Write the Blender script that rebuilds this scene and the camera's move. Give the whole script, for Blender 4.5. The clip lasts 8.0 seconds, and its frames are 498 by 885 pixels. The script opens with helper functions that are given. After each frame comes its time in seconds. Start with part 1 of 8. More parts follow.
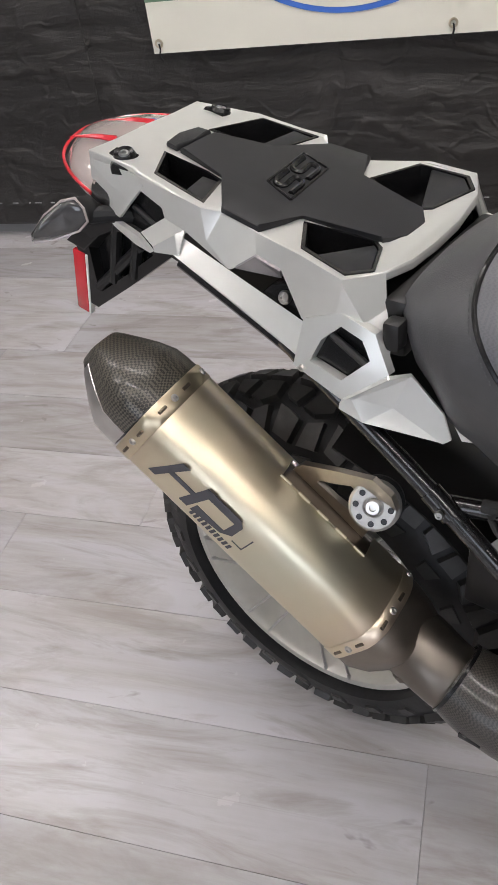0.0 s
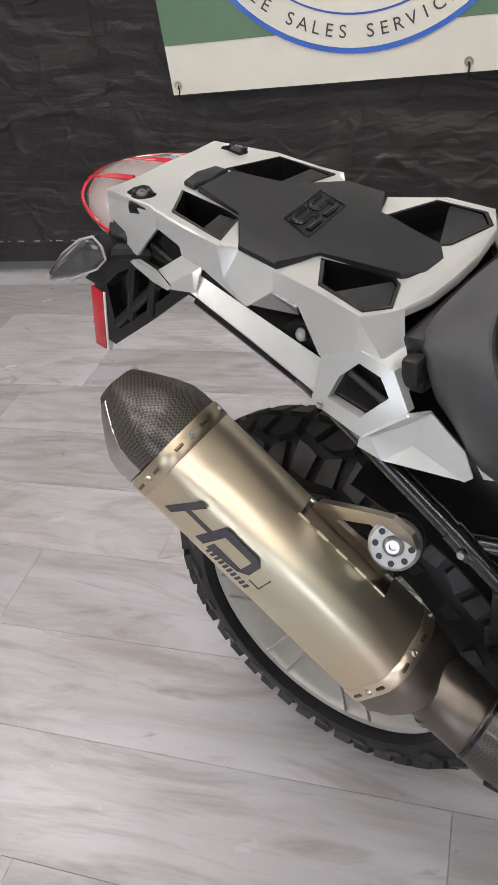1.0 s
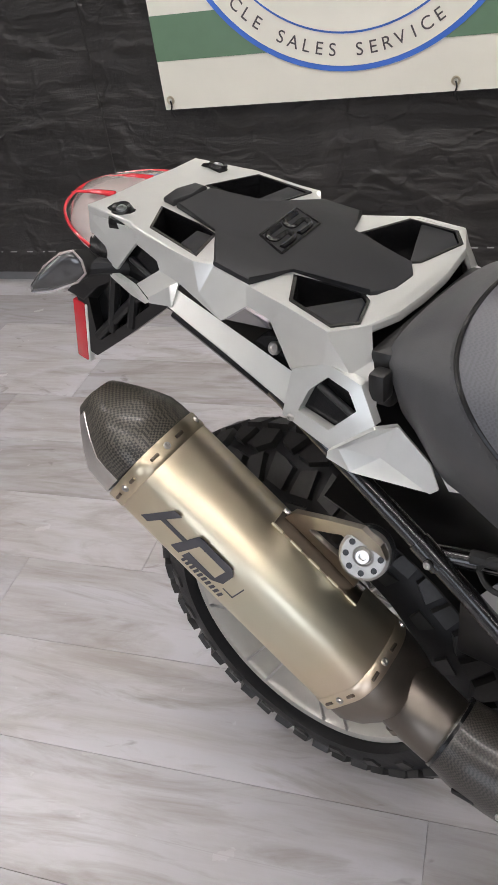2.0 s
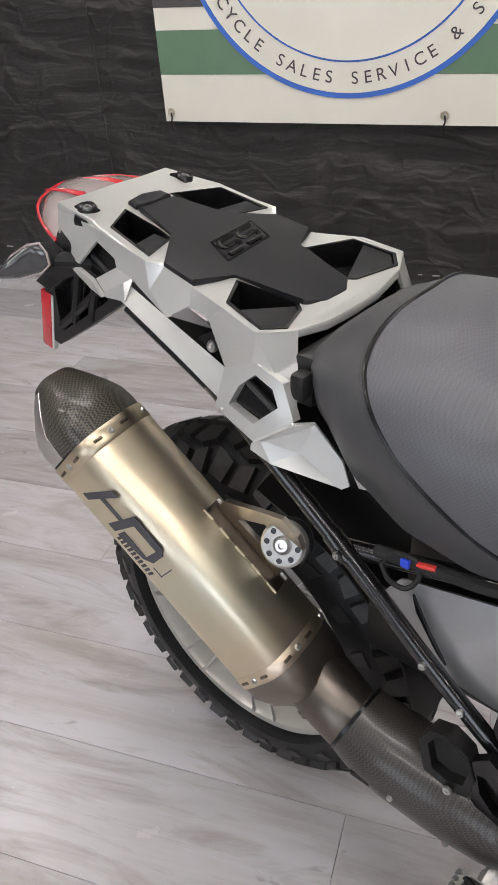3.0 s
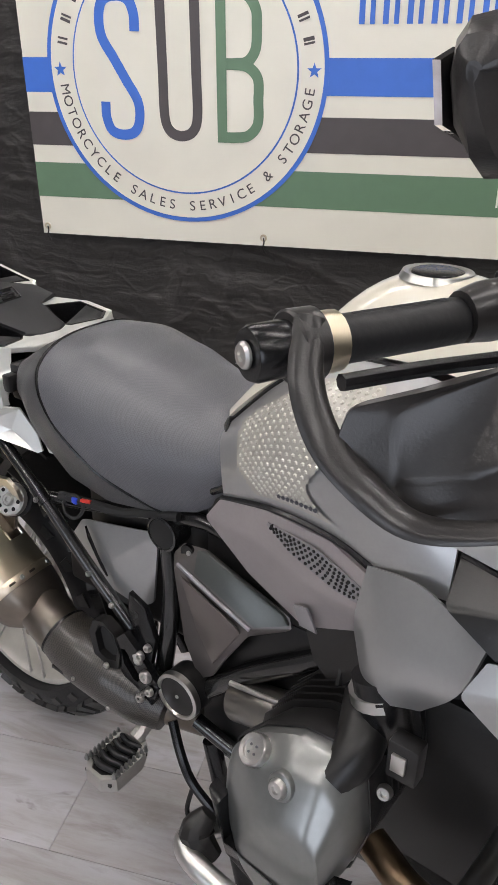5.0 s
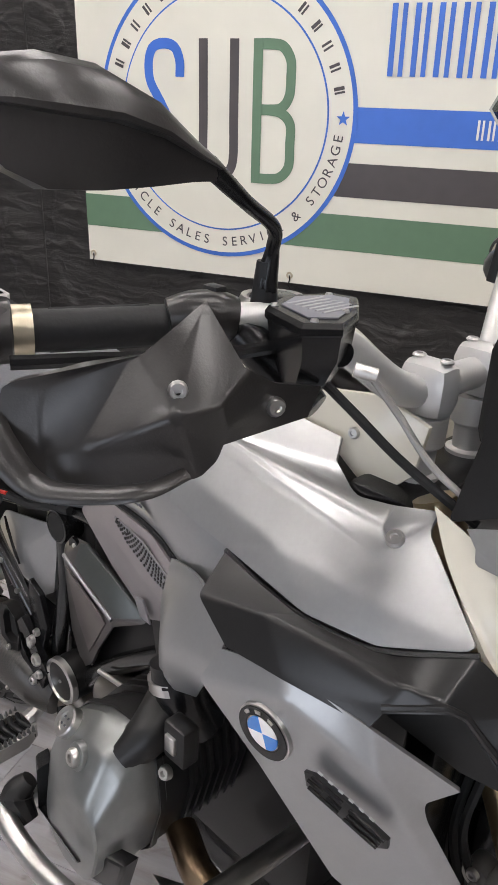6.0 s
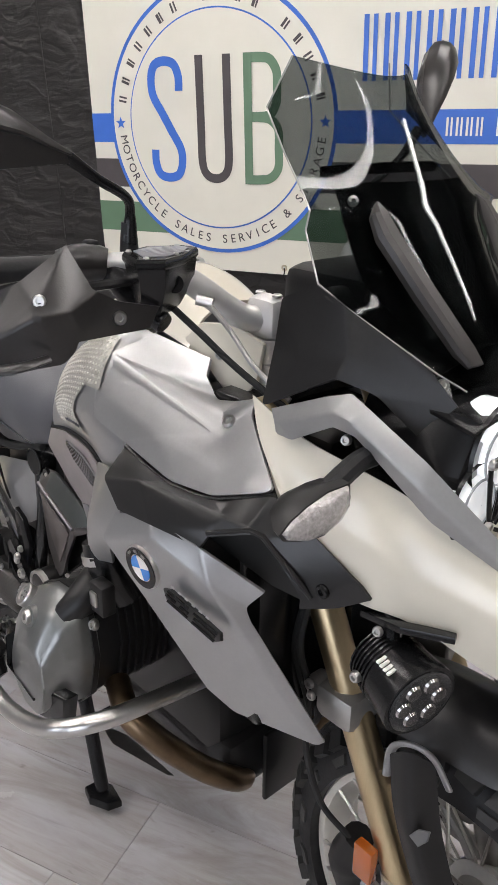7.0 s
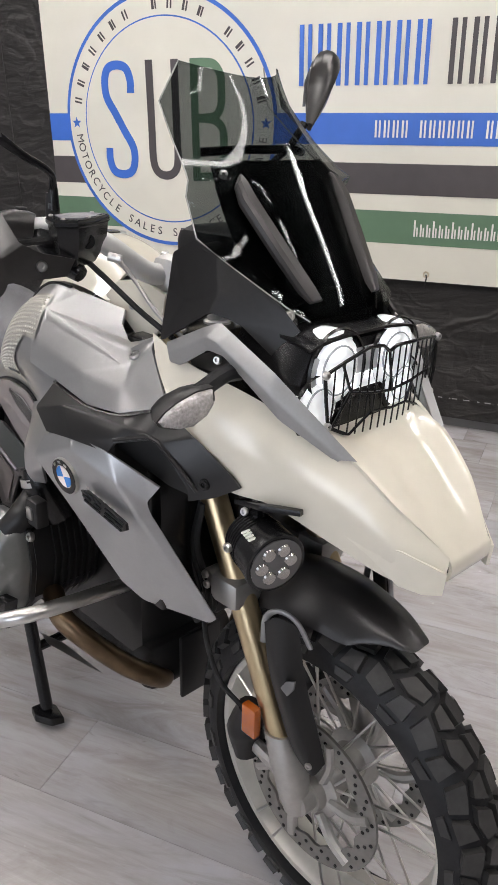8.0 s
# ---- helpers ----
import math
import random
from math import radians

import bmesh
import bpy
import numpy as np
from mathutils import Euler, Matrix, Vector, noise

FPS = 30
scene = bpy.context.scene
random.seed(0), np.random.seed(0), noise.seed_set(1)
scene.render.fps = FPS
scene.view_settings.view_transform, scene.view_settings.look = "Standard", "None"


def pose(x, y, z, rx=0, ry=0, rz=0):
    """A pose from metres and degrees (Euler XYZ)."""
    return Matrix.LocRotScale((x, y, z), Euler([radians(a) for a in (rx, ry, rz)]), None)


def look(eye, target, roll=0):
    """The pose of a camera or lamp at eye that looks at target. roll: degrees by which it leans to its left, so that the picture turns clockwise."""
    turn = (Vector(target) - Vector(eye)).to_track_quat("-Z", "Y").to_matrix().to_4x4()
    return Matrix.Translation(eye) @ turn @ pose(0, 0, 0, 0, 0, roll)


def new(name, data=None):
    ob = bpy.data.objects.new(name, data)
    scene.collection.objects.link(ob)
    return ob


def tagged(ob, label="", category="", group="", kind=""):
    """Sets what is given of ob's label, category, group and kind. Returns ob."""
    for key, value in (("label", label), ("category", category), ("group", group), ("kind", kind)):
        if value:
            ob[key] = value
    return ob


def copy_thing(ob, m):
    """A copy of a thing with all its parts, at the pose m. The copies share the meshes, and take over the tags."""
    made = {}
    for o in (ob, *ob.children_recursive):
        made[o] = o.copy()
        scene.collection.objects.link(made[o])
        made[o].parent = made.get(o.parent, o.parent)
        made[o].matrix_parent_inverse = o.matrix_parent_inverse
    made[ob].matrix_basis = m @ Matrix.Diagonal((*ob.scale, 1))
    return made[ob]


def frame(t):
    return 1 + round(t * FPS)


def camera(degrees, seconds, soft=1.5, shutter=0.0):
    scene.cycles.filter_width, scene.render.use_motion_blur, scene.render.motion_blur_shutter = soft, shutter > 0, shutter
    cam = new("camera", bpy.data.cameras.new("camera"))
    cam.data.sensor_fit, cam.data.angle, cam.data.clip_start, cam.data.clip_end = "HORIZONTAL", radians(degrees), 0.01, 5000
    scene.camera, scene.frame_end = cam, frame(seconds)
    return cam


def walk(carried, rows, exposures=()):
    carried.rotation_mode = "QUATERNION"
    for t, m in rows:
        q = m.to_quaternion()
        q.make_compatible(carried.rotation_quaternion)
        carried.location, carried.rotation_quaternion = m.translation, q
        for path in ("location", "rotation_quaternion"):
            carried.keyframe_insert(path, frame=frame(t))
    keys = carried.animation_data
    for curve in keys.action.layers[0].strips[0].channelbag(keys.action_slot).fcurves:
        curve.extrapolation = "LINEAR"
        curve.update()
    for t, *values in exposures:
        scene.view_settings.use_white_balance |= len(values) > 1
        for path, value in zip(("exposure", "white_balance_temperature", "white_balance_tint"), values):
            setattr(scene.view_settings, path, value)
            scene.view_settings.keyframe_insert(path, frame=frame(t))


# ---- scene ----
cam = camera(35.4, 8.0, soft=0.9)
PATH = [
    (0, (0.508, -0.683, 1.291), (-0.567, 0.403, 0.002), -9.5),
    (0.5, (0.506, -0.676, 1.292), (-0.628, 0.406, 0.048), -10.6),
    (1, (0.502, -0.674, 1.288), (-0.637, 0.430, 0.070), -10.3),
    (2.5, (0.569, -0.668, 1.301), (-0.565, 0.477, 0.115), -8.2),
    (3, (0.627, -0.677, 1.308), (-0.509, 0.481, 0.139), -4.5),
    (3.5, (0.706, -0.740, 1.326), (-0.406, 0.490, 0.208), -3.5),
    (4, (0.836, -0.793, 1.343), (-0.264, 0.512, 0.301), -2.5),
    (4.5, (1.055, -0.825, 1.370), (-0.023, 0.544, 0.389), -0.4),
    (4.7, (1.128, -0.824, 1.371), (0.044, 0.555, 0.411), -0.4),
    (5.8, (1.402, -0.679, 1.372), (0.136, 0.619, 0.527), 1.2),
    (6, (1.487, -0.661, 1.369), (0.176, 0.597, 0.533), 1.5),
    (6.5, (1.702, -0.633, 1.372), (0.285, 0.517, 0.552), 1.1),
    (7, (1.839, -0.697, 1.370), (0.434, 0.468, 0.553), -1.3),
    (7.5, (1.962, -0.767, 1.360), (0.604, 0.460, 0.552), -1.5),
    (8, (2.099, -0.781, 1.357), (0.738, 0.442, 0.551), -0.5),
]
walk(cam, [(t, look(eye, target, roll)) for t, eye, target, roll in PATH])
# ---- world and exposure ----
WALL = pose(0, 0, 0, 0, 0, 23.8)          # x along the draped wall, y towards it
BIKE = pose(0, -0.065, 0, -2.5, 0, 1.5)
world = bpy.data.worlds.new("room_air")
scene.world = world
world.use_nodes = True
world.node_tree.nodes["Background"].inputs[0].default_value = (0.8, 0.86, 1.0, 1)
world.node_tree.nodes["Background"].inputs[1].default_value = 0.01


# ---- materials ----
def mat(name, color, rough=0.5, metal=0.0, scale=30.0, vary=0.12, bump=0.0, bscale=None, coat=0.0, rvary=0.1, stretch=(1, 1, 1), aniso=0.0, random_tone=0.0, trans=0.0, emit=0.0, spec=0.5):
    """A principled surface with two scales of tone, a roughness that wanders, and fine relief."""
    m = bpy.data.materials.new(name)
    m.use_nodes = True
    t = m.node_tree
    b = t.nodes["Principled BSDF"]
    tc = t.nodes.new("ShaderNodeTexCoord")
    mp = t.nodes.new("ShaderNodeMapping")
    mp.inputs["Scale"].default_value = stretch
    t.links.new(tc.outputs["Object"], mp.inputs["Vector"])
    big = t.nodes.new("ShaderNodeTexNoise")
    big.inputs["Scale"].default_value, big.inputs["Detail"].default_value = scale * 0.15, 3
    fine = t.nodes.new("ShaderNodeTexNoise")
    fine.inputs["Scale"].default_value, fine.inputs["Detail"].default_value = scale, 6
    for n in (big, fine):
        t.links.new(mp.outputs[0], n.inputs["Vector"])
    add = t.nodes.new("ShaderNodeMath")
    add.operation = "ADD"
    t.links.new(big.outputs["Fac"], add.inputs[0])
    t.links.new(fine.outputs["Fac"], add.inputs[1])
    ramp = t.nodes.new("ShaderNodeMapRange")
    ramp.inputs["From Min"].default_value, ramp.inputs["From Max"].default_value = 0.6, 1.4
    ramp.inputs["To Min"].default_value, ramp.inputs["To Max"].default_value = 1 - vary, 1 + vary
    t.links.new(add.outputs[0], ramp.inputs["Value"])
    mul = t.nodes.new("ShaderNodeVectorMath")
    mul.operation = "SCALE"
    mul.inputs[0].default_value = color
    if random_tone:
        info = t.nodes.new("ShaderNodeObjectInfo")
        rr = t.nodes.new("ShaderNodeMapRange")
        rr.inputs["To Min"].default_value, rr.inputs["To Max"].default_value = 1 - random_tone, 1 + random_tone
        t.links.new(info.outputs["Random"], rr.inputs["Value"])
        mm = t.nodes.new("ShaderNodeMath")
        mm.operation = "MULTIPLY"
        t.links.new(ramp.outputs[0], mm.inputs[0])
        t.links.new(rr.outputs[0], mm.inputs[1])
        t.links.new(mm.outputs[0], mul.inputs["Scale"])
    else:
        t.links.new(ramp.outputs[0], mul.inputs["Scale"])
    t.links.new(mul.outputs[0], b.inputs["Base Color"])
    rg = t.nodes.new("ShaderNodeMapRange")
    rg.inputs["To Min"].default_value, rg.inputs["To Max"].default_value = max(0.02, rough * (1 - rvary)), min(1, rough * (1 + rvary))
    t.links.new(fine.outputs["Fac"], rg.inputs["Value"])
    t.links.new(rg.outputs[0], b.inputs["Roughness"])
    b.inputs["Metallic"].default_value = metal
    b.inputs["Coat Weight"].default_value = coat
    b.inputs["Coat Roughness"].default_value = 0.06
    b.inputs["Anisotropic"].default_value = aniso
    b.inputs["Transmission Weight"].default_value = trans
    b.inputs["Specular IOR Level"].default_value = spec
    if emit:
        b.inputs["Emission Color"].default_value = (*color, 1)
        b.inputs["Emission Strength"].default_value = emit
    if bump:
        bp = t.nodes.new("ShaderNodeBump")
        bp.inputs["Strength"].default_value = bump
        bp.inputs["Distance"].default_value = 0.002
        if bscale:
            fb = t.nodes.new("ShaderNodeTexNoise")
            fb.inputs["Scale"].default_value, fb.inputs["Detail"].default_value = bscale, 4
            t.links.new(mp.outputs[0], fb.inputs["Vector"])
            t.links.new(fb.outputs["Fac"], bp.inputs["Height"])
        else:
            t.links.new(fine.outputs["Fac"], bp.inputs["Height"])
        t.links.new(bp.outputs[0], b.inputs["Normal"])
    return m


def woven(name, dark, light, scale, rough, coat=0.0, bump=0.4, metal=0.0):
    """A fine two-tone check, as of carbon twill or embossed cloth."""
    m = mat(name, dark, rough, metal, 60, 0.15, coat=coat)
    t = m.node_tree
    b = t.nodes["Principled BSDF"]
    tc = t.nodes.new("ShaderNodeTexCoord")
    ck = t.nodes.new("ShaderNodeTexChecker")
    ck.inputs["Scale"].default_value = scale
    ck.inputs["Color1"].default_value, ck.inputs["Color2"].default_value = (*dark, 1), (*light, 1)
    t.links.new(tc.outputs["Object"], ck.inputs["Vector"])
    t.links.new(ck.outputs["Color"], b.inputs["Base Color"])
    bp = t.nodes.new("ShaderNodeBump")
    bp.inputs["Strength"].default_value, bp.inputs["Distance"].default_value = bump, 0.0006
    t.links.new(ck.outputs["Fac"], bp.inputs["Height"])
    t.links.new(bp.outputs[0], b.inputs["Normal"])
    return m


def plank_material():
    """Whitewashed oak print: long streaks, pale wash, darker heart grain and a few knots."""
    m = mat("grey_oak_vinyl", (0.5, 0.48, 0.47), 0.25, 0, 14, 0.1, 0.0, rvary=0.25)
    t = m.node_tree
    b = t.nodes["Principled BSDF"]
    tc = t.nodes.new("ShaderNodeTexCoord")
    info = t.nodes.new("ShaderNodeObjectInfo")
    ml = t.nodes.new("ShaderNodeMath")
    ml.operation, ml.inputs[1].default_value = "MULTIPLY", 37.0
    t.links.new(info.outputs["Random"], ml.inputs[0])
    cx = t.nodes.new("ShaderNodeCombineXYZ")
    for k in (0, 1):
        t.links.new(ml.outputs[0], cx.inputs[k])

    def grain(stretch, scale, detail, distort, rough=0.6):
        mp = t.nodes.new("ShaderNodeMapping")
        mp.inputs["Scale"].default_value = stretch
        t.links.new(tc.outputs["Object"], mp.inputs["Vector"])
        t.links.new(cx.outputs[0], mp.inputs["Location"])
        n = t.nodes.new("ShaderNodeTexNoise")
        for k, v in (("Scale", scale), ("Detail", detail), ("Distortion", distort), ("Roughness", rough)):
            n.inputs[k].default_value = v
        t.links.new(mp.outputs[0], n.inputs["Vector"])
        return n.outputs["Fac"]

    def ramp(fac, lo, hi, c0, c1):
        r = t.nodes.new("ShaderNodeMapRange")
        r.inputs["From Min"].default_value, r.inputs["From Max"].default_value = lo, hi
        r.inputs["To Min"].default_value, r.inputs["To Max"].default_value = c0, c1
        t.links.new(fac, r.inputs["Value"])
        return r.outputs[0]

    def mix(fac, a, c):
        x = t.nodes.new("ShaderNodeMix")
        x.data_type = "RGBA"
        t.links.new(fac, x.inputs["Factor"])
        for sock, v in ((x.inputs["A"], a), (x.inputs["B"], c)):
            if isinstance(v, tuple):
                sock.default_value = (*v, 1)
            else:
                t.links.new(v, sock)
        return x.outputs["Result"]

    fine = grain((1.2, 14, 1), 3.0, 9, 1.1, 0.68)
    wash = grain((0.9, 3.2, 1), 1.7, 5, 1.2)
    heart = grain((1.0, 4.2, 1), 1.6, 7, 2.2, 0.65)
    flame = grain((0.8, 6.5, 1), 2.4, 4, 3.0, 0.6)
    knot = grain((3.0, 8, 1), 1.5, 3, 1.6)
    col = mix(ramp(fine, 0.3, 0.72, 0, 1), (0.40, 0.37, 0.355), (0.52, 0.50, 0.50))
    col = mix(ramp(wash, 0.40, 0.62, 0, 0.85), col, (0.54, 0.53, 0.56))
    col = mix(ramp(heart, 0.50, 0.68, 0, 0.75), col, (0.34, 0.31, 0.285))
    col = mix(ramp(flame, 0.60, 0.72, 0, 0.35), col, (0.30, 0.275, 0.26))
    col = mix(ramp(knot, 0.67, 0.78, 0, 0.7), col, (0.20, 0.17, 0.155))
    rt = t.nodes.new("ShaderNodeVectorMath")
    rt.operation = "SCALE"
    t.links.new(col, rt.inputs[0])
    t.links.new(ramp(info.outputs["Random"], 0, 1, 0.82, 1.06), rt.inputs["Scale"])
    t.links.new(rt.outputs[0], b.inputs["Base Color"])
    bp = t.nodes.new("ShaderNodeBump")
    bp.inputs["Strength"].default_value, bp.inputs["Distance"].default_value = 0.15, 0.001
    t.links.new(fine, bp.inputs["Height"])
    t.links.new(bp.outputs[0], b.inputs["Normal"])
    return m


MAT_plank = plank_material()
MAT_joint = mat("dark_joint", (0.44, 0.42, 0.405), 0.8)
def drape_material():
    """Black woven cloth with sharp, mostly level creases and dusty rubbed lines."""
    m = mat("black_drape", (0.024, 0.022, 0.021), 0.55, 0, 6, 0.4, rvary=0.3)
    t = m.node_tree
    b = t.nodes["Principled BSDF"]
    tc = t.nodes.new("ShaderNodeTexCoord")

    def warped(scale, amount, ns):
        n = t.nodes.new("ShaderNodeTexNoise")
        n.inputs["Scale"].default_value, n.inputs["Detail"].default_value = ns, 3
        t.links.new(tc.outputs["Object"], n.inputs["Vector"])
        a = t.nodes.new("ShaderNodeVectorMath")
        a.operation = "MULTIPLY_ADD"
        a.inputs[1].default_value = (amount,) * 3
        t.links.new(n.outputs["Color"], a.inputs[0])
        t.links.new(tc.outputs["Object"], a.inputs[2])
        mp = t.nodes.new("ShaderNodeMapping")
        mp.inputs["Scale"].default_value = scale
        t.links.new(a.outputs[0], mp.inputs["Vector"])
        return mp.outputs[0]

    def crease(vec, width):
        v = t.nodes.new("ShaderNodeTexVoronoi")
        v.feature = "DISTANCE_TO_EDGE"
        v.inputs["Scale"].default_value = 1.0
        t.links.new(vec, v.inputs["Vector"])
        r = t.nodes.new("ShaderNodeMapRange")
        r.interpolation_type = "SMOOTHSTEP"
        r.inputs["From Max"].default_value = width
        r.inputs["To Min"].default_value, r.inputs["To Max"].default_value = 1.0, 0.0
        t.links.new(v.outputs["Distance"], r.inputs["Value"])
        return r.outputs[0]

    def combine(op, a, c):
        n = t.nodes.new("ShaderNodeMath")
        n.operation = op
        for k, v in enumerate((a, c)):
            if isinstance(v, float):
                n.inputs[k].default_value = v
            else:
                t.links.new(v, n.inputs[k])
        return n.outputs[0]

    soft = t.nodes.new("ShaderNodeTexNoise")
    soft.inputs["Scale"].default_value, soft.inputs["Detail"].default_value = 1.0, 5
    t.links.new(warped((3.5, 1, 17), 0.2, 2.0), soft.inputs["Vector"])
    c1 = crease(warped((1.7, 1, 3.6), 0.55, 2.2), 0.10)
    c2 = crease(warped((5, 1, 9), 0.3, 4), 0.12)
    fade = t.nodes.new("ShaderNodeTexNoise")
    fade.inputs["Scale"].default_value = 2.7
    t.links.new(tc.outputs["Object"], fade.inputs["Vector"])
    f1 = combine("MULTIPLY", c1, fade.outputs["Fac"])
    f2 = combine("MULTIPLY", c2, combine("MULTIPLY", fade.outputs["Fac"], 0.35))
    weave = t.nodes.new("ShaderNodeTexNoise")
    weave.inputs["Scale"].default_value, weave.inputs["Detail"].default_value = 420, 2
    t.links.new(tc.outputs["Object"], weave.inputs["Vector"])
    h = combine("ADD", combine("ADD", f1, f2), combine("MULTIPLY", soft.outputs["Fac"], 1.7))
    h = combine("ADD", h, combine("MULTIPLY", weave.outputs["Fac"], 0.12))
    bp = t.nodes.new("ShaderNodeBump")
    bp.inputs["Strength"].default_value, bp.inputs["Distance"].default_value = 1.0, 0.016
    t.links.new(h, bp.inputs["Height"])
    t.links.new(bp.outputs[0], b.inputs["Normal"])
    speck = t.nodes.new("ShaderNodeMapRange")
    speck.inputs["From Min"].default_value, speck.inputs["From Max"].default_value = 0.3, 0.75
    speck.inputs["To Min"].default_value, speck.inputs["To Max"].default_value = 0.45, 1.6
    t.links.new(weave.outputs["Fac"], speck.inputs["Value"])
    rub = combine("MULTIPLY", speck.outputs[0], combine("ADD", combine("MULTIPLY", f1, 0.9), 0.8))
    sc = t.nodes.new("ShaderNodeVectorMath")
    sc.operation = "SCALE"
    sc.inputs[0].default_value = (0.023, 0.021, 0.02)
    t.links.new(rub, sc.inputs["Scale"])
    t.links.new(sc.outputs[0], b.inputs["Base Color"])
    return m


MAT_drape = drape_material()
MAT_wall = mat("grey_wall_paint", (0.23, 0.23, 0.235), 0.7, 0, 20, 0.08, 0.05)
MAT_ceiling = mat("grey_ceiling", (0.22, 0.215, 0.215), 0.8, 0, 20, 0.05)
MAT_banner = mat("cream_vinyl", (0.74, 0.72, 0.63), 0.34, 0, 5, 0.06, 1.0, 7)
MAT_blue = mat("blue_print", (0.05, 0.16, 0.6), 0.42, 0, 20, 0.06)
MAT_char = mat("charcoal_print", (0.075, 0.066, 0.068), 0.42, 0, 20, 0.1)
MAT_green = mat("green_print", (0.125, 0.215, 0.135), 0.42, 0, 20, 0.06)
MAT_white = mat("white_print", (0.8, 0.79, 0.74), 0.45, 0, 20, 0.04)
MAT_brass = mat("brass_ring", (0.6, 0.53, 0.4), 0.35, 1, 40, 0.2)
MAT_stitch = mat("pale_stitch", (0.3, 0.3, 0.3), 0.8, 0, 300, 0.5)
MAT_cord = mat("black_cord", (0.012, 0.012, 0.012), 0.8)
MAT_lamp = mat("lamp_diffuser", (1.0, 0.945, 0.915), 0.5, emit=32.6)
MAT_day = mat("daylight_pane", (0.82, 0.88, 1.0), 0.5, emit=2.9)


# ---- mesh helpers ----
def mesh_of(bm, name, material, smooth=0.6):
    bmesh.ops.recalc_face_normals(bm, faces=bm.faces)
    me = bpy.data.meshes.new(name)
    bm.to_mesh(me)
    bm.free()
    for one in material if isinstance(material, (list, tuple)) else (material,):
        me.materials.append(one)
    if smooth:
        for p in me.polygons:
            p.use_smooth = True
        me.set_sharp_from_angle(angle=smooth)
    return me


def part(name, bm, material, parent, label="", smooth=0.6):
    """One mesh object under a thing or a part."""
    ob = new(name, mesh_of(bm, name, material, smooth))
    ob.parent = parent
    if label:
        ob["label"] = label
    return ob


def thing(name, m, label, category, group="", kind=""):
    ob = new(name)
    ob.empty_display_size = 0.1
    ob.matrix_basis = m
    return tagged(ob, label, category, group, kind)


def b_box(a, b, bevel=0.0, bm=None):
    bm = bm or bmesh.new()
    r = bmesh.ops.create_cube(bm, size=1)["verts"]
    for v in r:
        v.co = Vector([(a[i] + b[i]) / 2 + v.co[i] * (b[i] - a[i]) for i in range(3)])
    if bevel:
        es = list({e for v in r for e in v.link_edges})
        bmesh.ops.bevel(bm, geom=es, offset=bevel, segments=2, profile=0.5, affect="EDGES")
    return bm


def b_cyl(p, q, r1, r2=None, seg=24, bevel=0.0, bm=None, caps=True):
    bm = bm or bmesh.new()
    p, q = Vector(p), Vector(q)
    m = Matrix.Translation((p + q) / 2) @ (q - p).to_track_quat("Z", "Y").to_matrix().to_4x4()
    vs = bmesh.ops.create_cone(bm, cap_ends=caps, segments=seg, radius1=r1, radius2=r1 if r2 is None else r2, depth=(q - p).length, matrix=m)["verts"]
    if bevel:
        es = [e for e in {e for v in vs for e in v.link_edges} if any(len(f.verts) > 4 for f in e.link_faces)]
        bmesh.ops.bevel(bm, geom=es, offset=bevel, segments=2, profile=0.5, affect="EDGES")
    return bm


def smooth_path(pts, n=8):
    """Catmull-Rom through the points."""
    pts = [Vector(p) for p in pts]
    ext = [2 * pts[0] - pts[1]] + pts + [2 * pts[-1] - pts[-2]]
    out = []
    for i in range(1, len(ext) - 2):
        a, b, c, d = ext[i - 1:i + 3]
        for k in range(n):
            t = k / n
            out.append(0.5 * (2 * b + (c - a) * t + (2 * a - 5 * b + 4 * c - d) * t * t + (3 * b - a - 3 * c + d) * t ** 3))
    return out + [pts[-1]]


def b_loft(rings, bm=None, cap=True, close=True):
    bm = bm or bmesh.new()
    rows = [[bm.verts.new(p) for p in ring] for ring in rings]
    n = len(rows[0])
    for a, b in zip(rows, rows[1:]):
        for i in range(n if close else n - 1):
            j = (i + 1) % n
            bm.faces.new((a[i], a[j], b[j], b[i]))
    if cap and close:
        bm.faces.new(rows[0][::-1])
        bm.faces.new(rows[-1])
    return bm


def b_tube(pts, r, seg=12, n=8, bm=None, smooth=True, flat=1.0):
    """A tube along a path; r is a number or one number for each point of the path."""
    path = smooth_path(pts, n) if smooth and len(pts) > 2 else [Vector(p) for p in pts]
    rings, side = [], None
    for i, p in enumerate(path):
        d = (path[min(i + 1, len(path) - 1)] - path[max(i - 1, 0)]).normalized()
        side = (side - d * side.dot(d)).normalized() if side else d.orthogonal().normalized()
        up = d.cross(side)
        f = i / (len(path) - 1)
        if isinstance(r, (list, tuple)):
            g = f * (len(r) - 1)
            k = min(int(g), len(r) - 2)
            rad = r[k] + (r[k + 1] - r[k]) * (g - k)
        else:
            rad = r
        rings.append([p + side * math.cos(2 * math.pi * j / seg) * rad + up * math.sin(2 * math.pi * j / seg) * rad * flat for j in range(seg)])
    return b_loft(rings, bm)


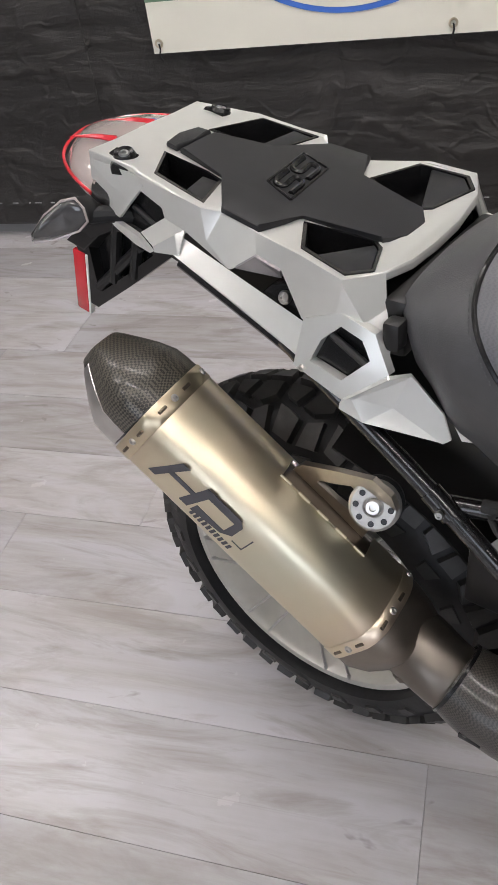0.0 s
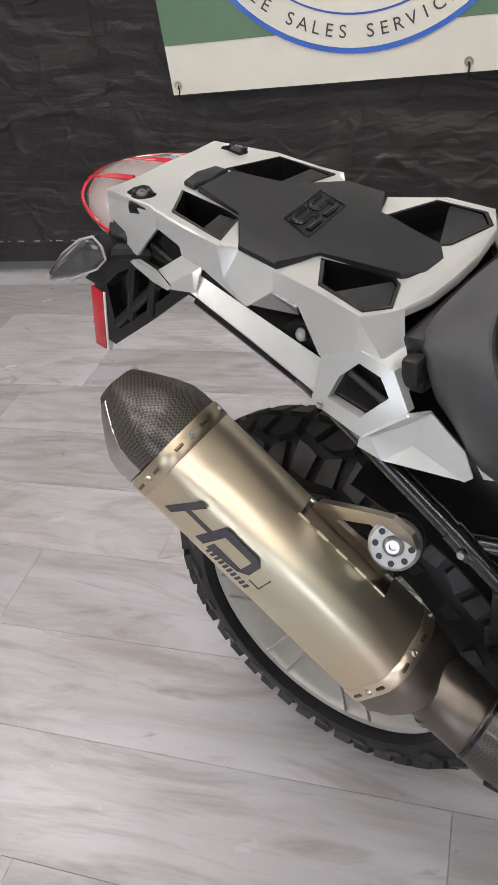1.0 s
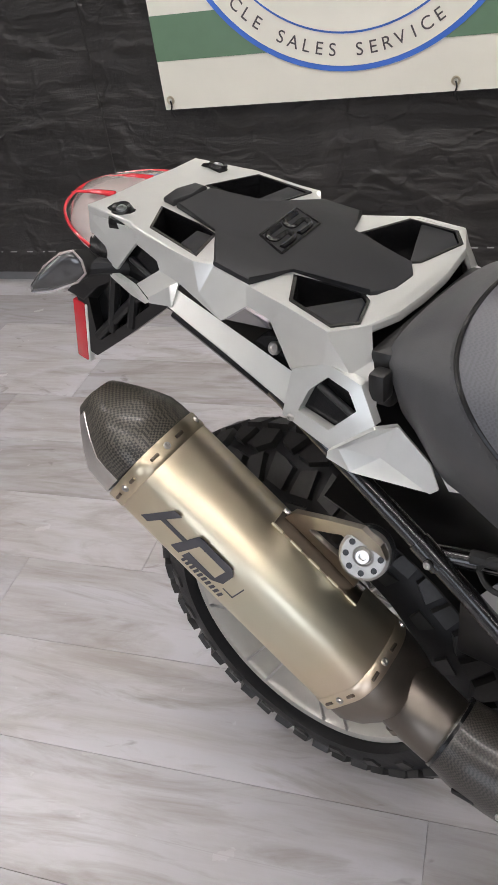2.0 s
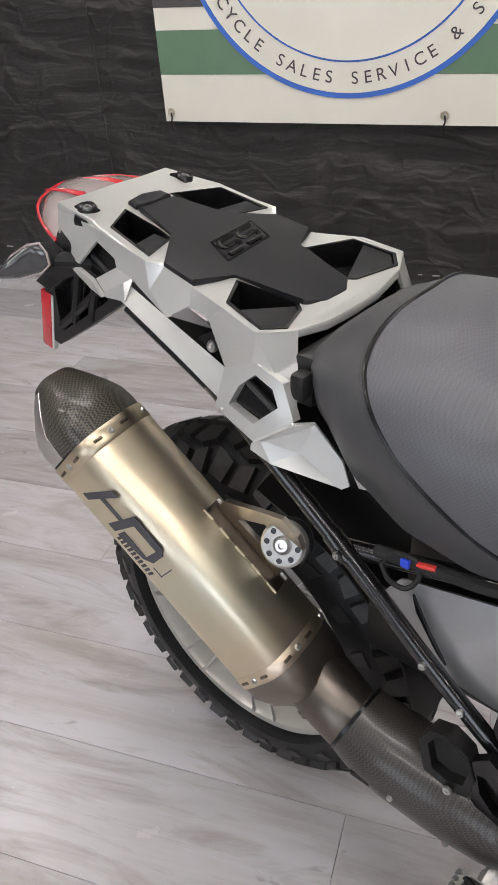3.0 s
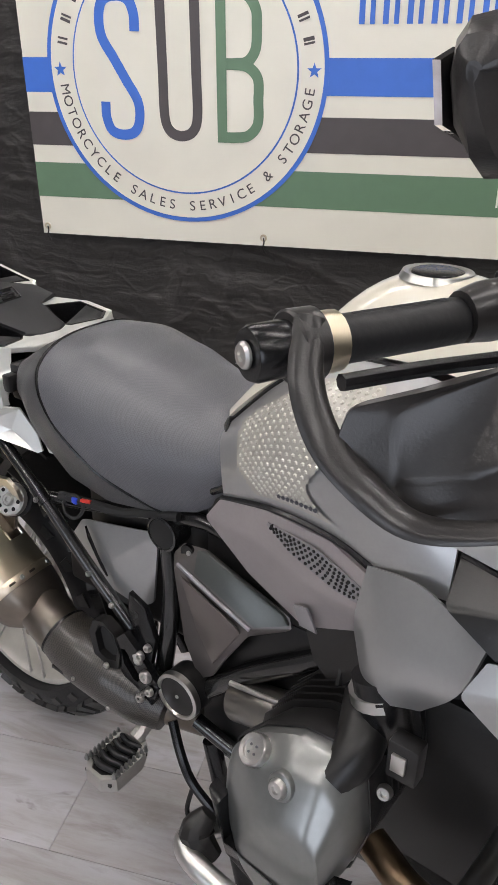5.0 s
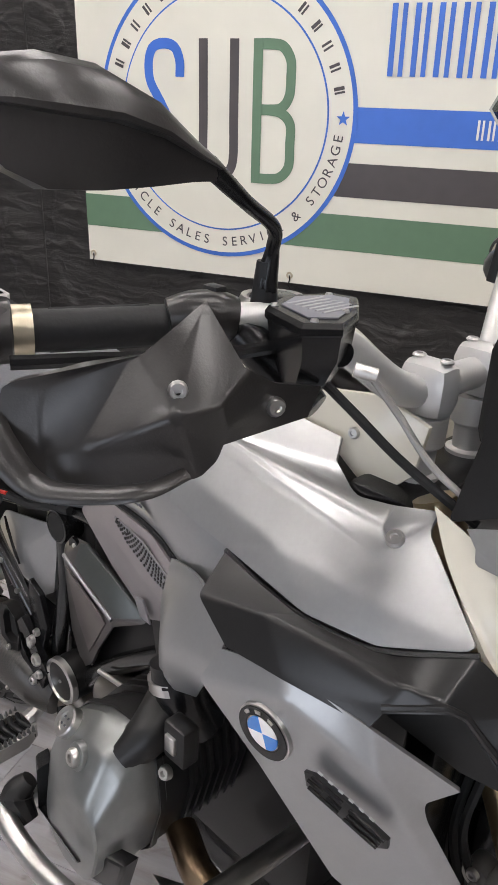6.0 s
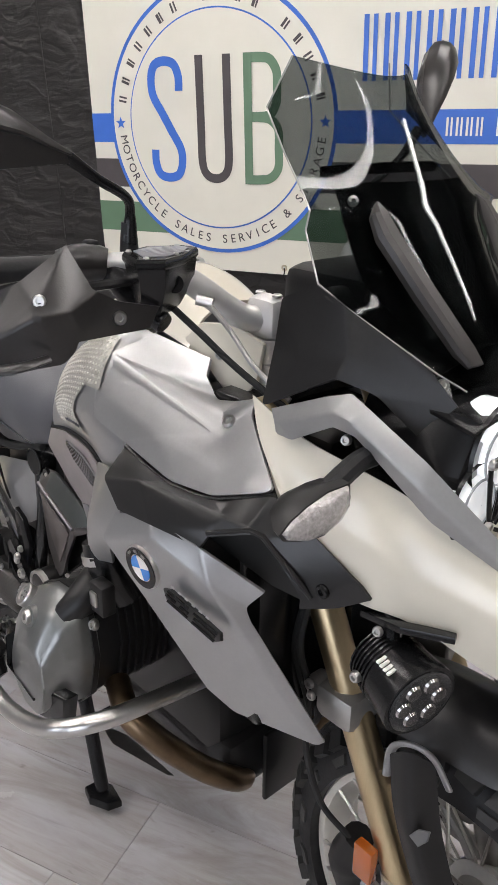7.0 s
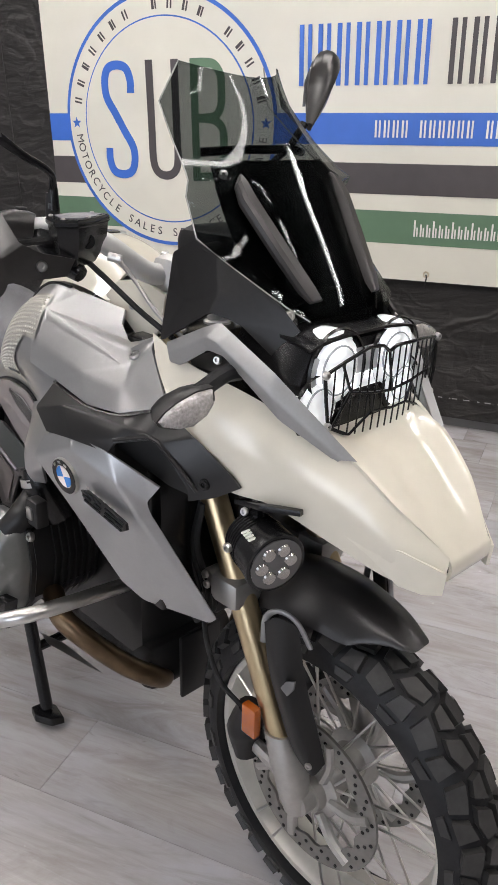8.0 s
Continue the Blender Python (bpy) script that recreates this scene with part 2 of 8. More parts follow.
def b_rev(profile, centre, axis="Y", seg=48, bm=None, close=False):
    """Turns a profile of (radius, offset along the axis)."""
    bm = bm or bmesh.new()
    c = Vector(centre)
    rows = []
    for k in range(seg):
        a = 2 * math.pi * k / seg
        row = []
        for r, o in profile:
            row.append(bm.verts.new(c + (Vector((r * math.cos(a), o, r * math.sin(a))) if axis == "Y" else Vector((r * math.cos(a), r * math.sin(a), o)))))
        rows.append(row)
    n = len(profile)
    for k in range(seg):
        a, b = rows[k], rows[(k + 1) % seg]
        for i in range(n if close else n - 1):
            j = (i + 1) % n
            bm.faces.new((a[i], a[j], b[j], b[i]))
    return bm


def b_plate(outline, thick, bm=None, bevel=0.0, holes=()):
    """A solid plate from an outline of points in space; thick is the vector to its back."""
    bm = bm or bmesh.new()
    t = Vector(thick)
    top = [bm.verts.new(Vector(p)) for p in outline]
    low = [bm.verts.new(Vector(p) + t) for p in outline]
    n = len(top)
    faces = [bm.faces.new(top), bm.faces.new(low[::-1])]
    for i in range(n):
        j = (i + 1) % n
        bm.faces.new((top[i], low[i], low[j], top[j]))
    if bevel:
        bmesh.ops.bevel(bm, geom=list(faces[0].edges), offset=bevel, segments=2, profile=0.5, affect="EDGES")
    return bm


def b_ring_plate(outer, inner, thick, bm=None):
    """A plate between two outlines of equal count."""
    bm = bm or bmesh.new()
    t = Vector(thick)
    rows = [[bm.verts.new(Vector(p)) for p in outer], [bm.verts.new(Vector(p)) for p in inner], [bm.verts.new(Vector(p) + t) for p in inner], [bm.verts.new(Vector(p) + t) for p in outer]]
    n = len(outer)
    for k in range(4):
        a, b = rows[k], rows[(k + 1) % 4]
        for i in range(n):
            j = (i + 1) % n
            bm.faces.new((a[i], a[j], b[j], b[i]))
    return bm


def b_facets(verts, faces, thick=0.004, bevel=0.003, seg=2, cuts=0):
    """A faceted shell with thickness and softened edges."""
    bm = bmesh.new()
    vs = [bm.verts.new(v) for v in verts]
    for f in faces:
        bm.faces.new([vs[i] for i in f])
    bmesh.ops.recalc_face_normals(bm, faces=bm.faces)
    if bevel:
        es = [e for e in bm.edges if len(e.link_faces) == 2]
        if es:
            bmesh.ops.bevel(bm, geom=es, offset=bevel, segments=seg, profile=0.5, affect="EDGES", clamp_overlap=True)
    bmesh.ops.recalc_face_normals(bm, faces=bm.faces)
    if thick:
        bmesh.ops.solidify(bm, geom=list(bm.faces), thickness=thick)
    return bm


def b_patch(rows, thick=0.004, n=6):
    """A smooth sheet through a net of points (rows of equal count), with thickness."""
    cols = [smooth_path(r, n) for r in rows]
    net = [smooth_path([c[i] for c in cols], n) for i in range(len(cols[0]))]
    bm = b_loft(net, cap=False, close=False)
    bmesh.ops.recalc_face_normals(bm, faces=bm.faces)
    if thick:
        bmesh.ops.solidify(bm, geom=list(bm.faces), thickness=thick)
    return bm


def flip(bm):
    """The same, mirrored to the machine's other side."""
    for v in bm.verts:
        v.co.y = -v.co.y
    return bm


def b_bolt(p, d, r=0.006, h=0.005):
    """A button-head screw with a hex socket, standing along d."""
    bm = bmesh.new()
    p, d = Vector(p), Vector(d).normalized()
    q = d.to_track_quat("Z", "Y")
    prof = [(r, 0), (r, h * 0.5), (r * 0.8, h), (r * 0.45, h), (r * 0.4, h * 0.45), (0.0001, h * 0.45)]
    rows = []
    for k in range(12):
        a = 2 * math.pi * k / 12
        rows.append([bm.verts.new(p + q @ Vector((x * math.cos(a), x * math.sin(a), z))) for x, z in prof])
    for k in range(12):
        a, b = rows[k], rows[(k + 1) % 12]
        for i in range(len(prof) - 1):
            bm.faces.new((a[i], a[i + 1], b[i + 1], b[i]))
    return bm


def text_mesh(body, size, m):
    """Letters of the built-in font as a flat solid mesh."""
    cu = bpy.data.curves.new("letters", "FONT")
    cu.body, cu.size, cu.align_x, cu.extrude = body, size, "CENTER", 0.0006
    ob = bpy.data.objects.new("letters", cu)
    scene.collection.objects.link(ob)
    dg = bpy.context.evaluated_depsgraph_get()
    me = bpy.data.meshes.new_from_object(ob.evaluated_get(dg))
    bpy.data.objects.remove(ob)
    me.transform(m)
    return me


# ---- the room ----
def wall_piece(name, a, b, material, kind="structure"):
    ob = new(name, mesh_of(b_box(a, b), name, material, 0))
    ob.matrix_basis = WALL
    return tagged(ob, kind=kind)


X0, X1, Y0, Y1, TOP_Z = -3.4, 4.2, -3.6, 1.78, 2.9
floor = wall_piece("floor", (X0, Y0, -0.12), (X1, Y1 + 0.1, -0.004), MAT_joint)
tagged(floor, "grey oak vinyl plank floor with fine dark joints", "floor")
wall_north = tagged(wall_piece("wall_north", (X0, Y1, -0.004), (X1, Y1 + 0.1, TOP_Z), MAT_wall), "dark grey painted wall behind a black drape", "wall")
wall_west = tagged(wall_piece("wall_west", (X0 - 0.1, Y0, -0.004), (X0, Y1 + 0.1, TOP_Z), MAT_wall), "dark grey painted side wall", "wall")
wall_east = tagged(wall_piece("wall_east", (X1, Y0, -0.004), (X1 + 0.1, Y1 + 0.1, TOP_Z), MAT_wall), "dark grey painted side wall", "wall")
bm = b_box((X0, Y0 - 0.1, -0.004), (X1, Y0, 0.5))
b_box((X0, Y0 - 0.1, 2.3), (X1, Y0, TOP_Z), bm=bm)
for a, b in ((X0, -2.2), (-0.6, 0.4), (2.0, X1)):
    b_box((a, Y0 - 0.1, 0.5), (b, Y0, 2.3), bm=bm)
wall_south = new("wall_south", mesh_of(bm, "wall_south", MAT_wall, 0))
wall_south.matrix_basis = WALL
tagged(wall_south, "dark grey painted wall with two wide windows", "wall", kind="structure")
for i, (a, b) in enumerate(((-2.2, -0.6), (0.4, 2.0))):
    w = tagged(wall_piece("window_%d" % (i + 1), (a, Y0 - 0.09, 0.5), (b, Y0 - 0.085, 2.3), MAT_day), "wide window with bright daylight behind it", "window")
ceiling = tagged(wall_piece("ceiling", (X0, Y0, TOP_Z), (X1, Y1 + 0.1, TOP_Z + 0.1), MAT_ceiling), "plain grey ceiling", "ceiling")


# ceiling lights: long white troffers, hung flat under the ceiling
def ceiling_light(x, y, proto=[]):
    m = WALL @ pose(x, y, TOP_Z)
    if proto:
        return copy_thing(proto[0], m)
    t = thing("ceiling_light", m, "long white ceiling light with a bright diffuser", "ceiling light", "ceiling lights")
    bm = b_box((-0.62, -0.08, -0.06), (-0.6, 0.08, 0))
    b_box((0.6, -0.08, -0.06), (0.62, 0.08, 0), bm=bm)
    b_box((-0.6, -0.08, -0.06), (0.6, -0.065, 0), bm=bm)
    b_box((-0.6, 0.065, -0.06), (0.6, 0.08, 0), bm=bm)
    part("frame", bm, MAT_ceiling, t)
    part("diffuser", b_box((-0.6, -0.065, -0.055), (0.6, 0.065, -0.045)), MAT_lamp, t, "bright diffuser")
    proto.append(t)
    return t


for lx in (-2.1, -0.3, 1.5, 3.2):
    for ly in (-1.9, -0.55, 0.85):
        ceiling_light(lx, ly)


# the black drape over the wall
def drape():
    d = thing("drape", WALL, "wrinkled black cloth drape hung over the wall", "drape")
    bm = bmesh.new()
    nx, nz = 190, 76

    def relief(x, z):
        return noise.noise(Vector((x * 0.9, z * 3.2, 3))) * 0.014 + noise.noise(Vector((x * 2.6, z * 8 + x * 1.3, 8))) * 0.007 + noise.noise(Vector((x * 7, z * 12, 1))) * 0.003

    rows = []
    for i in range(nx + 1):
        x = X0 + (X1 - X0) * i / nx
        rows.append([bm.verts.new((x, 1.738 + max(min(relief(x, z), 0.03), -0.022), z)) for z in (0.055 + (2.75 - 0.055) * j / nz for j in range(nz + 1))])
    for a, b in zip(rows, rows[1:]):
        for k in range(nz):
            bm.faces.new((a[k], a[k + 1], b[k + 1], b[k]))
    bmesh.ops.recalc_face_normals(bm, faces=bm.faces)
    bmesh.ops.solidify(bm, geom=list(bm.faces), thickness=0.0015)
    part("cloth", bm, MAT_drape, d)
    bm = bmesh.new()
    rng = random.Random(4)
    x = X0 + 0.1
    while x < X1 - 0.1:
        s = rng.uniform(0.006, 0.03)
        b_box((x, 1.712, 0.150), (x + s, 1.716, 0.153), bm=bm)
        x += s + rng.uniform(0.006, 0.05)
    tagged(part("hem", bm, MAT_stitch, d, "row of pale hem stitches"), kind="stuff")
    part("seam", b_tube([(-1.13, 1.716, 0.06), (-1.12, 1.712, 0.9), (-1.135, 1.714, 1.8), (-1.13, 1.715, 2.7)], 0.003, 6), MAT_drape, d)
    return d


drape()


# ---- the banner ----
def banner():
    t = thing("banner", WALL, "cream vinyl banner with coloured stripes and a round emblem", "banner")
    y = 1.695
    L, R, LO, HI = -0.875, 3.3, 0.655, 1.98
    part("sheet", b_box((L, y, LO), (R, y + 0.002, HI)), MAT_banner, t)

    def flat(name, outline, material, lift, label=""):
        return part(name, b_plate([(x, y - lift, z) for x, z in outline], (0, 0.001, 0)), material, t, label, 0)

    def bar(name, x0, x1, z0, z1, material, lift=0.002, label=""):
        return flat(name, [(x0, z0), (x1, z0), (x1, z1), (x0, z1)], material, lift, label)

    bar("stripe", L, R, 0.802, 0.932, MAT_green, label="green stripe")
    bar("stripe", L, R, 0.996, 1.115, MAT_char, label="charcoal stripe")
    bar("stripe", L, R, 1.184, 1.302, MAT_blue, label="blue stripe")
    cx, cz = -0.245, 1.26

    def disc(name, r, material, lift, label=""):
        return flat(name, [(cx + r * math.cos(a * math.pi / 48), cz + r * math.sin(a * math.pi / 48)) for a in range(96)], material, lift, label)

    disc("emblem_rim", 0.528, MAT_blue, 0.004, "blue outer ring")
    disc("emblem_field", 0.512, MAT_banner, 0.006)
    disc("inner_ring", 0.424, MAT_blue, 0.008, "thin blue inner ring")
    disc("emblem_centre", 0.418, MAT_banner, 0.010)

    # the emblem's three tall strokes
    def stroke(pts, w, material, n=6):
        path = smooth_path([(x, 0, z) for x, z in pts], n)
        bm = bmesh.new()
        rows = []
        for i, p in enumerate(path):
            d = (path[min(i + 1, len(path) - 1)] - path[max(i - 1, 0)]).normalized()
            s = Vector((-d.z, 0, d.x)) * w / 2
            rows.append([bm.verts.new(Vector((p.x, y - k, p.z)) + f) for f, k in ((s, 0.0125), (-s, 0.0125), (-s, 0.0115), (s, 0.0115))])
        for a, b in zip(rows, rows[1:]):
            for k in range(4):
                bm.faces.new((a[k], a[(k + 1) % 4], b[(k + 1) % 4], b[k]))
        bm.faces.new(rows[0])
        bm.faces.new(rows[-1][::-1])
        return bm

    w = 0.036
    a0, a1 = -0.548, -0.417
    part("emblem_shape", stroke([(a1, 1.385), (a1, 1.44), (a1 - 0.02, 1.485), ((a0 + a1) / 2, 1.498), (a0 + 0.02, 1.485), (a0, 1.44), (a0 + 0.004, 1.37), (a0 + 0.045, 1.30), (a1 - 0.045, 1.23), (a1 - 0.004, 1.16), (a1, 1.10), (a1 - 0.02, 1.055), ((a0 + a1) / 2, 1.042), (a0 + 0.02, 1.055), (a0, 1.10), (a0, 1.155)], w, MAT_blue), MAT_blue, t, "tall blue emblem stroke")
    a0, a1 = -0.318, -0.192
    part("emblem_shape", stroke([(a0, 1.515), (a0, 1.40), (a0, 1.25), (a0, 1.11), (a0 + 0.02, 1.058), ((a0 + a1) / 2, 1.042), (a1 - 0.02, 1.058), (a1, 1.11), (a1, 1.25), (a1, 1.40), (a1, 1.515)], w, MAT_char), MAT_char, t, "tall charcoal emblem stroke")
    a0, a1 = -0.098, 0.03
    part("emblem_shape", stroke([(a0, 1.498), (a0 + 0.05, 1.498), (a0 + 0.095, 1.49), (a1 - 0.004, 1.45), (a1, 1.40), (a1 - 0.004, 1.33), (a0 + 0.095, 1.29), (a0 + 0.05, 1.283), (a0, 1.283)], w, MAT_green), MAT_green, t, "green emblem loops")
    part("emblem_shape", stroke([(a0, 1.2815), (a0 + 0.05, 1.2815), (a0 + 0.098, 1.272), (a1 + 0.004, 1.235), (a1 + 0.006, 1.165), (a1 + 0.004, 1.09), (a0 + 0.098, 1.05), (a0 + 0.05, 1.042), (a0, 1.042)], w, MAT_green), MAT_green, t, "green emblem loop").location.y = -0.0006
    bar("emblem_shape", a0 - 0.018, a0 + 0.018, 1.024, 1.516, MAT_green, 0.0142)

    def ring_place(deg, r, upright):
        a = radians(deg)
        return Matrix.Translation((cx + r * math.cos(a), y - 0.0075, cz + r * math.sin(a))) @ Matrix.Rotation(-(a + (math.pi / 2 if upright else -math.pi / 2)), 4, "Y") @ Matrix.Rotation(math.pi / 2, 4, "X")

    k = 0
    for word in "MOTORCYCLE SALES SERVICE & STORAGE".split(" "):
        bm = bmesh.new()
        for ch in word:
            me = text_mesh(ch, 0.051, ring_place(188 + k * 4.97, 0.485, True))
            bm.from_mesh(me)
            k += 1
        k += 1
        part("lettering", bm, MAT_char, t, "small charcoal letters", 0)
    for i in range(18):
        if i in (7, 12):
            continue
        m = ring_place(168 - i * 9.2, 0.447, False)
        bm = b_box((-0.012, 0, -0.0005), (-0.004 + 0.002 * (i % 3), 0.038, 0.0005))
        b_box((0.004, 0, -0.0005), (0.011, 0.038, 0.0005), bm=bm)
        bm.transform(m)
        part("print_bar", bm, MAT_char, t, "", 0)
    for sx in (-0.721, 0.232):
        pts = []
        for i in range(10):
            r = 0.026 if i % 2 == 0 else 0.0105
            pts.append((sx + r * math.sin(i * math.pi / 5), 1.262 + r * math.cos(i * math.pi / 5)))
        flat("star", pts, MAT_blue, 0.008, "blue star")
    # the heading, as plain bars
    x = 0.375
    for i in range(17):
        material = MAT_blue if i < 7 else MAT_char if i < 11 else MAT_green
        bar("print_bar", x, x + 0.019, 1.402, 1.622, material, 0.004)
        bar("print_bar", x + 0.036, x + 0.052, 1.402, 1.622, material, 0.004)
        x += 0.078 + (0.05 if i in (6, 10) else 0)
    x = 0.70
    for i in range(22):
        if i % 7 != 4:
            bar("print_bar", x, x + 0.008, 1.212, 1.275, MAT_white, 0.004)
            bar("print_bar", x + 0.016, x + 0.023, 1.212, 1.275, MAT_white, 0.004)
        x += 0.036
    x = 0.885
    for i in range(18):
        bar("print_bar", x, x + 0.007, 0.835, 0.885 if i % 3 else 0.9, MAT_white, 0.004)
        bar("print_bar", x + 0.011, x + 0.017, 0.835, 0.872, MAT_white, 0.004)
        x += 0.0255
    # eyelets with their black ties
    for gx in (-0.853, 0.054, 0.950, 1.85, 2.75):
        bm = b_rev([(0.007, -0.0035), (0.012, -0.004), (0.014, -0.001), (0.007, -0.001)], (gx, y, 0.684), "Y", 20, close=True)
        e = part("eyelet", bm, MAT_brass, t, "brass eyelet")
        part("tie", b_tube([(gx, y - 0.003, 0.684), (gx + 0.003, y - 0.006, 0.668), (gx - 0.002, y - 0.004, 0.648), (gx + 0.006, y + 0.002, 0.628)], 0.0028, 6, 4), MAT_cord, e, "black cord tie")


banner()


# ---- floor planks, as pieces of the floor ----
def planks():
    rng = random.Random(11)
    wdt, lng = 0.226, 1.22
    shared = {}

    def plank_mesh(ln, wd):
        key = (round(ln, 2), round(wd, 2))
        if key not in shared:
            bm = b_box((0.0003, 0.0003, -0.004), (ln - 0.0003, wd - 0.0003, 0))
            for v in bm.verts:
                if v.co.z > -0.001:
                    v.co.x += 0.0003 if v.co.x < ln / 2 else -0.0003
                    v.co.y += 0.0003 if v.co.y < wd / 2 else -0.0003
            shared[key] = mesh_of(bm, "plank", MAT_plank, 0)
        return shared[key]

    y = 0.055 - wdt * 17
    while y < Y1:
        x = X0 - round(rng.uniform(0.1, lng - 0.1), 1)
        while x < X1 - 0.02:
            a, b, c, d = max(x, X0), min(x + lng, X1), max(y, Y0), min(y + wdt, Y1)
            if b - a > 0.02 and d - c > 0.02:
                ob = new("plank", plank_mesh(b - a, d - c))
                ob.parent = floor
                ob.matrix_basis = pose(a, c, 0)
            x += lng
        y += wdt


# ---- the motorcycle ----
MAT_pearl = mat("pearl_white_paint", (0.62, 0.625, 0.6), 0.33, 0.55, 60, 0.03, coat=0.3)
MAT_gloss = mat("gloss_cream_paint", (0.66, 0.62, 0.52), 0.3, 0, 40, 0.03, coat=1.0)
MAT_silver = mat("matt_silver_paint", (0.37, 0.372, 0.372), 0.33, 0.74, 200, 0.04, coat=0.15)
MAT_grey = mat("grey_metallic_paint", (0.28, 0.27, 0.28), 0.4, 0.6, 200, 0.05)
MAT_titan = mat("brushed_titanium", (0.63, 0.55, 0.43), 0.36, 1, 90, 0.025, 0.0, rvary=0.06)
MAT_steel = mat("brushed_steel", (0.55, 0.54, 0.52), 0.3, 1, 60, 0.08)
MAT_alloy = mat("cast_alloy", (0.42, 0.41, 0.39), 0.45, 0.9, 80, 0.12, 0.1)
MAT_rim = mat("silver_rim", (0.6, 0.58, 0.53), 0.35, 0.45, 60, 0.06)
MAT_tread = mat("dusty_tread", (0.030, 0.029, 0.028), 0.46, 0, 90, 0.3, 0.3, spec=0.4)
MAT_rubber = mat("tyre_rubber", (0.012, 0.012, 0.013), 0.5, 0, 120, 0.3, 0.25, spec=0.3)
MAT_plastic = mat("black_plastic", (0.0105, 0.010, 0.010), 0.38, 0, 160, 0.2, 0.06, 500, spec=0.36)
MAT_guard = mat("grained_dark_plastic", (0.020, 0.0185, 0.018), 0.31, 0, 160, 0.2, 0.08, 500, spec=0.5)
MAT_satin = mat("satin_black", (0.0065, 0.0065, 0.007), 0.25, 0, 60, 0.2, spec=0.34)
MAT_pad = mat("black_rubber_pad", (0.012, 0.0125, 0.014), 0.46, 0, 120, 0.2, 0.15, 700, spec=0.35)
MAT_vinyl = woven("embossed_vinyl", (0.088, 0.089, 0.098), (0.106, 0.107, 0.118), 420, 0.4, bump=0.7)
MAT_vinyl_side = mat("smooth_vinyl", (0.055, 0.055, 0.058), 0.44, 0, 90, 0.15, 0.2, 600)
MAT_carbon = woven("carbon_twill", (0.012, 0.011, 0.009), (0.085, 0.076, 0.06), 330, 0.38, coat=0.12, bump=0.3)
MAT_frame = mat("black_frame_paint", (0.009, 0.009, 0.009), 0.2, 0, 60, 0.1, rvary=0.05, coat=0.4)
MAT_red = mat("red_lens", (0.5, 0.02, 0.03), 0.2, 0, 90, 0.1, coat=0.6)
MAT_smoke = mat("clear_tail_lens", (0.55, 0.47, 0.45), 0.15, 0, 90, 0.05, coat=0.8, trans=0.35)
MAT_blueplug = mat("blue_plug", (0.02, 0.06, 0.6), 0.4)
MAT_redplug = mat("red_plug", (0.6, 0.03, 0.02), 0.4)
MAT_gold = mat("gold_anodised", (0.56, 0.45, 0.28), 0.3, 1, 60, 0.06, stretch=(8, 8, 1))
MAT_engine = mat("engine_grey", (0.24, 0.245, 0.24), 0.33, 0.8, 80, 0.1, 0.08)
MAT_header = mat("heat_tinted_pipe", (0.17, 0.12, 0.075), 0.38, 1, 25, 0.45)
MAT_dark_print = mat("dark_print", (0.05, 0.05, 0.06), 0.4)

bike = thing("motorcycle", BIKE, "silver and white adventure motorcycle parked on its centre stand", "motorcycle")


def both(name, maker, material, parent, label="", smooth=0.6):
    """A part and its twin on the other side."""
    part(name, flip(maker()), material, parent, label, smooth)
    return part(name, maker(), material, parent, label, smooth)


def bolt(p, d, parent, r=0.006, h=0.005, name="screw"):
    return part(name, b_bolt(p, d, r, h), MAT_steel, parent, "steel screw")


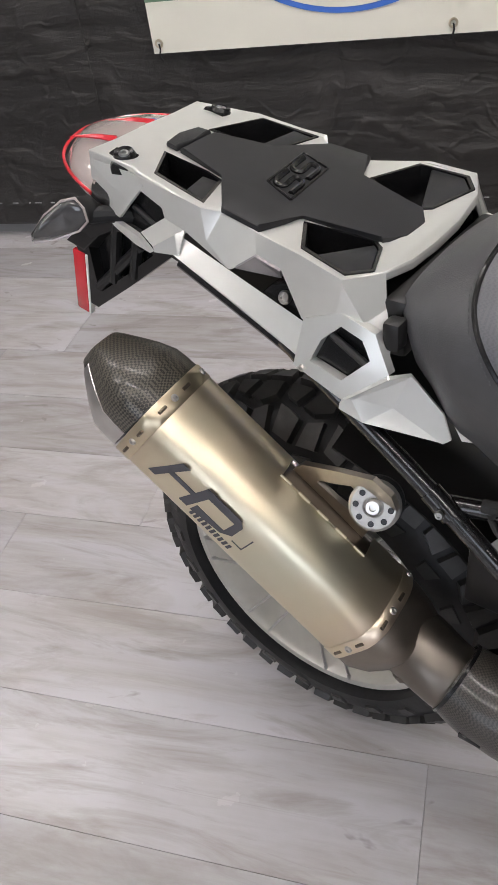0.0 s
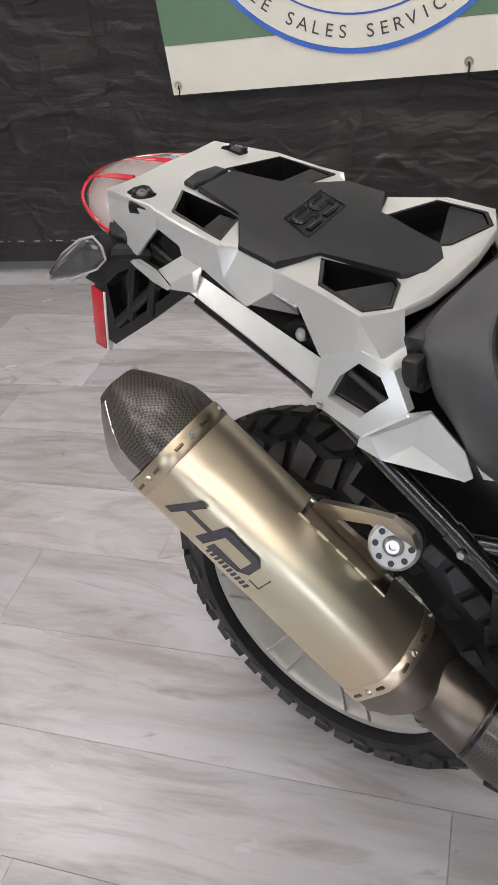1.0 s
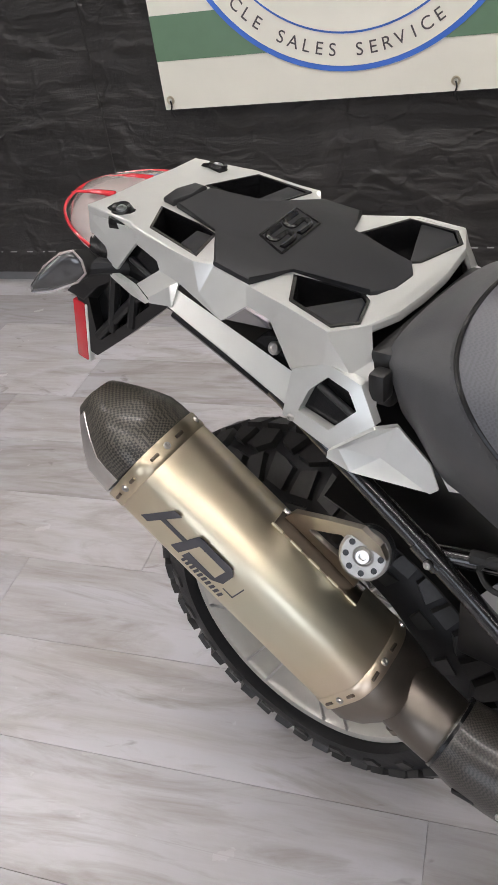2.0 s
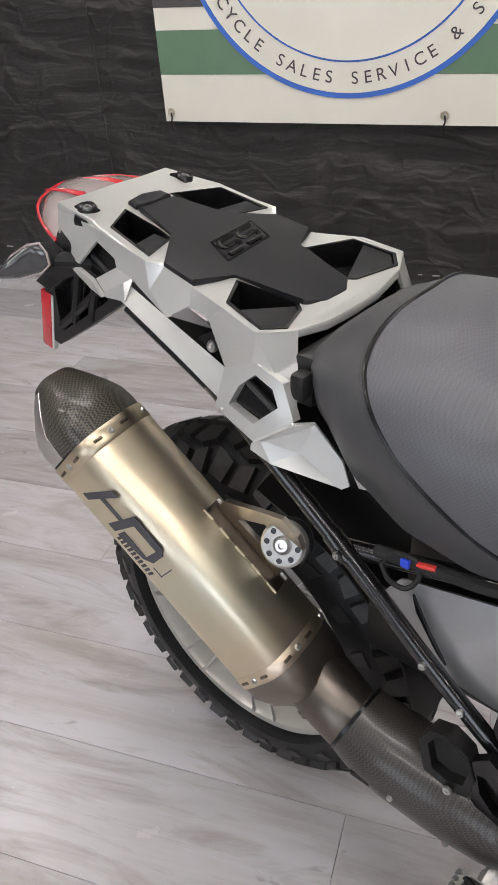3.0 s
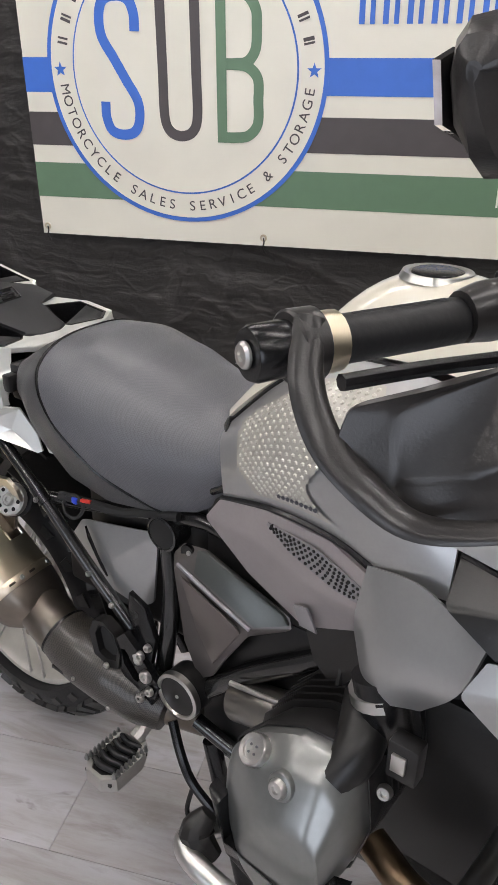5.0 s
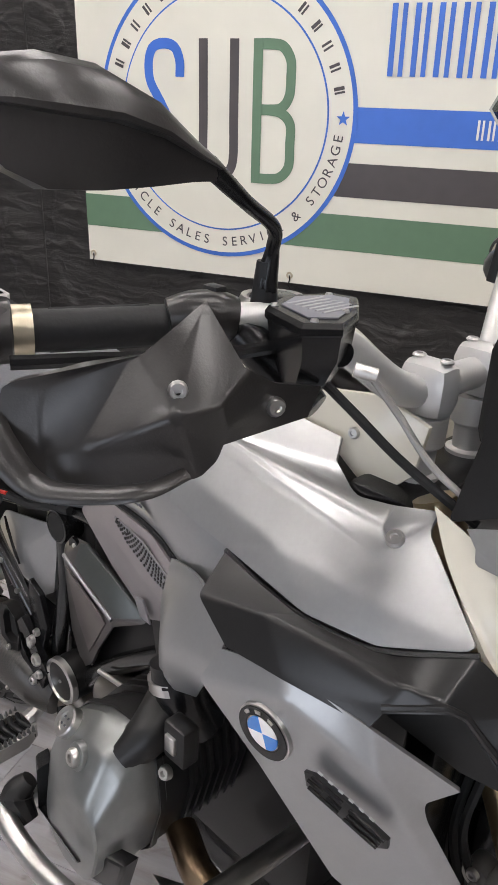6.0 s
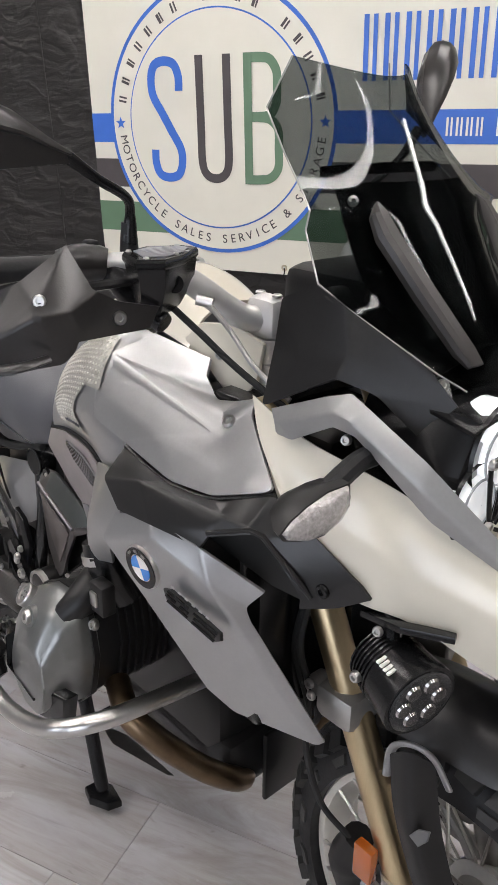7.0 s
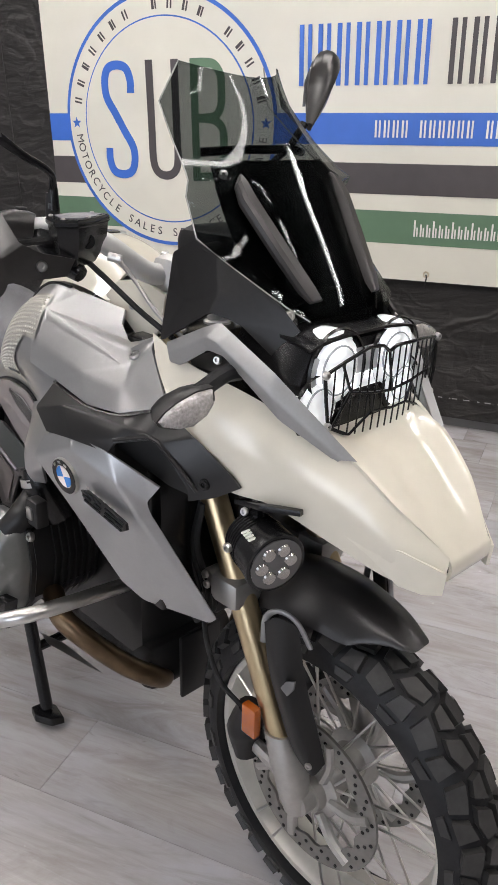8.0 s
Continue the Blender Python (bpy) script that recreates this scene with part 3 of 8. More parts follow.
# wheels
def wheel(name, centre, R, half, rim_r, rim_half, seed, label, n_pitch):
    rng = random.Random(seed)
    rim = part(name, b_rev([(rim_r, -rim_half), (rim_r - 0.004, -rim_half - 0.004), (rim_r - 0.014, -rim_half - 0.003), (rim_r - 0.02, -rim_half + 0.008), (rim_r - 0.022, -rim_half * 0.4), (rim_r - 0.032, 0), (rim_r - 0.022, rim_half * 0.4), (rim_r - 0.02, rim_half - 0.008), (rim_r - 0.014, rim_half + 0.003), (rim_r - 0.004, rim_half + 0.004), (rim_r, rim_half), (rim_r - 0.01, rim_half * 0.5), (rim_r - 0.012, -rim_half * 0.5)], (0, 0, 0), "Y", 96, close=True), MAT_rim, bike, label)
    rim.location = centre
    c = R - rim_r - 0.004
    prof = []
    for i in range(-12, 13):
        f = i / 12 * radians(118)
        prof.append((rim_r - 0.001 + (c - 0.004) * max(math.cos(f), 0.0), half * math.sin(f) if abs(f) < 1.5708 else math.copysign(half + (rim_half - half) * (abs(f) - 1.5708) / (radians(118) - 1.5708), f)))
    part("tyre", b_rev(prof, (0, 0, 0), "Y", 96), MAT_rubber, rim, "black block-tread tyre")

    def at(th, u, h):
        f = u * 1.22
        rad, lat = rim_r - 0.002 + (c - 0.004 + h) * math.cos(f), (half + h) * math.sin(f)
        return Vector((rad * math.cos(th), lat, rad * math.sin(th)))

    bm = bmesh.new()
    step = 2 * math.pi / n_pitch

    def block(th0, poly, h=0.0115):
        low = [bm.verts.new(at(th0 + a * step, u, -0.002)) for a, u in poly]
        ca, cu = sum(p[0] for p in poly) / len(poly), sum(p[1] for p in poly) / len(poly)
        top = [bm.verts.new(at(th0 + (ca + (a - ca) * 0.86) * step, cu + (u - cu) * 0.88, h)) for a, u in poly]
        n = len(poly)
        bm.faces.new(top)
        for i in range(n):
            j = (i + 1) % n
            bm.faces.new((low[i], low[j], top[j], top[i]))

    for k in range(n_pitch):
        t0 = k * step
        for s in (-1, 1):
            o = 0.0 if s < 0 else 0.5
            block(t0 + o * step, [(0.05, 0.03 * s), (0.42, 0.05 * s), (0.55, 0.36 * s), (0.3, 0.42 * s), (0.02, 0.3 * s)])
            block(t0 + o * step, [(0.52, 0.05 * s), (0.95, 0.03 * s), (0.9, 0.25 * s), (0.65, 0.34 * s)])
            block(t0 + o * step, [(0.08, 0.41 * s), (0.36, 0.5 * s), (0.42, 0.83 * s), (0.02, 0.8 * s)])
            block(t0 + o * step, [(0.46, 0.5 * s), (0.68, 0.42 * s), (0.92, 0.36 * s), (0.92, 0.76 * s), (0.54, 0.84 * s)])
            block(t0 + o * step, [(0.06, 0.9 * s), (0.5, 0.94 * s), (0.45, 1.12 * s), (0.12, 1.1 * s)], 0.004)
    part("tread", bm, MAT_tread, rim, "chunky tread blocks", 0.4)
    hub = b_rev([(0.018, -0.075), (0.03, -0.075), (0.033, -0.06), (0.052, -0.055), (0.052, -0.048), (0.034, -0.04), (0.034, 0.04), (0.052, 0.048), (0.052, 0.055), (0.033, 0.06), (0.03, 0.075), (0.018, 0.075)], (0, 0, 0), "Y", 40, close=True)
    part("hub", hub, MAT_alloy, rim, "cast alloy hub")
    kinds = []
    for s in (-1, 1):
        for lead in (-1, 1):
            a = 0.30 * lead
            p = Vector((0.05 * math.cos(a), s * 0.05, 0.05 * math.sin(a)))
            b = 0.09 * lead
            q = Vector(((rim_r - 0.012) * math.cos(b), s * (rim_half + 0.001), (rim_r - 0.012) * math.sin(b)))
            bm = b_cyl(p, q, 0.0024, seg=6)
            b_cyl(q + (p - q) * 0.07, q, 0.0032, seg=6, bm=bm)
            kinds.append(mesh_of(bm, "spoke", MAT_steel))
    for k in range(8):
        for j, me in enumerate(kinds):
            sp = new("spoke", me)
            sp.parent = rim
            sp.matrix_basis = Matrix.Rotation(-2 * math.pi * (k + (0.25, 0.3, 0.75, 0.8)[j]) / 8, 4, "Y")
    return rim


rear_wheel = wheel("rear_wheel", (0.002, 0.015, 0.346), 0.322, 0.08, 0.228, 0.058, 1, "silver cross-spoke rear wheel", 22)
front_wheel = wheel("front_wheel", (1.464, -0.008, 0.318), 0.308, 0.056, 0.238, 0.037, 2, "silver cross-spoke front wheel", 19)


def brake_disc(s):
    """A drilled floating disc with its carrier."""
    y = s * 0.064
    bm = bmesh.new()
    n = 72
    outer = [(0.136 * math.cos(2 * math.pi * k / n), y, 0.136 * math.sin(2 * math.pi * k / n)) for k in range(n)]
    inner = [((0.102 + 0.004 * math.cos(14 * math.pi * k / n * 2)) * math.cos(2 * math.pi * k / n), y, (0.102 + 0.004 * math.cos(14 * math.pi * k / n * 2)) * math.sin(2 * math.pi * k / n)) for k in range(n)]
    b_ring_plate(outer, inner, (0, 0.005, 0), bm)
    d = part("brake_disc", bm, mat("worn_disc_steel", (0.24, 0.235, 0.225), 0.34, 0.9, 80, 0.15), front_wheel, "drilled steel brake disc")
    bm = bmesh.new()
    for k in range(60):
        a = 2 * math.pi * k / 60
        r = 0.110 + 0.0092 * (k % 3)
        b_cyl((r * math.cos(a), y - 0.0012, r * math.sin(a)), (r * math.cos(a), y + 0.0062, r * math.sin(a)), 0.0032, seg=8, bm=bm)
    tagged(part("drill_hole", bm, MAT_satin, front_wheel, "dark drilled holes"), kind="stuff")
    for k in range(6):
        a = 2 * math.pi * k / 6
        part("disc_arm", b_tube([(0.04 * math.cos(a), y * 0.9, 0.04 * math.sin(a)), (0.085 * math.cos(a + 0.1), y * 0.95, 0.085 * math.sin(a + 0.1)), (0.122 * math.cos(a + 0.25), y + 0.002, 0.122 * math.sin(a + 0.25))], 0.0095, 8, 4), MAT_alloy, front_wheel, "cast alloy disc arm")


brake_disc(-1)
brake_disc(1)
part("brake_disc", b_ring_plate([(0.13 * math.cos(a * math.pi / 24), 0.07, 0.13 * math.sin(a * math.pi / 24)) for a in range(48)], [(0.095 * math.cos(a * math.pi / 24), 0.07, 0.095 * math.sin(a * math.pi / 24)) for a in range(48)], (0, 0.005, 0)), MAT_steel, rear_wheel, "steel brake disc")


# silencer
MA, MB = Vector((-0.076, -0.188, 0.737)), Vector((0.188, -0.154, 0.502))
AX = (MB - MA).normalized()
LEN = (MB - MA).length
FACE = (Vector((0.6, -0.5336, 0.5964)) - AX * Vector((0.6, -0.5336, 0.5964)).dot(AX)).normalized()     # out of the broad side
SIDE = FACE.cross(AX).normalized()
SIDE = SIDE if SIDE.z > 0 else -SIDE
# six-sided section with rounded corners: (across, out, rounding)
SECTION = [(-0.024, 0.063, 0.036), (0.049, 0.019, 0.024), (0.068, -0.03, 0.022), (0.035, -0.072, 0.025), (-0.045, -0.072, 0.025), (-0.084, -0.022, 0.030)]


def rounded(section, steps=6):
    """The outline of a polygon with rounded corners."""
    out = []
    n = len(section)
    for i, (x, y, r) in enumerate(section):
        p = Vector((x, y))
        a = (Vector(section[i - 1][:2]) - p).normalized()
        b = (Vector(section[(i + 1) % n][:2]) - p).normalized()
        p0, p1 = p + a * r, p + b * r
        for k in range(steps + 1):
            f = k / steps
            out.append(p0 * (1 - f) ** 2 + p * 2 * f * (1 - f) + p1 * f * f)
    return out


OUTLINE = rounded(SECTION)


def mring(s, f=1.0, lift=0.0, shift=(0, 0), slant=0.0, k0=0, k1=None):
    """The silencer's section at s along its axis, scaled by f about its middle."""
    out = []
    for p in OUTLINE[k0:k1]:
        c = Vector((-0.006, -0.008))
        q = c + (p - c) * f + (p - c).normalized() * lift + Vector(shift)
        out.append(MA + AX * (s + slant * q.x) + SIDE * q.x + FACE * q.y)
    return out


def titanium():
    """Brushed titanium with faint straw, rose and green heat tints."""
    m = mat("brushed_titanium", (0.60, 0.525, 0.41), 0.4, 1, 90, 0.025, 0.0, rvary=0.08)
    t = m.node_tree
    b = t.nodes["Principled BSDF"]
    tc = t.nodes.new("ShaderNodeTexCoord")
    n = t.nodes.new("ShaderNodeTexNoise")
    n.inputs["Scale"].default_value, n.inputs["Detail"].default_value = 5.5, 2
    t.links.new(tc.outputs["Object"], n.inputs["Vector"])
    r = t.nodes.new("ShaderNodeValToRGB")
    r.color_ramp.elements[0].position, r.color_ramp.elements[0].color = 0.3, (0.74, 0.61, 0.50, 1)
    r.color_ramp.elements[1].position, r.color_ramp.elements[1].color = 0.72, (0.66, 0.65, 0.52, 1)
    e = r.color_ramp.elements.new(0.5)
    e.color = (0.75, 0.65, 0.475, 1)
    t.links.new(n.outputs["Fac"], r.inputs["Fac"])
    t.links.new(r.outputs[0], b.inputs["Base Color"])
    return m


MAT_titan = titanium()
MAT_band = mat("polished_band", (0.58, 0.50, 0.36), 0.36, 1, 60, 0.06)
MAT_smoked = mat("smoked_titanium", (0.2, 0.165, 0.13), 0.36, 1, 70, 0.08)
silencer = part("silencer", b_loft([mring(-0.004, 0.96), mring(0.0), mring(LEN * 0.5, 1.006), mring(LEN), mring(LEN + 0.004, 0.96)]), MAT_titan, bike, "brushed titanium silencer body with faint heat tints", 0.9)
CAP = ((-0.010, 0.985, (0, 0)), (-0.028, 0.98, (0, 0)), (-0.045, 0.95, (0, -0.001)), (-0.066, 0.80, (0.001, -0.006)), (-0.086, 0.62, (0.002, -0.014)), (-0.101, 0.475, (0.003, -0.022)), (-0.109, 0.40, (0.003, -0.027)), (-0.111, 0.36, (0.003, -0.028)))
cap = part("end_cap", b_loft([mring(s, f, 0, sh, 0.06) for s, f, sh in CAP] + [mring(-0.108, 0.33, 0, (0.003, -0.028), 0.06), mring(-0.06, 0.33, 0, (0.002, -0.02))]), MAT_carbon, silencer, "carbon-fibre end cap with a visible weave", 0.7)


def wrap(s_rows, k0, k1, lift, thick=0.0012):
    """A thin sheet laid over part of the section's outline."""
    rows = []
    for s, f, sh, sl in s_rows:
        rows.append(mring(s, f, lift, sh, sl, k0, k1) + mring(s, f, lift - thick, sh, sl, k0, k1)[::-1])
    return b_loft(rows)


def around(s, f, sh, sl, lift):
    """The part of the section's outline that lies on the lower broad side."""
    r = mring(s, f, lift, sh, sl)
    a, b = r[41], r[0]
    return r[35:42] + [a.lerp(b, 0.25), a.lerp(b, 0.5)]


part("cap_plate", b_loft([around(s, f, sh, 0.06, 0.0014) + around(s, f, sh, 0.06, 0.0002)[::-1] for s, f, sh in CAP[:6]]), MAT_steel, silencer, "bare steel plate beside the carbon", 0.9)
for s0, s1 in ((-0.011, 0.011), (LEN - 0.014, LEN + 0.004)):
    part("clamp_band", b_loft([mring(s0, 1.0, 0.0002), mring(s0 + 0.001, 1.0, 0.0011), mring(s1 - 0.001, 1.0, 0.0011), mring(s1, 1.0, 0.0002)], cap=False), MAT_band if s0 < 0 else MAT_titan, silencer, "thin riveted clamp band", 0.9)
    for i in (0, 1, 2, 5):
        a, b = Vector(SECTION[i][:2]), Vector(SECTION[(i + 1) % 6][:2])
        nrm = Vector(((b - a).y, -(b - a).x)).normalized()
        nrm = nrm if nrm.dot(a) > 0 else -nrm
        d = SIDE * nrm.x + FACE * nrm.y
        q = a.lerp(b, 0.5)
        c = MA + AX * (s0 + s1) / 2 + SIDE * q.x + FACE * q.y
        bolt(c + d * 0.0008, d, silencer, 0.0046, 0.003, "rivet")
        tan = (SIDE * (b - a).x + FACE * (b - a).y).normalized()
        for off in (-0.022, 0.022):
            if (b - a).length > 0.06:
                part("band_slot", b_tube([c + d * 0.001 + tan * (off - 0.006), c + d * 0.001 + tan * (off + 0.006)], 0.0022, 8, smooth=False), MAT_smoked, silencer, "pressed slot")
CONE = mat("grey_titanium", (0.22, 0.19, 0.16), 0.4, 0.95, 60, 0.14)
part("front_cone", b_loft([mring(LEN + 0.004, 0.985), mring(LEN + 0.022, 0.97), mring(LEN + 0.045, 0.86, 0, (0.004, -0.004)), mring(LEN + 0.062, 0.70, 0, (0.010, -0.008)), mring(LEN + 0.072, 0.60, 0, (0.012, -0.01))]), CONE, silencer, "grey cone towards the pipe", 0.9)
LOW_A, LOW_B = Vector(SECTION[0][:2]), Vector(SECTION[5][:2])
LOW_D = (LOW_B - LOW_A).normalized()
LOW_N = Vector((LOW_D.y, -LOW_D.x))
LOW_N = LOW_N if LOW_N.y > 0 else -LOW_N


def low_face(s, w, lift):
    """A point over the lower broad side: s along the axis, w down from the ridge."""
    q = LOW_A + LOW_D * w + LOW_N * lift
    return MA + AX * s + SIDE * q.x + FACE * q.y


def print_on_silencer(quads, material=MAT_dark_print):
    bm = bmesh.new()
    for q in quads:
        b_plate([low_face(s, w, 0.0009) for s, w in q], (low_face(0, 0, 0) - low_face(0, 0, 0.0008)), bm)
    return part("print_bar", bm, material, silencer, "dark plain print", 0)


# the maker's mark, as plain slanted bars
print_on_silencer([[(0.034, 0.071), (0.058, 0.014), (0.069, 0.014), (0.0446, 0.071)], [(0.050, 0.048), (0.053, 0.040), (0.094, 0.040), (0.092, 0.048)], [(0.0836, 0.072), (0.0982, 0.016), (0.1111, 0.0145), (0.0964, 0.072)]])
print_on_silencer([[(0.1015, 0.072), (0.104, 0.056), (0.150, 0.056), (0.146, 0.064)], [(0.104, 0.030), (0.108, 0.016), (0.151, 0.016), (0.149, 0.030)], [(0.146, 0.064), (0.149, 0.016), (0.158, 0.026), (0.158, 0.052)]])
print_on_silencer([[(0.162, 0.060), (0.162, 0.0585), (0.178, 0.0585), (0.178, 0.060)], [(0.1765, 0.030), (0.178, 0.030), (0.178, 0.060), (0.1765, 0.060)]])
print_on_silencer([[(0.104 + 0.0066 * k, 0.079), (0.1055 + 0.0066 * k, 0.069), (0.1095 + 0.0066 * k, 0.069), (0.108 + 0.0066 * k, 0.079)] for k in range(10)])

# hanger bracket, its weld strip and the round mount
HC = Vector((0.175, -0.139, 0.665))
outer = [(0.063, -0.137, 0.664), (0.079, -0.14, 0.681), (0.132, -0.145, 0.697), (0.177, -0.149, 0.708), (0.198, -0.147, 0.692), (0.203, -0.143, 0.671), (0.172, -0.135, 0.632), (0.150, -0.127, 0.588), (0.10, -0.131, 0.63)]
inner = [(0.097, -0.138, 0.661), (0.102, -0.1385, 0.665), (0.125, -0.141, 0.673), (0.146, -0.143, 0.681), (0.153, -0.142, 0.675), (0.156, -0.139, 0.661), (0.161, -0.138, 0.648), (0.145, -0.133, 0.629), (0.12, -0.135, 0.642)]
part("hanger_bracket", b_ring_plate(outer, inner, (0.001, 0.006, 0.002)), mat("bracket_alloy", (0.5, 0.45, 0.38), 0.32, 1, 80, 0.1), silencer, "triangular alloy hanger bracket")
part("weld_strip", wrap([(0.150, 1.0, (0, 0), 0), (0.285, 1.0, (0, 0), 0)], 8, 14, 0.0024, 0.002), MAT_smoked, silencer, "smoked weld strip", 0.9)
part("strip_fold", b_tube([mring(0.150, 1.0, 0.003)[12], mring(0.285, 1.0, 0.003)[12]], 0.0034, 8, smooth=False), MAT_steel, silencer, "bright folded edge")
for k in range(5):
    p = mring(0.150 + k * 0.030, 1.0, 0.0015)[8]
    part("weld_tab", b_tube([p - AX * 0.002, p + AX * 0.015], 0.0018, 6, smooth=False), MAT_band, silencer, "short weld bead")
d = Vector((0.25, -0.85, 0.45)).normalized()
sd = d.orthogonal().normalized()
sq = d.cross(sd)


def turned(profile, c, axis, seg=32, close=False):
    """A turned piece at c whose axis points along the given way."""
    bm = b_rev(profile, (0, 0, 0), "Z", seg, close=close)
    bm.transform(Matrix.Translation(c) @ Vector(axis).to_track_quat("Z", "Y").to_matrix().to_4x4())
    return bm


part("hanger_mount", turned([(0.0001, 0.011), (0.010, 0.011), (0.012, 0.013), (0.025, 0.013), (0.0285, 0.010), (0.029, 0.0), (0.0001, 0.0)], HC, d), MAT_alloy, silencer, "round steel mount with drilled face")
part("mount_rubber", turned([(0.0001, 0.0), (0.030, -0.001), (0.026, -0.004), (0.026, -0.009), (0.030, -0.012), (0.029, -0.020), (0.0001, -0.020)], HC, d), MAT_rubber, silencer, "black rubber bush")
for k in range(8):
    a = 2 * math.pi * k / 8
    c = HC + d * 0.0124 + (sd * math.cos(a) + sq * math.sin(a)) * 0.0195
    part("mount_hole", b_cyl(c, c + d * 0.0012, 0.0036, seg=10), MAT_satin, silencer)
bolt(HC + d * 0.011, d, silencer, 0.0095, 0.006)

# exhaust pipe and carbon heat shield
PIPE_A = MB + AX * 0.062 + SIDE * 0.006 - FACE * 0.008
pipe = part("exhaust_pipe", b_tube([PIPE_A, (0.268, -0.148, 0.452), (0.30, -0.148, 0.438), (0.36, -0.146, 0.428), (0.44, -0.137, 0.412), (0.49, -0.12, 0.392), (0.56, -0.08, 0.36)], [0.046, 0.044, 0.043, 0.042, 0.038, 0.036, 0.03], 20), mat("grey_pipe", (0.16, 0.14, 0.12), 0.38, 0.95, 60, 0.12), bike, "grey exhaust pipe")
part("pipe_collar", b_tube([PIPE_A + Vector((0.008, 0, -0.008)), PIPE_A + Vector((0.014, 0, -0.013))], 0.0475, 24, smooth=False), CONE, pipe)
MAT_shield = woven("matt_carbon", (0.016, 0.014, 0.012), (0.05, 0.044, 0.037), 430, 0.4, coat=0.2, bump=0.2)
part("heat_shield", b_tube([(0.290, -0.148, 0.446), (0.325, -0.149, 0.436), (0.36, -0.149, 0.431), (0.42, -0.147, 0.422), (0.48, -0.14, 0.408), (0.52, -0.13, 0.40)], [0.0465, 0.052, 0.054, 0.053, 0.049, 0.04], 28), MAT_shield, pipe, "matt carbon-fibre heat shield", 1.0)
part("shield_lip", b_tube([(0.2885, -0.148, 0.4465), (0.2925, -0.148, 0.445)], 0.0478, 28, smooth=False), MAT_satin, pipe)
part("shield_badge", b_box((0.318, -0.202, 0.418), (0.346, -0.198, 0.426), 0.002), MAT_satin, pipe, "small dark badge")
bolt((0.375, -0.203, 0.428), (0, -1, 0.2), pipe, 0.004, 0.003)
bolt((0.445, -0.194, 0.40), (0, -1, 0.1), pipe, 0.004, 0.003)


# luggage rack
def rz(x):
    return 0.945 - 0.2 * x


R_OUT = [(-0.224, 0.0), (-0.222, -0.05), (-0.224, -0.097), (-0.150, -0.103), (-0.137, -0.108), (-0.042, -0.119), (-0.029, -0.102), (0.018, -0.108), (0.088, -0.132), (0.142, -0.142), (0.163, -0.099), (0.165, -0.05), (0.166, 0.0)]
R_PAD = [(-0.141, 0.0), (-0.143, -0.031), (-0.067, -0.047), (-0.027, -0.1045), (0.024, -0.1095), (0.042, -0.058), (0.127, -0.043), (0.142, -0.019)]
R_PAD2 = [(-0.171, 0.0), (-0.165, -0.029), (-0.148, -0.031), (-0.146, 0.0)]
H_FR = [(0.049, -0.064), (0.083, -0.119), (0.137, -0.130), (0.154, -0.107), (0.132, -0.054), (0.118, -0.043)]
H_RR = [(-0.157, -0.041), (-0.120, -0.098), (-0.048, -0.107), (-0.068, -0.052), (-0.093, -0.045)]


def mirror_outline(o):
    return list(o) + [(x, -y) for x, y in reversed(o) if abs(y) > 1e-6]


def hump(x, y):
    """How far the frames of the openings stand above the pad's plane."""
    w = min(max((abs(y) - 0.045) / 0.05, 0), 1)
    if x < 0.0:
        return 0.0075 * w * min(max((-0.015 - x) / 0.05, 0), 1) * min(max((x + 0.2) / 0.05, 0), 1)
    return 0.011 * w * min(max((x - 0.03) / 0.045, 0), 1)


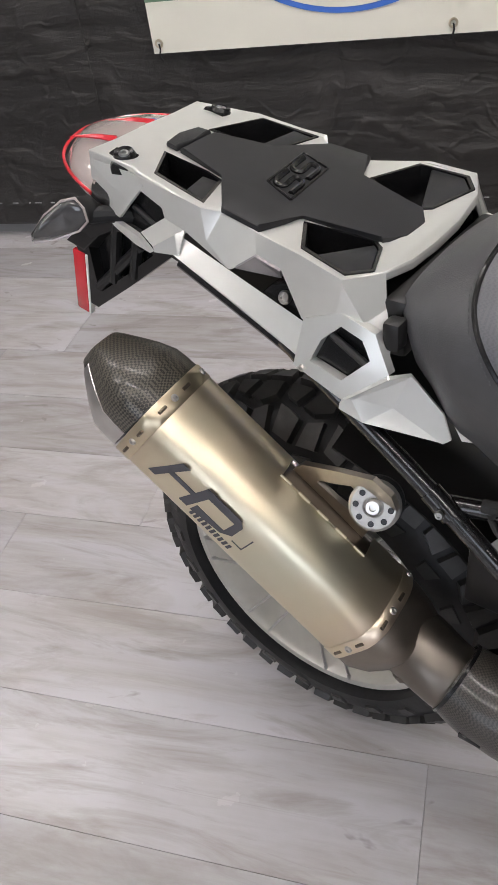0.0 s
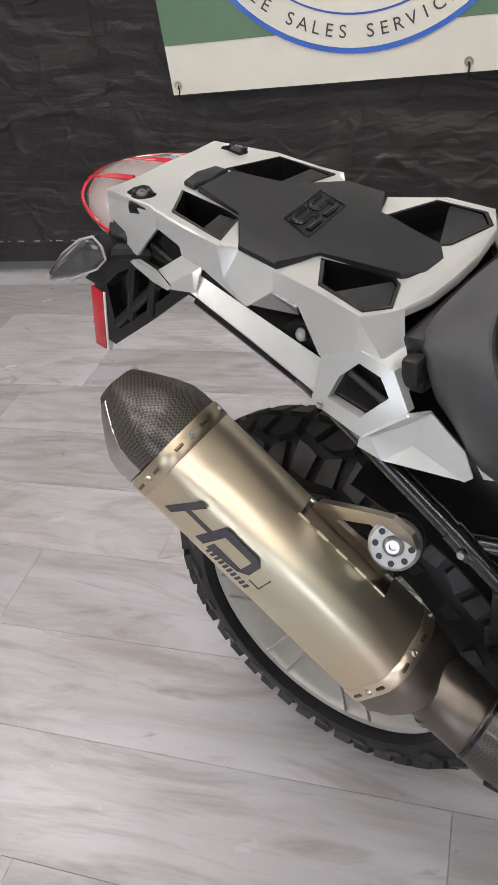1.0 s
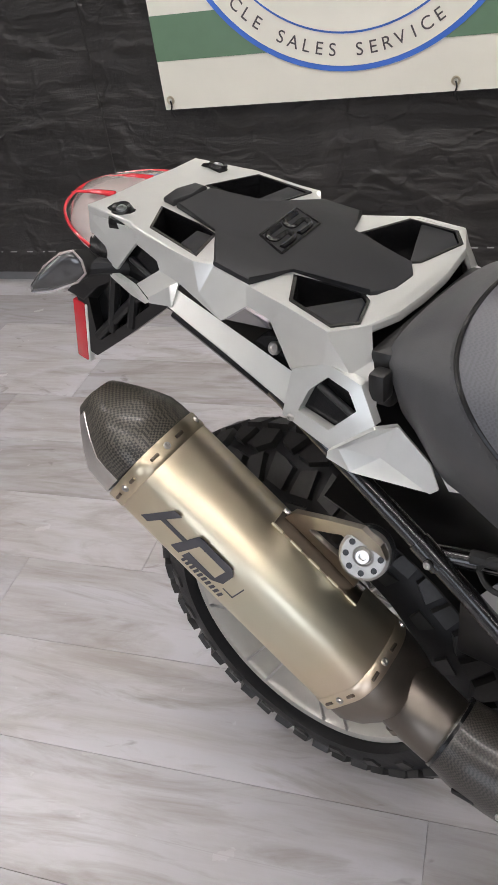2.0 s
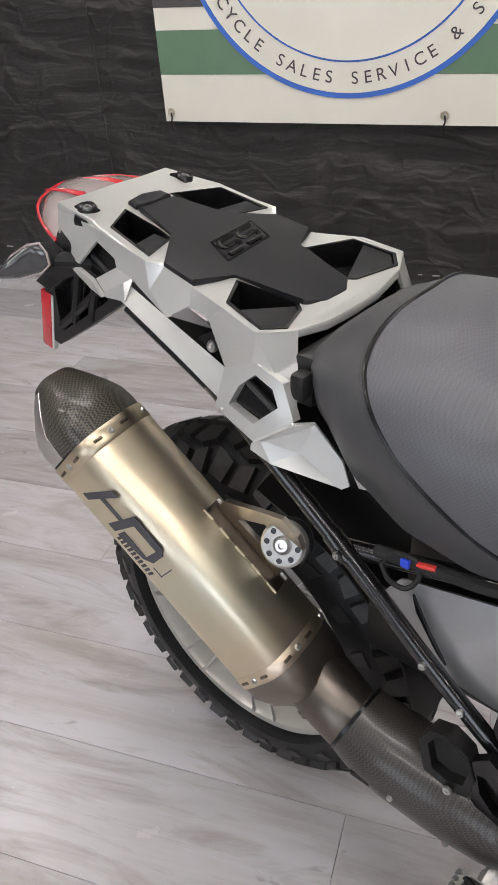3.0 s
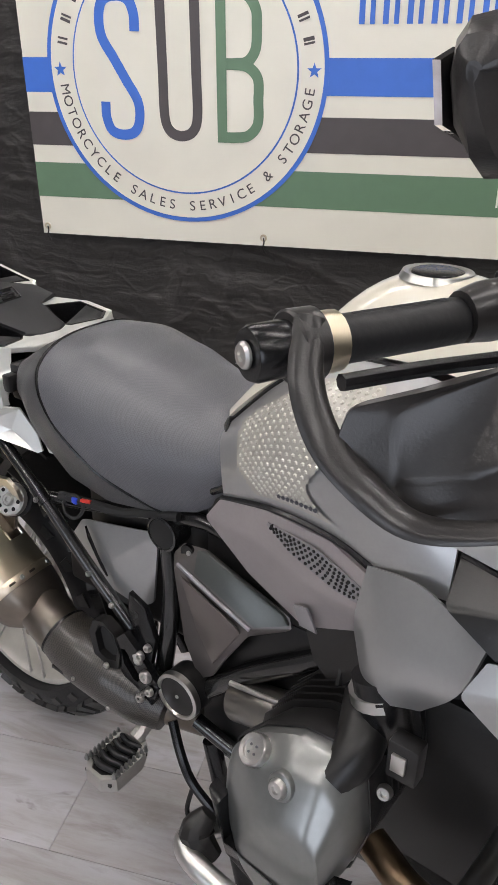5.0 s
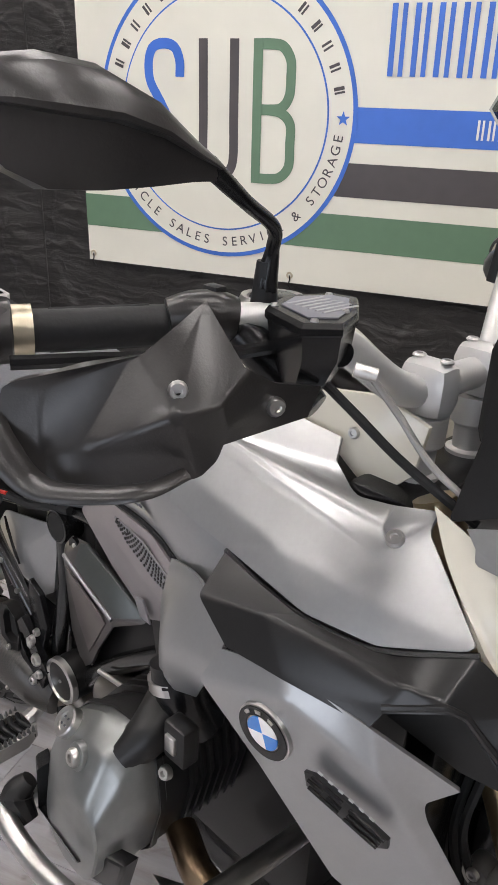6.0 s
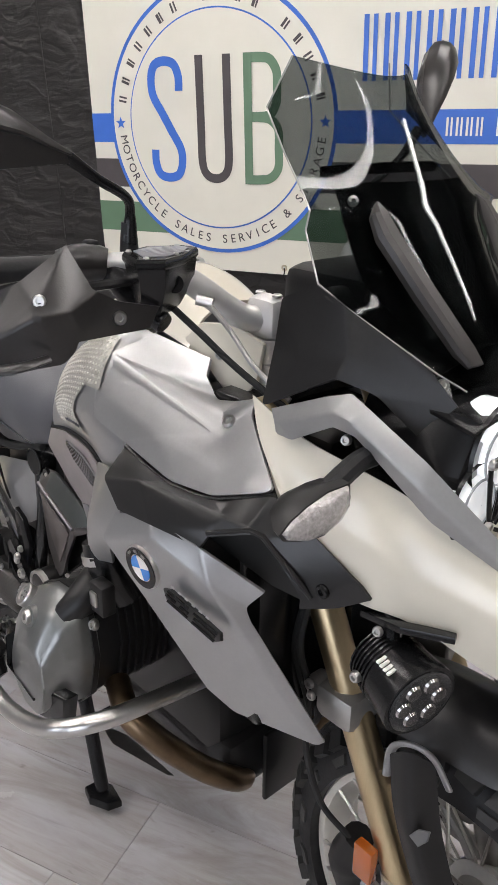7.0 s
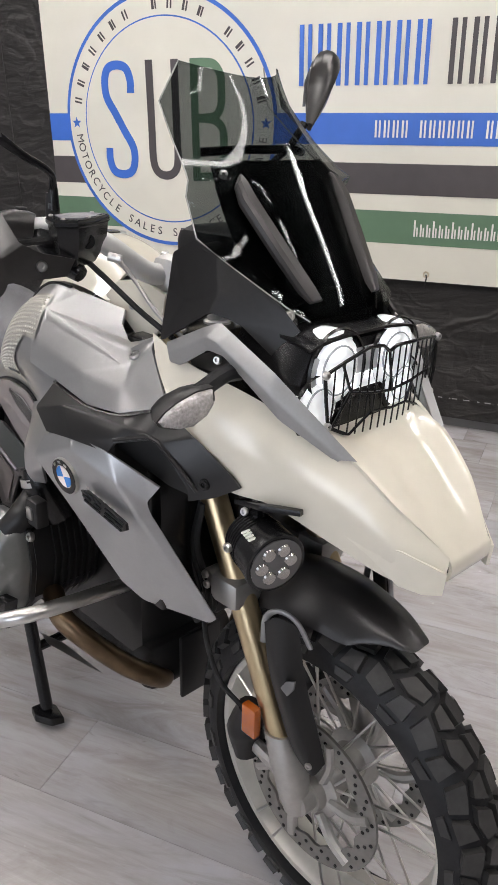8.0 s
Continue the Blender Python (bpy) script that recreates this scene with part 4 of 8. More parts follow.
def rack():
    bm = bmesh.new()
    loops = [mirror_outline(R_OUT), H_FR, H_RR, [(x, -y) for x, y in H_FR], [(x, -y) for x, y in H_RR]]
    edges = []
    for lp in loops:
        vs = [bm.verts.new((x, y, rz(x) + hump(x, y))) for x, y in lp]
        for i in range(len(vs)):
            edges.append(bm.edges.new((vs[i], vs[(i + 1) % len(vs)])))
    bmesh.ops.triangle_fill(bm, use_beauty=True, use_dissolve=True, edges=edges, normal=(0, 0, 1))
    ext = bmesh.ops.extrude_face_region(bm, geom=list(bm.faces))
    for v in ext["geom"]:
        if isinstance(v, bmesh.types.BMVert):
            v.co.z -= 0.010
    r = part("luggage_rack", bm, MAT_pearl, bike, "pearl white luggage rack with four lashing openings", 0.5)
    mod = r.modifiers.new("soft", "BEVEL")
    mod.width, mod.segments, mod.limit_method, mod.angle_limit = 0.002, 2, "ANGLE", 0.9
    for pad, label in ((R_PAD, "black rubber top pad"), (R_PAD2, "black rubber end pad")):
        bm = b_plate([(x, y, rz(x) + 0.0065) for x, y in mirror_outline(pad)], (0, 0, -0.006), bevel=0.003)
        part("rubber_pad", bm, MAT_pad, r, label)
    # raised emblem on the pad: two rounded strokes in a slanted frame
    m = Matrix.Translation((-0.008, 0.006, rz(-0.008) + 0.0068)) @ Matrix.Rotation(0.197, 4, "Y") @ Matrix.Rotation(math.pi / 2 + 0.12, 4, "Z")
    bm = bmesh.new()
    for dx in (-0.0185, 0.0205):
        pts = [(0.013, 0.012), (-0.009, 0.012), (-0.0135, 0.006), (-0.009, 0.0), (0.009, 0.0), (0.0135, -0.006), (0.009, -0.012), (-0.013, -0.012)]
        b_tube([m @ Vector((dx + x * 1.15 + y * 0.55, y * 1.15, 0)) for x, y in pts], 0.0036, 8, 3, bm)
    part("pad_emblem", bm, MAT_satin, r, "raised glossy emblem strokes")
    part("emblem_frame", b_tube([m @ Vector(p) for p in ((-0.052, -0.020, 0), (0.036, -0.020, 0), (0.054, 0.020, 0), (-0.030, 0.020, 0), (-0.052, -0.020, 0))], 0.0017, 6, smooth=False), MAT_satin, r, "raised slanted frame")
    part("rack_core", b_loft([[(x, y, z) for y, z in ((-w, z0), (w, z0), (w, z0 - 0.05), (-w, z0 - 0.05))] for x, z0, w in ((-0.19, 0.945, 0.085), (-0.05, 0.915, 0.09), (0.06, 0.893, 0.085), (0.155, 0.875, 0.075))]), MAT_plastic, r, "black rack underside", 0.3)
    for s in (1, -1):
        def sd3(pts):
            return [(x, y * s, z) for x, y, z in pts]
        # dark pockets with their grey flaps
        for hole, flap in ((H_FR, [(0.096, -0.1215), (0.134, -0.127), (0.1505, -0.106), (0.130, -0.057), (0.121, -0.049)]), (H_RR, [(-0.076, -0.100), (-0.052, -0.1035), (-0.0705, -0.054), (-0.090, -0.057)])):
            cx = sum(p[0] for p in hole) / len(hole)
            cy = sum(p[1] for p in hole) / len(hole)
            o1 = [(cx + (x - cx) * 1.035, (cy + (y - cy) * 1.035) * s, rz(x) + hump(x, y) + 0.0012) for x, y in hole]
            i1 = [(cx + (x - cx) * 0.94, (cy + (y - cy) * 0.94) * s, rz(x) + hump(x, y) + 0.0012) for x, y in hole]
            bm = b_ring_plate(o1, i1, (0, 0, -0.034))
            b_plate([(x, y, z - 0.033) for x, y, z in o1], (0, 0, -0.002), bm)
            part("pocket", bm, MAT_satin, r, "black recessed lashing pocket")
            part("pocket_flap", b_plate([(x, y * s, rz(x) + hump(x, y) - 0.0005) for x, y in flap], (0, 0, -0.014), bevel=0.0025), MAT_pad, r, "dark grey pocket flap")
        # folded flank: rear facets, small kite facet, step under the pad's corner, front facets
        V = [(-0.137, -0.108, 0.976), (-0.042, -0.119, 0.9585), (-0.029, -0.102, 0.951), (0.018, -0.108, 0.9405), (-0.139, -0.1095, 0.962), (-0.106, -0.1105, 0.946), (-0.105, -0.110, 0.934), (-0.076, -0.112, 0.926), (-0.040, -0.119, 0.924), (-0.009, -0.124, 0.900),
             (0.001, -0.124, 0.906), (0.026, -0.120, 0.922), (0.061, -0.126, 0.916), (0.088, -0.132, 0.9378), (0.142, -0.142, 0.9275), (0.163, -0.099, 0.9225), (0.169, -0.108, 0.892), (0.184, -0.125, 0.871), (0.187, -0.134, 0.852), (0.179, -0.139, 0.845),
             (0.166, -0.142, 0.874), (0.138, -0.139, 0.884), (0.128, -0.139, 0.878), (0.114, -0.139, 0.869), (0.087, -0.133, 0.872), (0.159, -0.133, 0.887), (0.046, -0.105, 0.896)]
        F = [(0, 1, 5, 4), (1, 8, 7, 6, 5), (1, 2, 8), (2, 3, 11, 10, 9, 8), (8, 9, 7), (3, 13, 12, 11), (12, 13, 24), (13, 14, 22, 23, 24), (14, 25, 20, 21, 22), (14, 15, 16, 25), (25, 16, 17, 18, 19), (25, 19, 20)]
        part("flank", b_facets(sd3([(x, y - 0.0005, z - 0.0008) for x, y, z in V]), F, 0.0045, 0.0013), MAT_pearl, r, "folded pearl white flank", 0.3)
        # underside of the white flank; grey colour stands for its shade
        part("flank_underside", b_facets(sd3([V[10], V[11], V[12], V[26], (0.02, -0.09, 0.895)]), [(0, 1, 3, 4), (1, 2, 3)], 0.003, 0), MAT_grey, r, "white underside between the flanks, coloured grey as shade", 0.3)
        # rear corner and its grab opening
        C = [(-0.225, -0.0970, 0.978), (-0.138, -0.1080, 0.975), (-0.131, -0.1100, 0.965), (-0.156, -0.1120, 0.942), (-0.174, -0.1140, 0.924), (-0.189, -0.1130, 0.930), (-0.220, -0.1080, 0.937), (-0.221, -0.0500, 0.986), (-0.240, -0.0500, 0.940)]
        part("rear_corner", b_facets(sd3(C), [(0, 1, 2, 3), (0, 3, 4, 5, 6), (0, 6, 8, 7)], 0.004, 0.002), MAT_pearl, r, "folded rear corner", 0.3)
        part("grab_recess", b_plate(sd3([(-0.142, -0.099, 0.960), (-0.108, -0.101, 0.945), (-0.104, -0.102, 0.932), (-0.145, -0.105, 0.908), (-0.186, -0.101, 0.917), (-0.168, -0.098, 0.937)]), (0, 0.03 * s, 0)), MAT_satin, r, "dark grab opening")
        part("recess_rib", b_tube(sd3([(-0.160, -0.101, 0.935), (-0.125, -0.104, 0.918)]), 0.0035, 6, smooth=False), MAT_pad, r)
        part("grab_bar", b_facets(sd3([(-0.197, -0.108, 0.926), (-0.184, -0.108, 0.9195), (-0.145, -0.114, 0.911), (-0.117, -0.123, 0.898), (-0.150, -0.112, 0.897), (-0.188, -0.106, 0.911)]), [(0, 1, 5), (1, 2, 4, 5), (2, 3, 4)], 0.006, 0.0012), MAT_pearl, r, "pearl white bar under the opening", 0.3)
        part("grab_wing", b_facets(sd3([(-0.145, -0.113, 0.911), (-0.105, -0.110, 0.934), (-0.076, -0.112, 0.926), (-0.084, -0.120, 0.923), (-0.112, -0.129, 0.907), (-0.077, -0.127, 0.902), (-0.117, -0.124, 0.897)]), [(0, 1, 2, 3, 4), (4, 3, 5, 6), (3, 2, 5)], 0.006, 0.0012), MAT_pearl, r, "folded pearl white wing", 0.3)
        # corner latch with its screw, on a slope that falls outward
        m = Matrix.Translation((-0.178, -0.084 * s, 0.976)) @ Matrix.Rotation(radians(14 * s), 4, "X") @ Matrix.Rotation(0.19, 4, "Y")
        ring = [(-0.024, -0.004), (-0.022, 0.010), (0.014, 0.012), (0.027, -0.008), (0.022, -0.022), (-0.006, -0.020)]
        bm = b_loft([[m @ Vector((x * f, y * f * s, z)) for x, y in ring] for f, z in ((1.0, -0.020), (1.0, 0.002), (0.84, 0.009), (0.55, 0.011), (0.5, 0.008))])
        part("corner_latch", bm, MAT_satin, r, "black corner latch", 0.5)
        bm = b_rev([(0.006, 0.012), (0.0115, 0.014), (0.0135, 0.009), (0.006, 0.008)], (0, 0, 0), "Z", 20, close=True)
        bm.transform(m)
        part("latch_ring", bm, MAT_satin, r)
        part("latch_screw", b_bolt(m @ Vector((0, 0, 0.010)), m.to_3x3() @ Vector((0, 0, 1)), 0.0065, 0.004), MAT_engine, r, "dull steel screw")
        # white rail under the flank, and its black bracket
        bm = b_loft([sd3(q) for q in ([(-0.080, -0.113, 0.917), (-0.088, -0.126, 0.902), (-0.085, -0.118, 0.892), (-0.078, -0.103, 0.903)], [(0.010, -0.121, 0.888), (0.0, -0.134, 0.868), (0.002, -0.127, 0.857), (0.012, -0.110, 0.870)], [(0.104, -0.129, 0.858), (0.090, -0.143, 0.830), (0.092, -0.136, 0.820), (0.106, -0.118, 0.838)])])
        part("side_rail", bm, MAT_pearl, r, "glossy white side rail", 0.35)
        # black tube that draws the dark shade line below the rail
        part("rail_shadow_tube", b_tube(sd3([(-0.085, -0.118, 0.888), (0.0, -0.124, 0.853), (0.095, -0.13, 0.812)]), 0.0055, 8), MAT_frame, r, "thin black tube standing in for shade under the rail")
        part("rail_bracket", b_plate(sd3([(0.026, -0.120, 0.877), (0.039, -0.118, 0.890), (0.062, -0.118, 0.895), (0.082, -0.119, 0.864), (0.069, -0.122, 0.849)]), (0, 0.02 * s, 0), bevel=0.003), MAT_satin, r, "black rail bracket")
        bolt((0.060, -0.121 * s, 0.882), (0, -s, 0.5), r, 0.0075, 0.005)
        # lower side panel with a six-sided opening, then the pointed skirt
        inner = [(0.118, -0.146, 0.862), (0.140, -0.144, 0.882), (0.165, -0.146, 0.874), (0.175, -0.150, 0.857), (0.148, -0.159, 0.832), (0.107, -0.152, 0.838)]
        outer = [(0.095, -0.141, 0.877), (0.138, -0.140, 0.894), (0.176, -0.142, 0.882), (0.194, -0.148, 0.846), (0.151, -0.163, 0.812), (0.088, -0.154, 0.829)]
        part("side_panel", b_ring_plate(sd3(outer), sd3(inner), (0, 0.012 * s, -0.002)), MAT_pearl, r, "pearl white side panel with a six-sided opening", 0.35)
        part("panel_recess", b_plate(sd3([(x, y + 0.012, z) for x, y, z in inner]), (0, 0.03 * s, 0)), MAT_satin, r, "dark opening")
        part("recess_rib", b_tube(sd3([(0.128, -0.141, 0.868), (0.172, -0.147, 0.848)]), 0.004, 6, smooth=False), MAT_pad, r)
        S = [(0.150, -0.163, 0.813), (0.194, -0.149, 0.846), (0.204, -0.127, 0.838), (0.161, -0.160, 0.819), (0.190, -0.140, 0.832), (0.191, -0.135, 0.800), (0.148, -0.162, 0.803), (0.172, -0.158, 0.792), (0.242, -0.128, 0.770), (0.249, -0.121, 0.774), (0.239, -0.120, 0.801), (0.152, -0.162, 0.811)]
        part("skirt", b_facets(sd3(S), [(0, 1, 4, 3), (1, 2, 4), (3, 4, 2, 5), (0, 3, 7, 6), (3, 5, 7), (5, 8, 7), (5, 2, 10, 9, 8)], 0.004, 0.0012), MAT_pearl, r, "pointed pearl white skirt", 0.25)
        part("skirt_tip", b_facets(sd3([(0.245, -0.121, 0.800), (0.262, -0.116, 0.789), (0.270, -0.112, 0.770), (0.258, -0.118, 0.772)]), [(0, 1, 2, 3)], 0.004, 0), MAT_pearl, r)
    bolt((0.102, -0.158, 0.832), (0, -1, 0), r, 0.004, 0.003)
    return r


rack_part = rack()


# tail light, rear indicators and reflector arm
MAT_lens_grey = mat("smoked_indicator_lens", (0.05, 0.05, 0.052), 0.12, 0.1, 90, 0.2, coat=0.9)


def tail():
    def sec(x, hw, z0, z1, n=20):
        zm = z0 + (z1 - z0) * 0.4
        return [Vector((x, -hw * math.cos(2 * math.pi * k / n), zm + ((z1 - zm) if math.sin(2 * math.pi * k / n) > 0 else (zm - z0)) * math.sin(2 * math.pi * k / n))) for k in range(n)]
    t = part("tail_light", b_loft([sec(-0.19, 0.100, 0.92, 0.968), sec(-0.22, 0.098, 0.925, 0.97), sec(-0.26, 0.08, 0.935, 0.972), sec(-0.29, 0.05, 0.94, 0.968)]), mat("tail_reflector", (0.5, 0.46, 0.46), 0.3, 0.4), bike, "tail light with a clear lens and red rim")
    part("lens", b_loft([sec(-0.214, 0.112, 0.915, 0.984), sec(-0.24, 0.106, 0.92, 0.987), sec(-0.27, 0.092, 0.93, 0.988), sec(-0.30, 0.070, 0.938, 0.985), sec(-0.322, 0.036, 0.947, 0.980), sec(-0.332, 0.008, 0.954, 0.976)]), MAT_smoke, t, "clear smoked lens")
    part("rim_line", b_tube([(-0.216, -0.112, 0.945), (-0.24, -0.107, 0.953), (-0.272, -0.093, 0.960), (-0.302, -0.071, 0.967), (-0.324, -0.037, 0.972), (-0.334, 0, 0.974), (-0.324, 0.037, 0.974), (-0.302, 0.071, 0.972), (-0.272, 0.093, 0.968), (-0.24, 0.107, 0.962), (-0.216, 0.112, 0.955)], 0.0022, 8, 5), MAT_red, t, "red rim of the lens")
    for y in (-0.048, 0.018):
        part("glow_strip", b_tube([(-0.228, y, 0.986), (-0.258, y - 0.008, 0.9885), (-0.296, y - 0.012, 0.985)], [0.0042, 0.003, 0.0008], 8, 4, flat=0.5), MAT_red, t, "red strip inside the lens")
    part("gasket", b_loft([sec(-0.19, 0.113, 0.905, 0.975), sec(-0.217, 0.114, 0.91, 0.985)]), MAT_satin, t)
    for s in (1, -1):
        # leaf-shaped indicator: dark back, smoked lens, pale rim
        def leaf(f, out):
            o = [(-0.200, 0.940), (-0.207, 0.953), (-0.222, 0.950), (-0.243, 0.935), (-0.260, 0.914), (-0.262, 0.902), (-0.240, 0.904), (-0.210, 0.914), (-0.199, 0.925)]
            return [Vector((-0.225 + (x + 0.225) * f - 0.3 * out, (-0.152 + (x + 0.225) * 0.55 - out) * s, 0.925 + (z - 0.925) * f)) for x, z in o]
        ind = part("rear_indicator", b_loft([leaf(0.5, -0.026), leaf(0.85, -0.018), leaf(1.0, -0.004), leaf(1.0, 0.0)]), MAT_plastic, bike, "black rear indicator with a smoked leaf-shaped lens", 0.8)
        part("lens", b_loft([leaf(0.95, 0.0), leaf(0.93, 0.004), leaf(0.75, 0.010), leaf(0.4, 0.014)]), MAT_lens_grey, ind, "smoked indicator lens", 1.0)
        rim = leaf(0.99, 0.002)
        part("lens_rim", b_tube(rim + rim[:1], 0.0017, 6, smooth=False), MAT_smoke, ind, "pale lens rim")
        part("stalk", b_tube([(-0.165, -0.085 * s, 0.915), (-0.19, -0.11 * s, 0.924), (-0.215, -0.134 * s, 0.927)], [0.013, 0.010, 0.012], 10, 5), MAT_rubber, ind, "black rubber stalk")
    up, fw = 0.0, -0.012
    frame_o = [(-0.285, 0.872), (-0.215, 0.905), (-0.17, 0.908), (-0.13, 0.892), (-0.118, 0.872), (-0.20, 0.815), (-0.272, 0.768), (-0.285, 0.772)]
    frame_i = [(-0.262, 0.868), (-0.212, 0.888), (-0.18, 0.890), (-0.152, 0.880), (-0.148, 0.868), (-0.20, 0.832), (-0.255, 0.796), (-0.262, 0.800)]
    arm = part("plate_arm", b_ring_plate([(x + fw, -0.084 + x * 0.02, z + up) for x, z in frame_o], [(x + fw, -0.084 + x * 0.02, z + up) for x, z in frame_i], (0, 0.02, 0)), MAT_plastic, bike, "black number plate arm")
    for p, q in (((-0.23, 0.815), (-0.205, 0.90)), ((-0.19, 0.83), (-0.17, 0.895)), ((-0.262, 0.80), (-0.17, 0.875))):
        part("arm_rib", b_tube([(p[0] + fw, -0.086, p[1] + up), (q[0] + fw, -0.082, q[1] + up)], 0.007, 8, smooth=False), MAT_plastic, arm)
    part("arm_web", b_plate([(-0.29, -0.074, 0.865), (-0.19, -0.074, 0.90), (-0.14, -0.074, 0.875), (-0.285, -0.074, 0.775)], (0, 0.01, 0)), MAT_satin, arm, "dark inner web")
    part("plate_carrier", b_box((-0.306, -0.082, 0.79), (-0.29, 0.09, 0.885), 0.004), MAT_plastic, arm)
    part("carrier_top", b_plate([(-0.312, -0.094, 0.862), (-0.282, -0.092, 0.852), (-0.215, -0.082, 0.905), (-0.245, -0.08, 0.915)], (0, 0.02, -0.010), bevel=0.003), MAT_plastic, arm)
    refl = b_box((-0.011, -0.004, -0.047), (0.011, 0.004, 0.047), 0.0025)
    refl.transform(pose(-0.305, -0.088, 0.803, 0, 13, 0))
    part("reflector", refl, MAT_red, arm, "red reflector")
    edge = b_box((0.0115, -0.0035, -0.047), (0.0150, 0.005, 0.047), 0.001)
    edge.transform(pose(-0.305, -0.088, 0.803, 0, 13, 0))
    part("reflector_edge", edge, MAT_white, arm, "pale reflector edge")
    part("inner_fender", b_patch([[(-0.19, y, 0.89), (-0.1, y, 0.86), (0.05, y, 0.79), (0.2, y, 0.73)] for y in (-0.08, 0.0, 0.08)], 0.006, 4), MAT_plastic, bike, "black inner rear fender")


tail()


# seat
SEAT = [(0.182, 0.104, 0.914, 0.878), (0.205, 0.128, 0.934, 0.83), (0.255, 0.148, 0.956, 0.785), (0.325, 0.156, 0.964, 0.752), (0.40, 0.153, 0.950, 0.738), (0.48, 0.140, 0.926, 0.744), (0.55, 0.122, 0.906, 0.762), (0.605, 0.108, 0.904, 0.795), (0.632, 0.100, 0.910, 0.825)]


def seat_at(x, s, lift=0.0):
    """A point of the seat's skin: x along, s from 0 (right hem) over 0.5 (crown) to 1 (left hem)."""
    for a, b in zip(SEAT, SEAT[1:]):
        if x <= b[0] or b is SEAT[-1]:
            break
    f = min(max((x - a[0]) / (b[0] - a[0]), 0), 1)
    f = f * f * (3 - 2 * f) * 0.4 + f * 0.6
    hw, zt, zb = (a[i] + (b[i] - a[i]) * f for i in (1, 2, 3))
    hw, zt = hw + lift, zt + lift
    zm = zb + 0.45 * (zt - zb)
    t = s if s <= 0.5 else 1 - s
    if t < 0.16:
        g = t / 0.16
        y, z = hw * (0.82 + 0.18 * math.sin(g * math.pi / 2)), zb + (zm - zb) * g
    else:
        a2 = (t - 0.16) / 0.34 * math.pi / 2
        y, z = hw * math.cos(a2) ** 0.86 if a2 < 1.57 else 0.0, zm + (zt - zm) * math.sin(a2) ** 0.92
    return Vector((x, -y if s <= 0.5 else y, z))


xs = [0.182 + (0.632 - 0.182) * (k / 36) for k in range(37)]
seat = part("seat", b_loft([[seat_at(x, k / 32) for k in range(33)] for x in xs]), MAT_vinyl_side, bike, "black vinyl rider seat with an embossed top", 0.8)
WELT = [(0.258, 0.5), (0.254, 0.42), (0.256, 0.34), (0.268, 0.27), (0.297, 0.205), (0.345, 0.15), (0.41, 0.095), (0.465, 0.045), (0.50, 0.005)]


def welt_s(x):
    if x <= 0.254:
        return 0.5
    for (a, sa), (b, sb) in zip(WELT[1:], WELT[2:]):
        if x <= b:
            return sa + (sb - sa) * (x - a) / (b - a)
    return 0.005


rows = []
for k in range(40):
    x = 0.2545 + (0.631 - 0.2545) * (k / 39)
    s0 = welt_s(x) if x > 0.2562 else 0.36
    rows.append([seat_at(x, s0 + (1 - 2 * s0) * j / 30, 0.0022) for j in range(31)])
part("seat_top", b_loft(rows, cap=False, close=False), MAT_vinyl, seat, "embossed dark grey vinyl top", 0.8)
path = [seat_at(x, s, 0.002) for x, s in WELT]
part("welt", b_tube([Vector((p.x, -p.y, p.z)) for p in reversed(path[1:])] + path, 0.0026, 6, 4), MAT_satin, seat, "dark piping")
# stitch row beside the piping
for k in range(3, 44):
    f = k / 46 * (len(WELT) - 1)
    i = min(int(f), len(WELT) - 2)
    x, s = (WELT[i][j] + (WELT[i + 1][j] - WELT[i][j]) * (f - i) for j in (0, 1))
    p = seat_at(x - 0.006, max(s - 0.012, 0.004), 0.0006)
    q = seat_at(x - 0.004, max(s - 0.019, 0.002), 0.0006)
    part("stitch", b_cyl(p, p + (q - p).normalized() * 0.004, 0.0005, seg=5), MAT_vinyl_side, seat)
part("seat_gap_cover", b_box((0.165, -0.11, 0.84), (0.19, 0.11, 0.902), 0.006), MAT_plastic, bike, "dark cover between rack and seat")
part("cover_clip", b_box((0.178, -0.135, 0.862), (0.196, -0.115, 0.892), 0.004), MAT_plastic, bike)


# ---- frame, side covers and foot controls ----
core = part("engine_block", b_box((0.56, -0.11, 0.32), (1.06, 0.11, 0.66), 0.03), MAT_plastic, bike, "black engine and gearbox block")
part("belly_guard", b_box((0.74, -0.11, 0.285), (1.085, 0.11, 0.40), 0.03), MAT_plastic, core, "black belly guard")
part("airbox", b_box((0.30, -0.085, 0.50), (0.60, 0.085, 0.78), 0.02), MAT_plastic, bike, "black airbox under the seat")
part("battery_box", b_box((0.56, -0.10, 0.60), (0.98, 0.10, 0.86), 0.03), MAT_plastic, bike, "black box under the tank")
part("shock_absorber", b_tube([(0.33, 0.0, 0.62), (0.47, 0.0, 0.42)], 0.035, 16, smooth=False), MAT_satin, bike)
arm = part("swing_arm", b_tube([(0.56, 0.09, 0.42), (0.3, 0.11, 0.38), (0.06, 0.11, 0.352)], 0.04, 14), MAT_alloy, bike, "single-sided swing arm")
part("final_drive", b_rev([(0.02, 0.07), (0.08, 0.075), (0.085, 0.1), (0.06, 0.14), (0.02, 0.145)], (0.005, 0.015, 0.352), "Y", 32), MAT_alloy, arm)
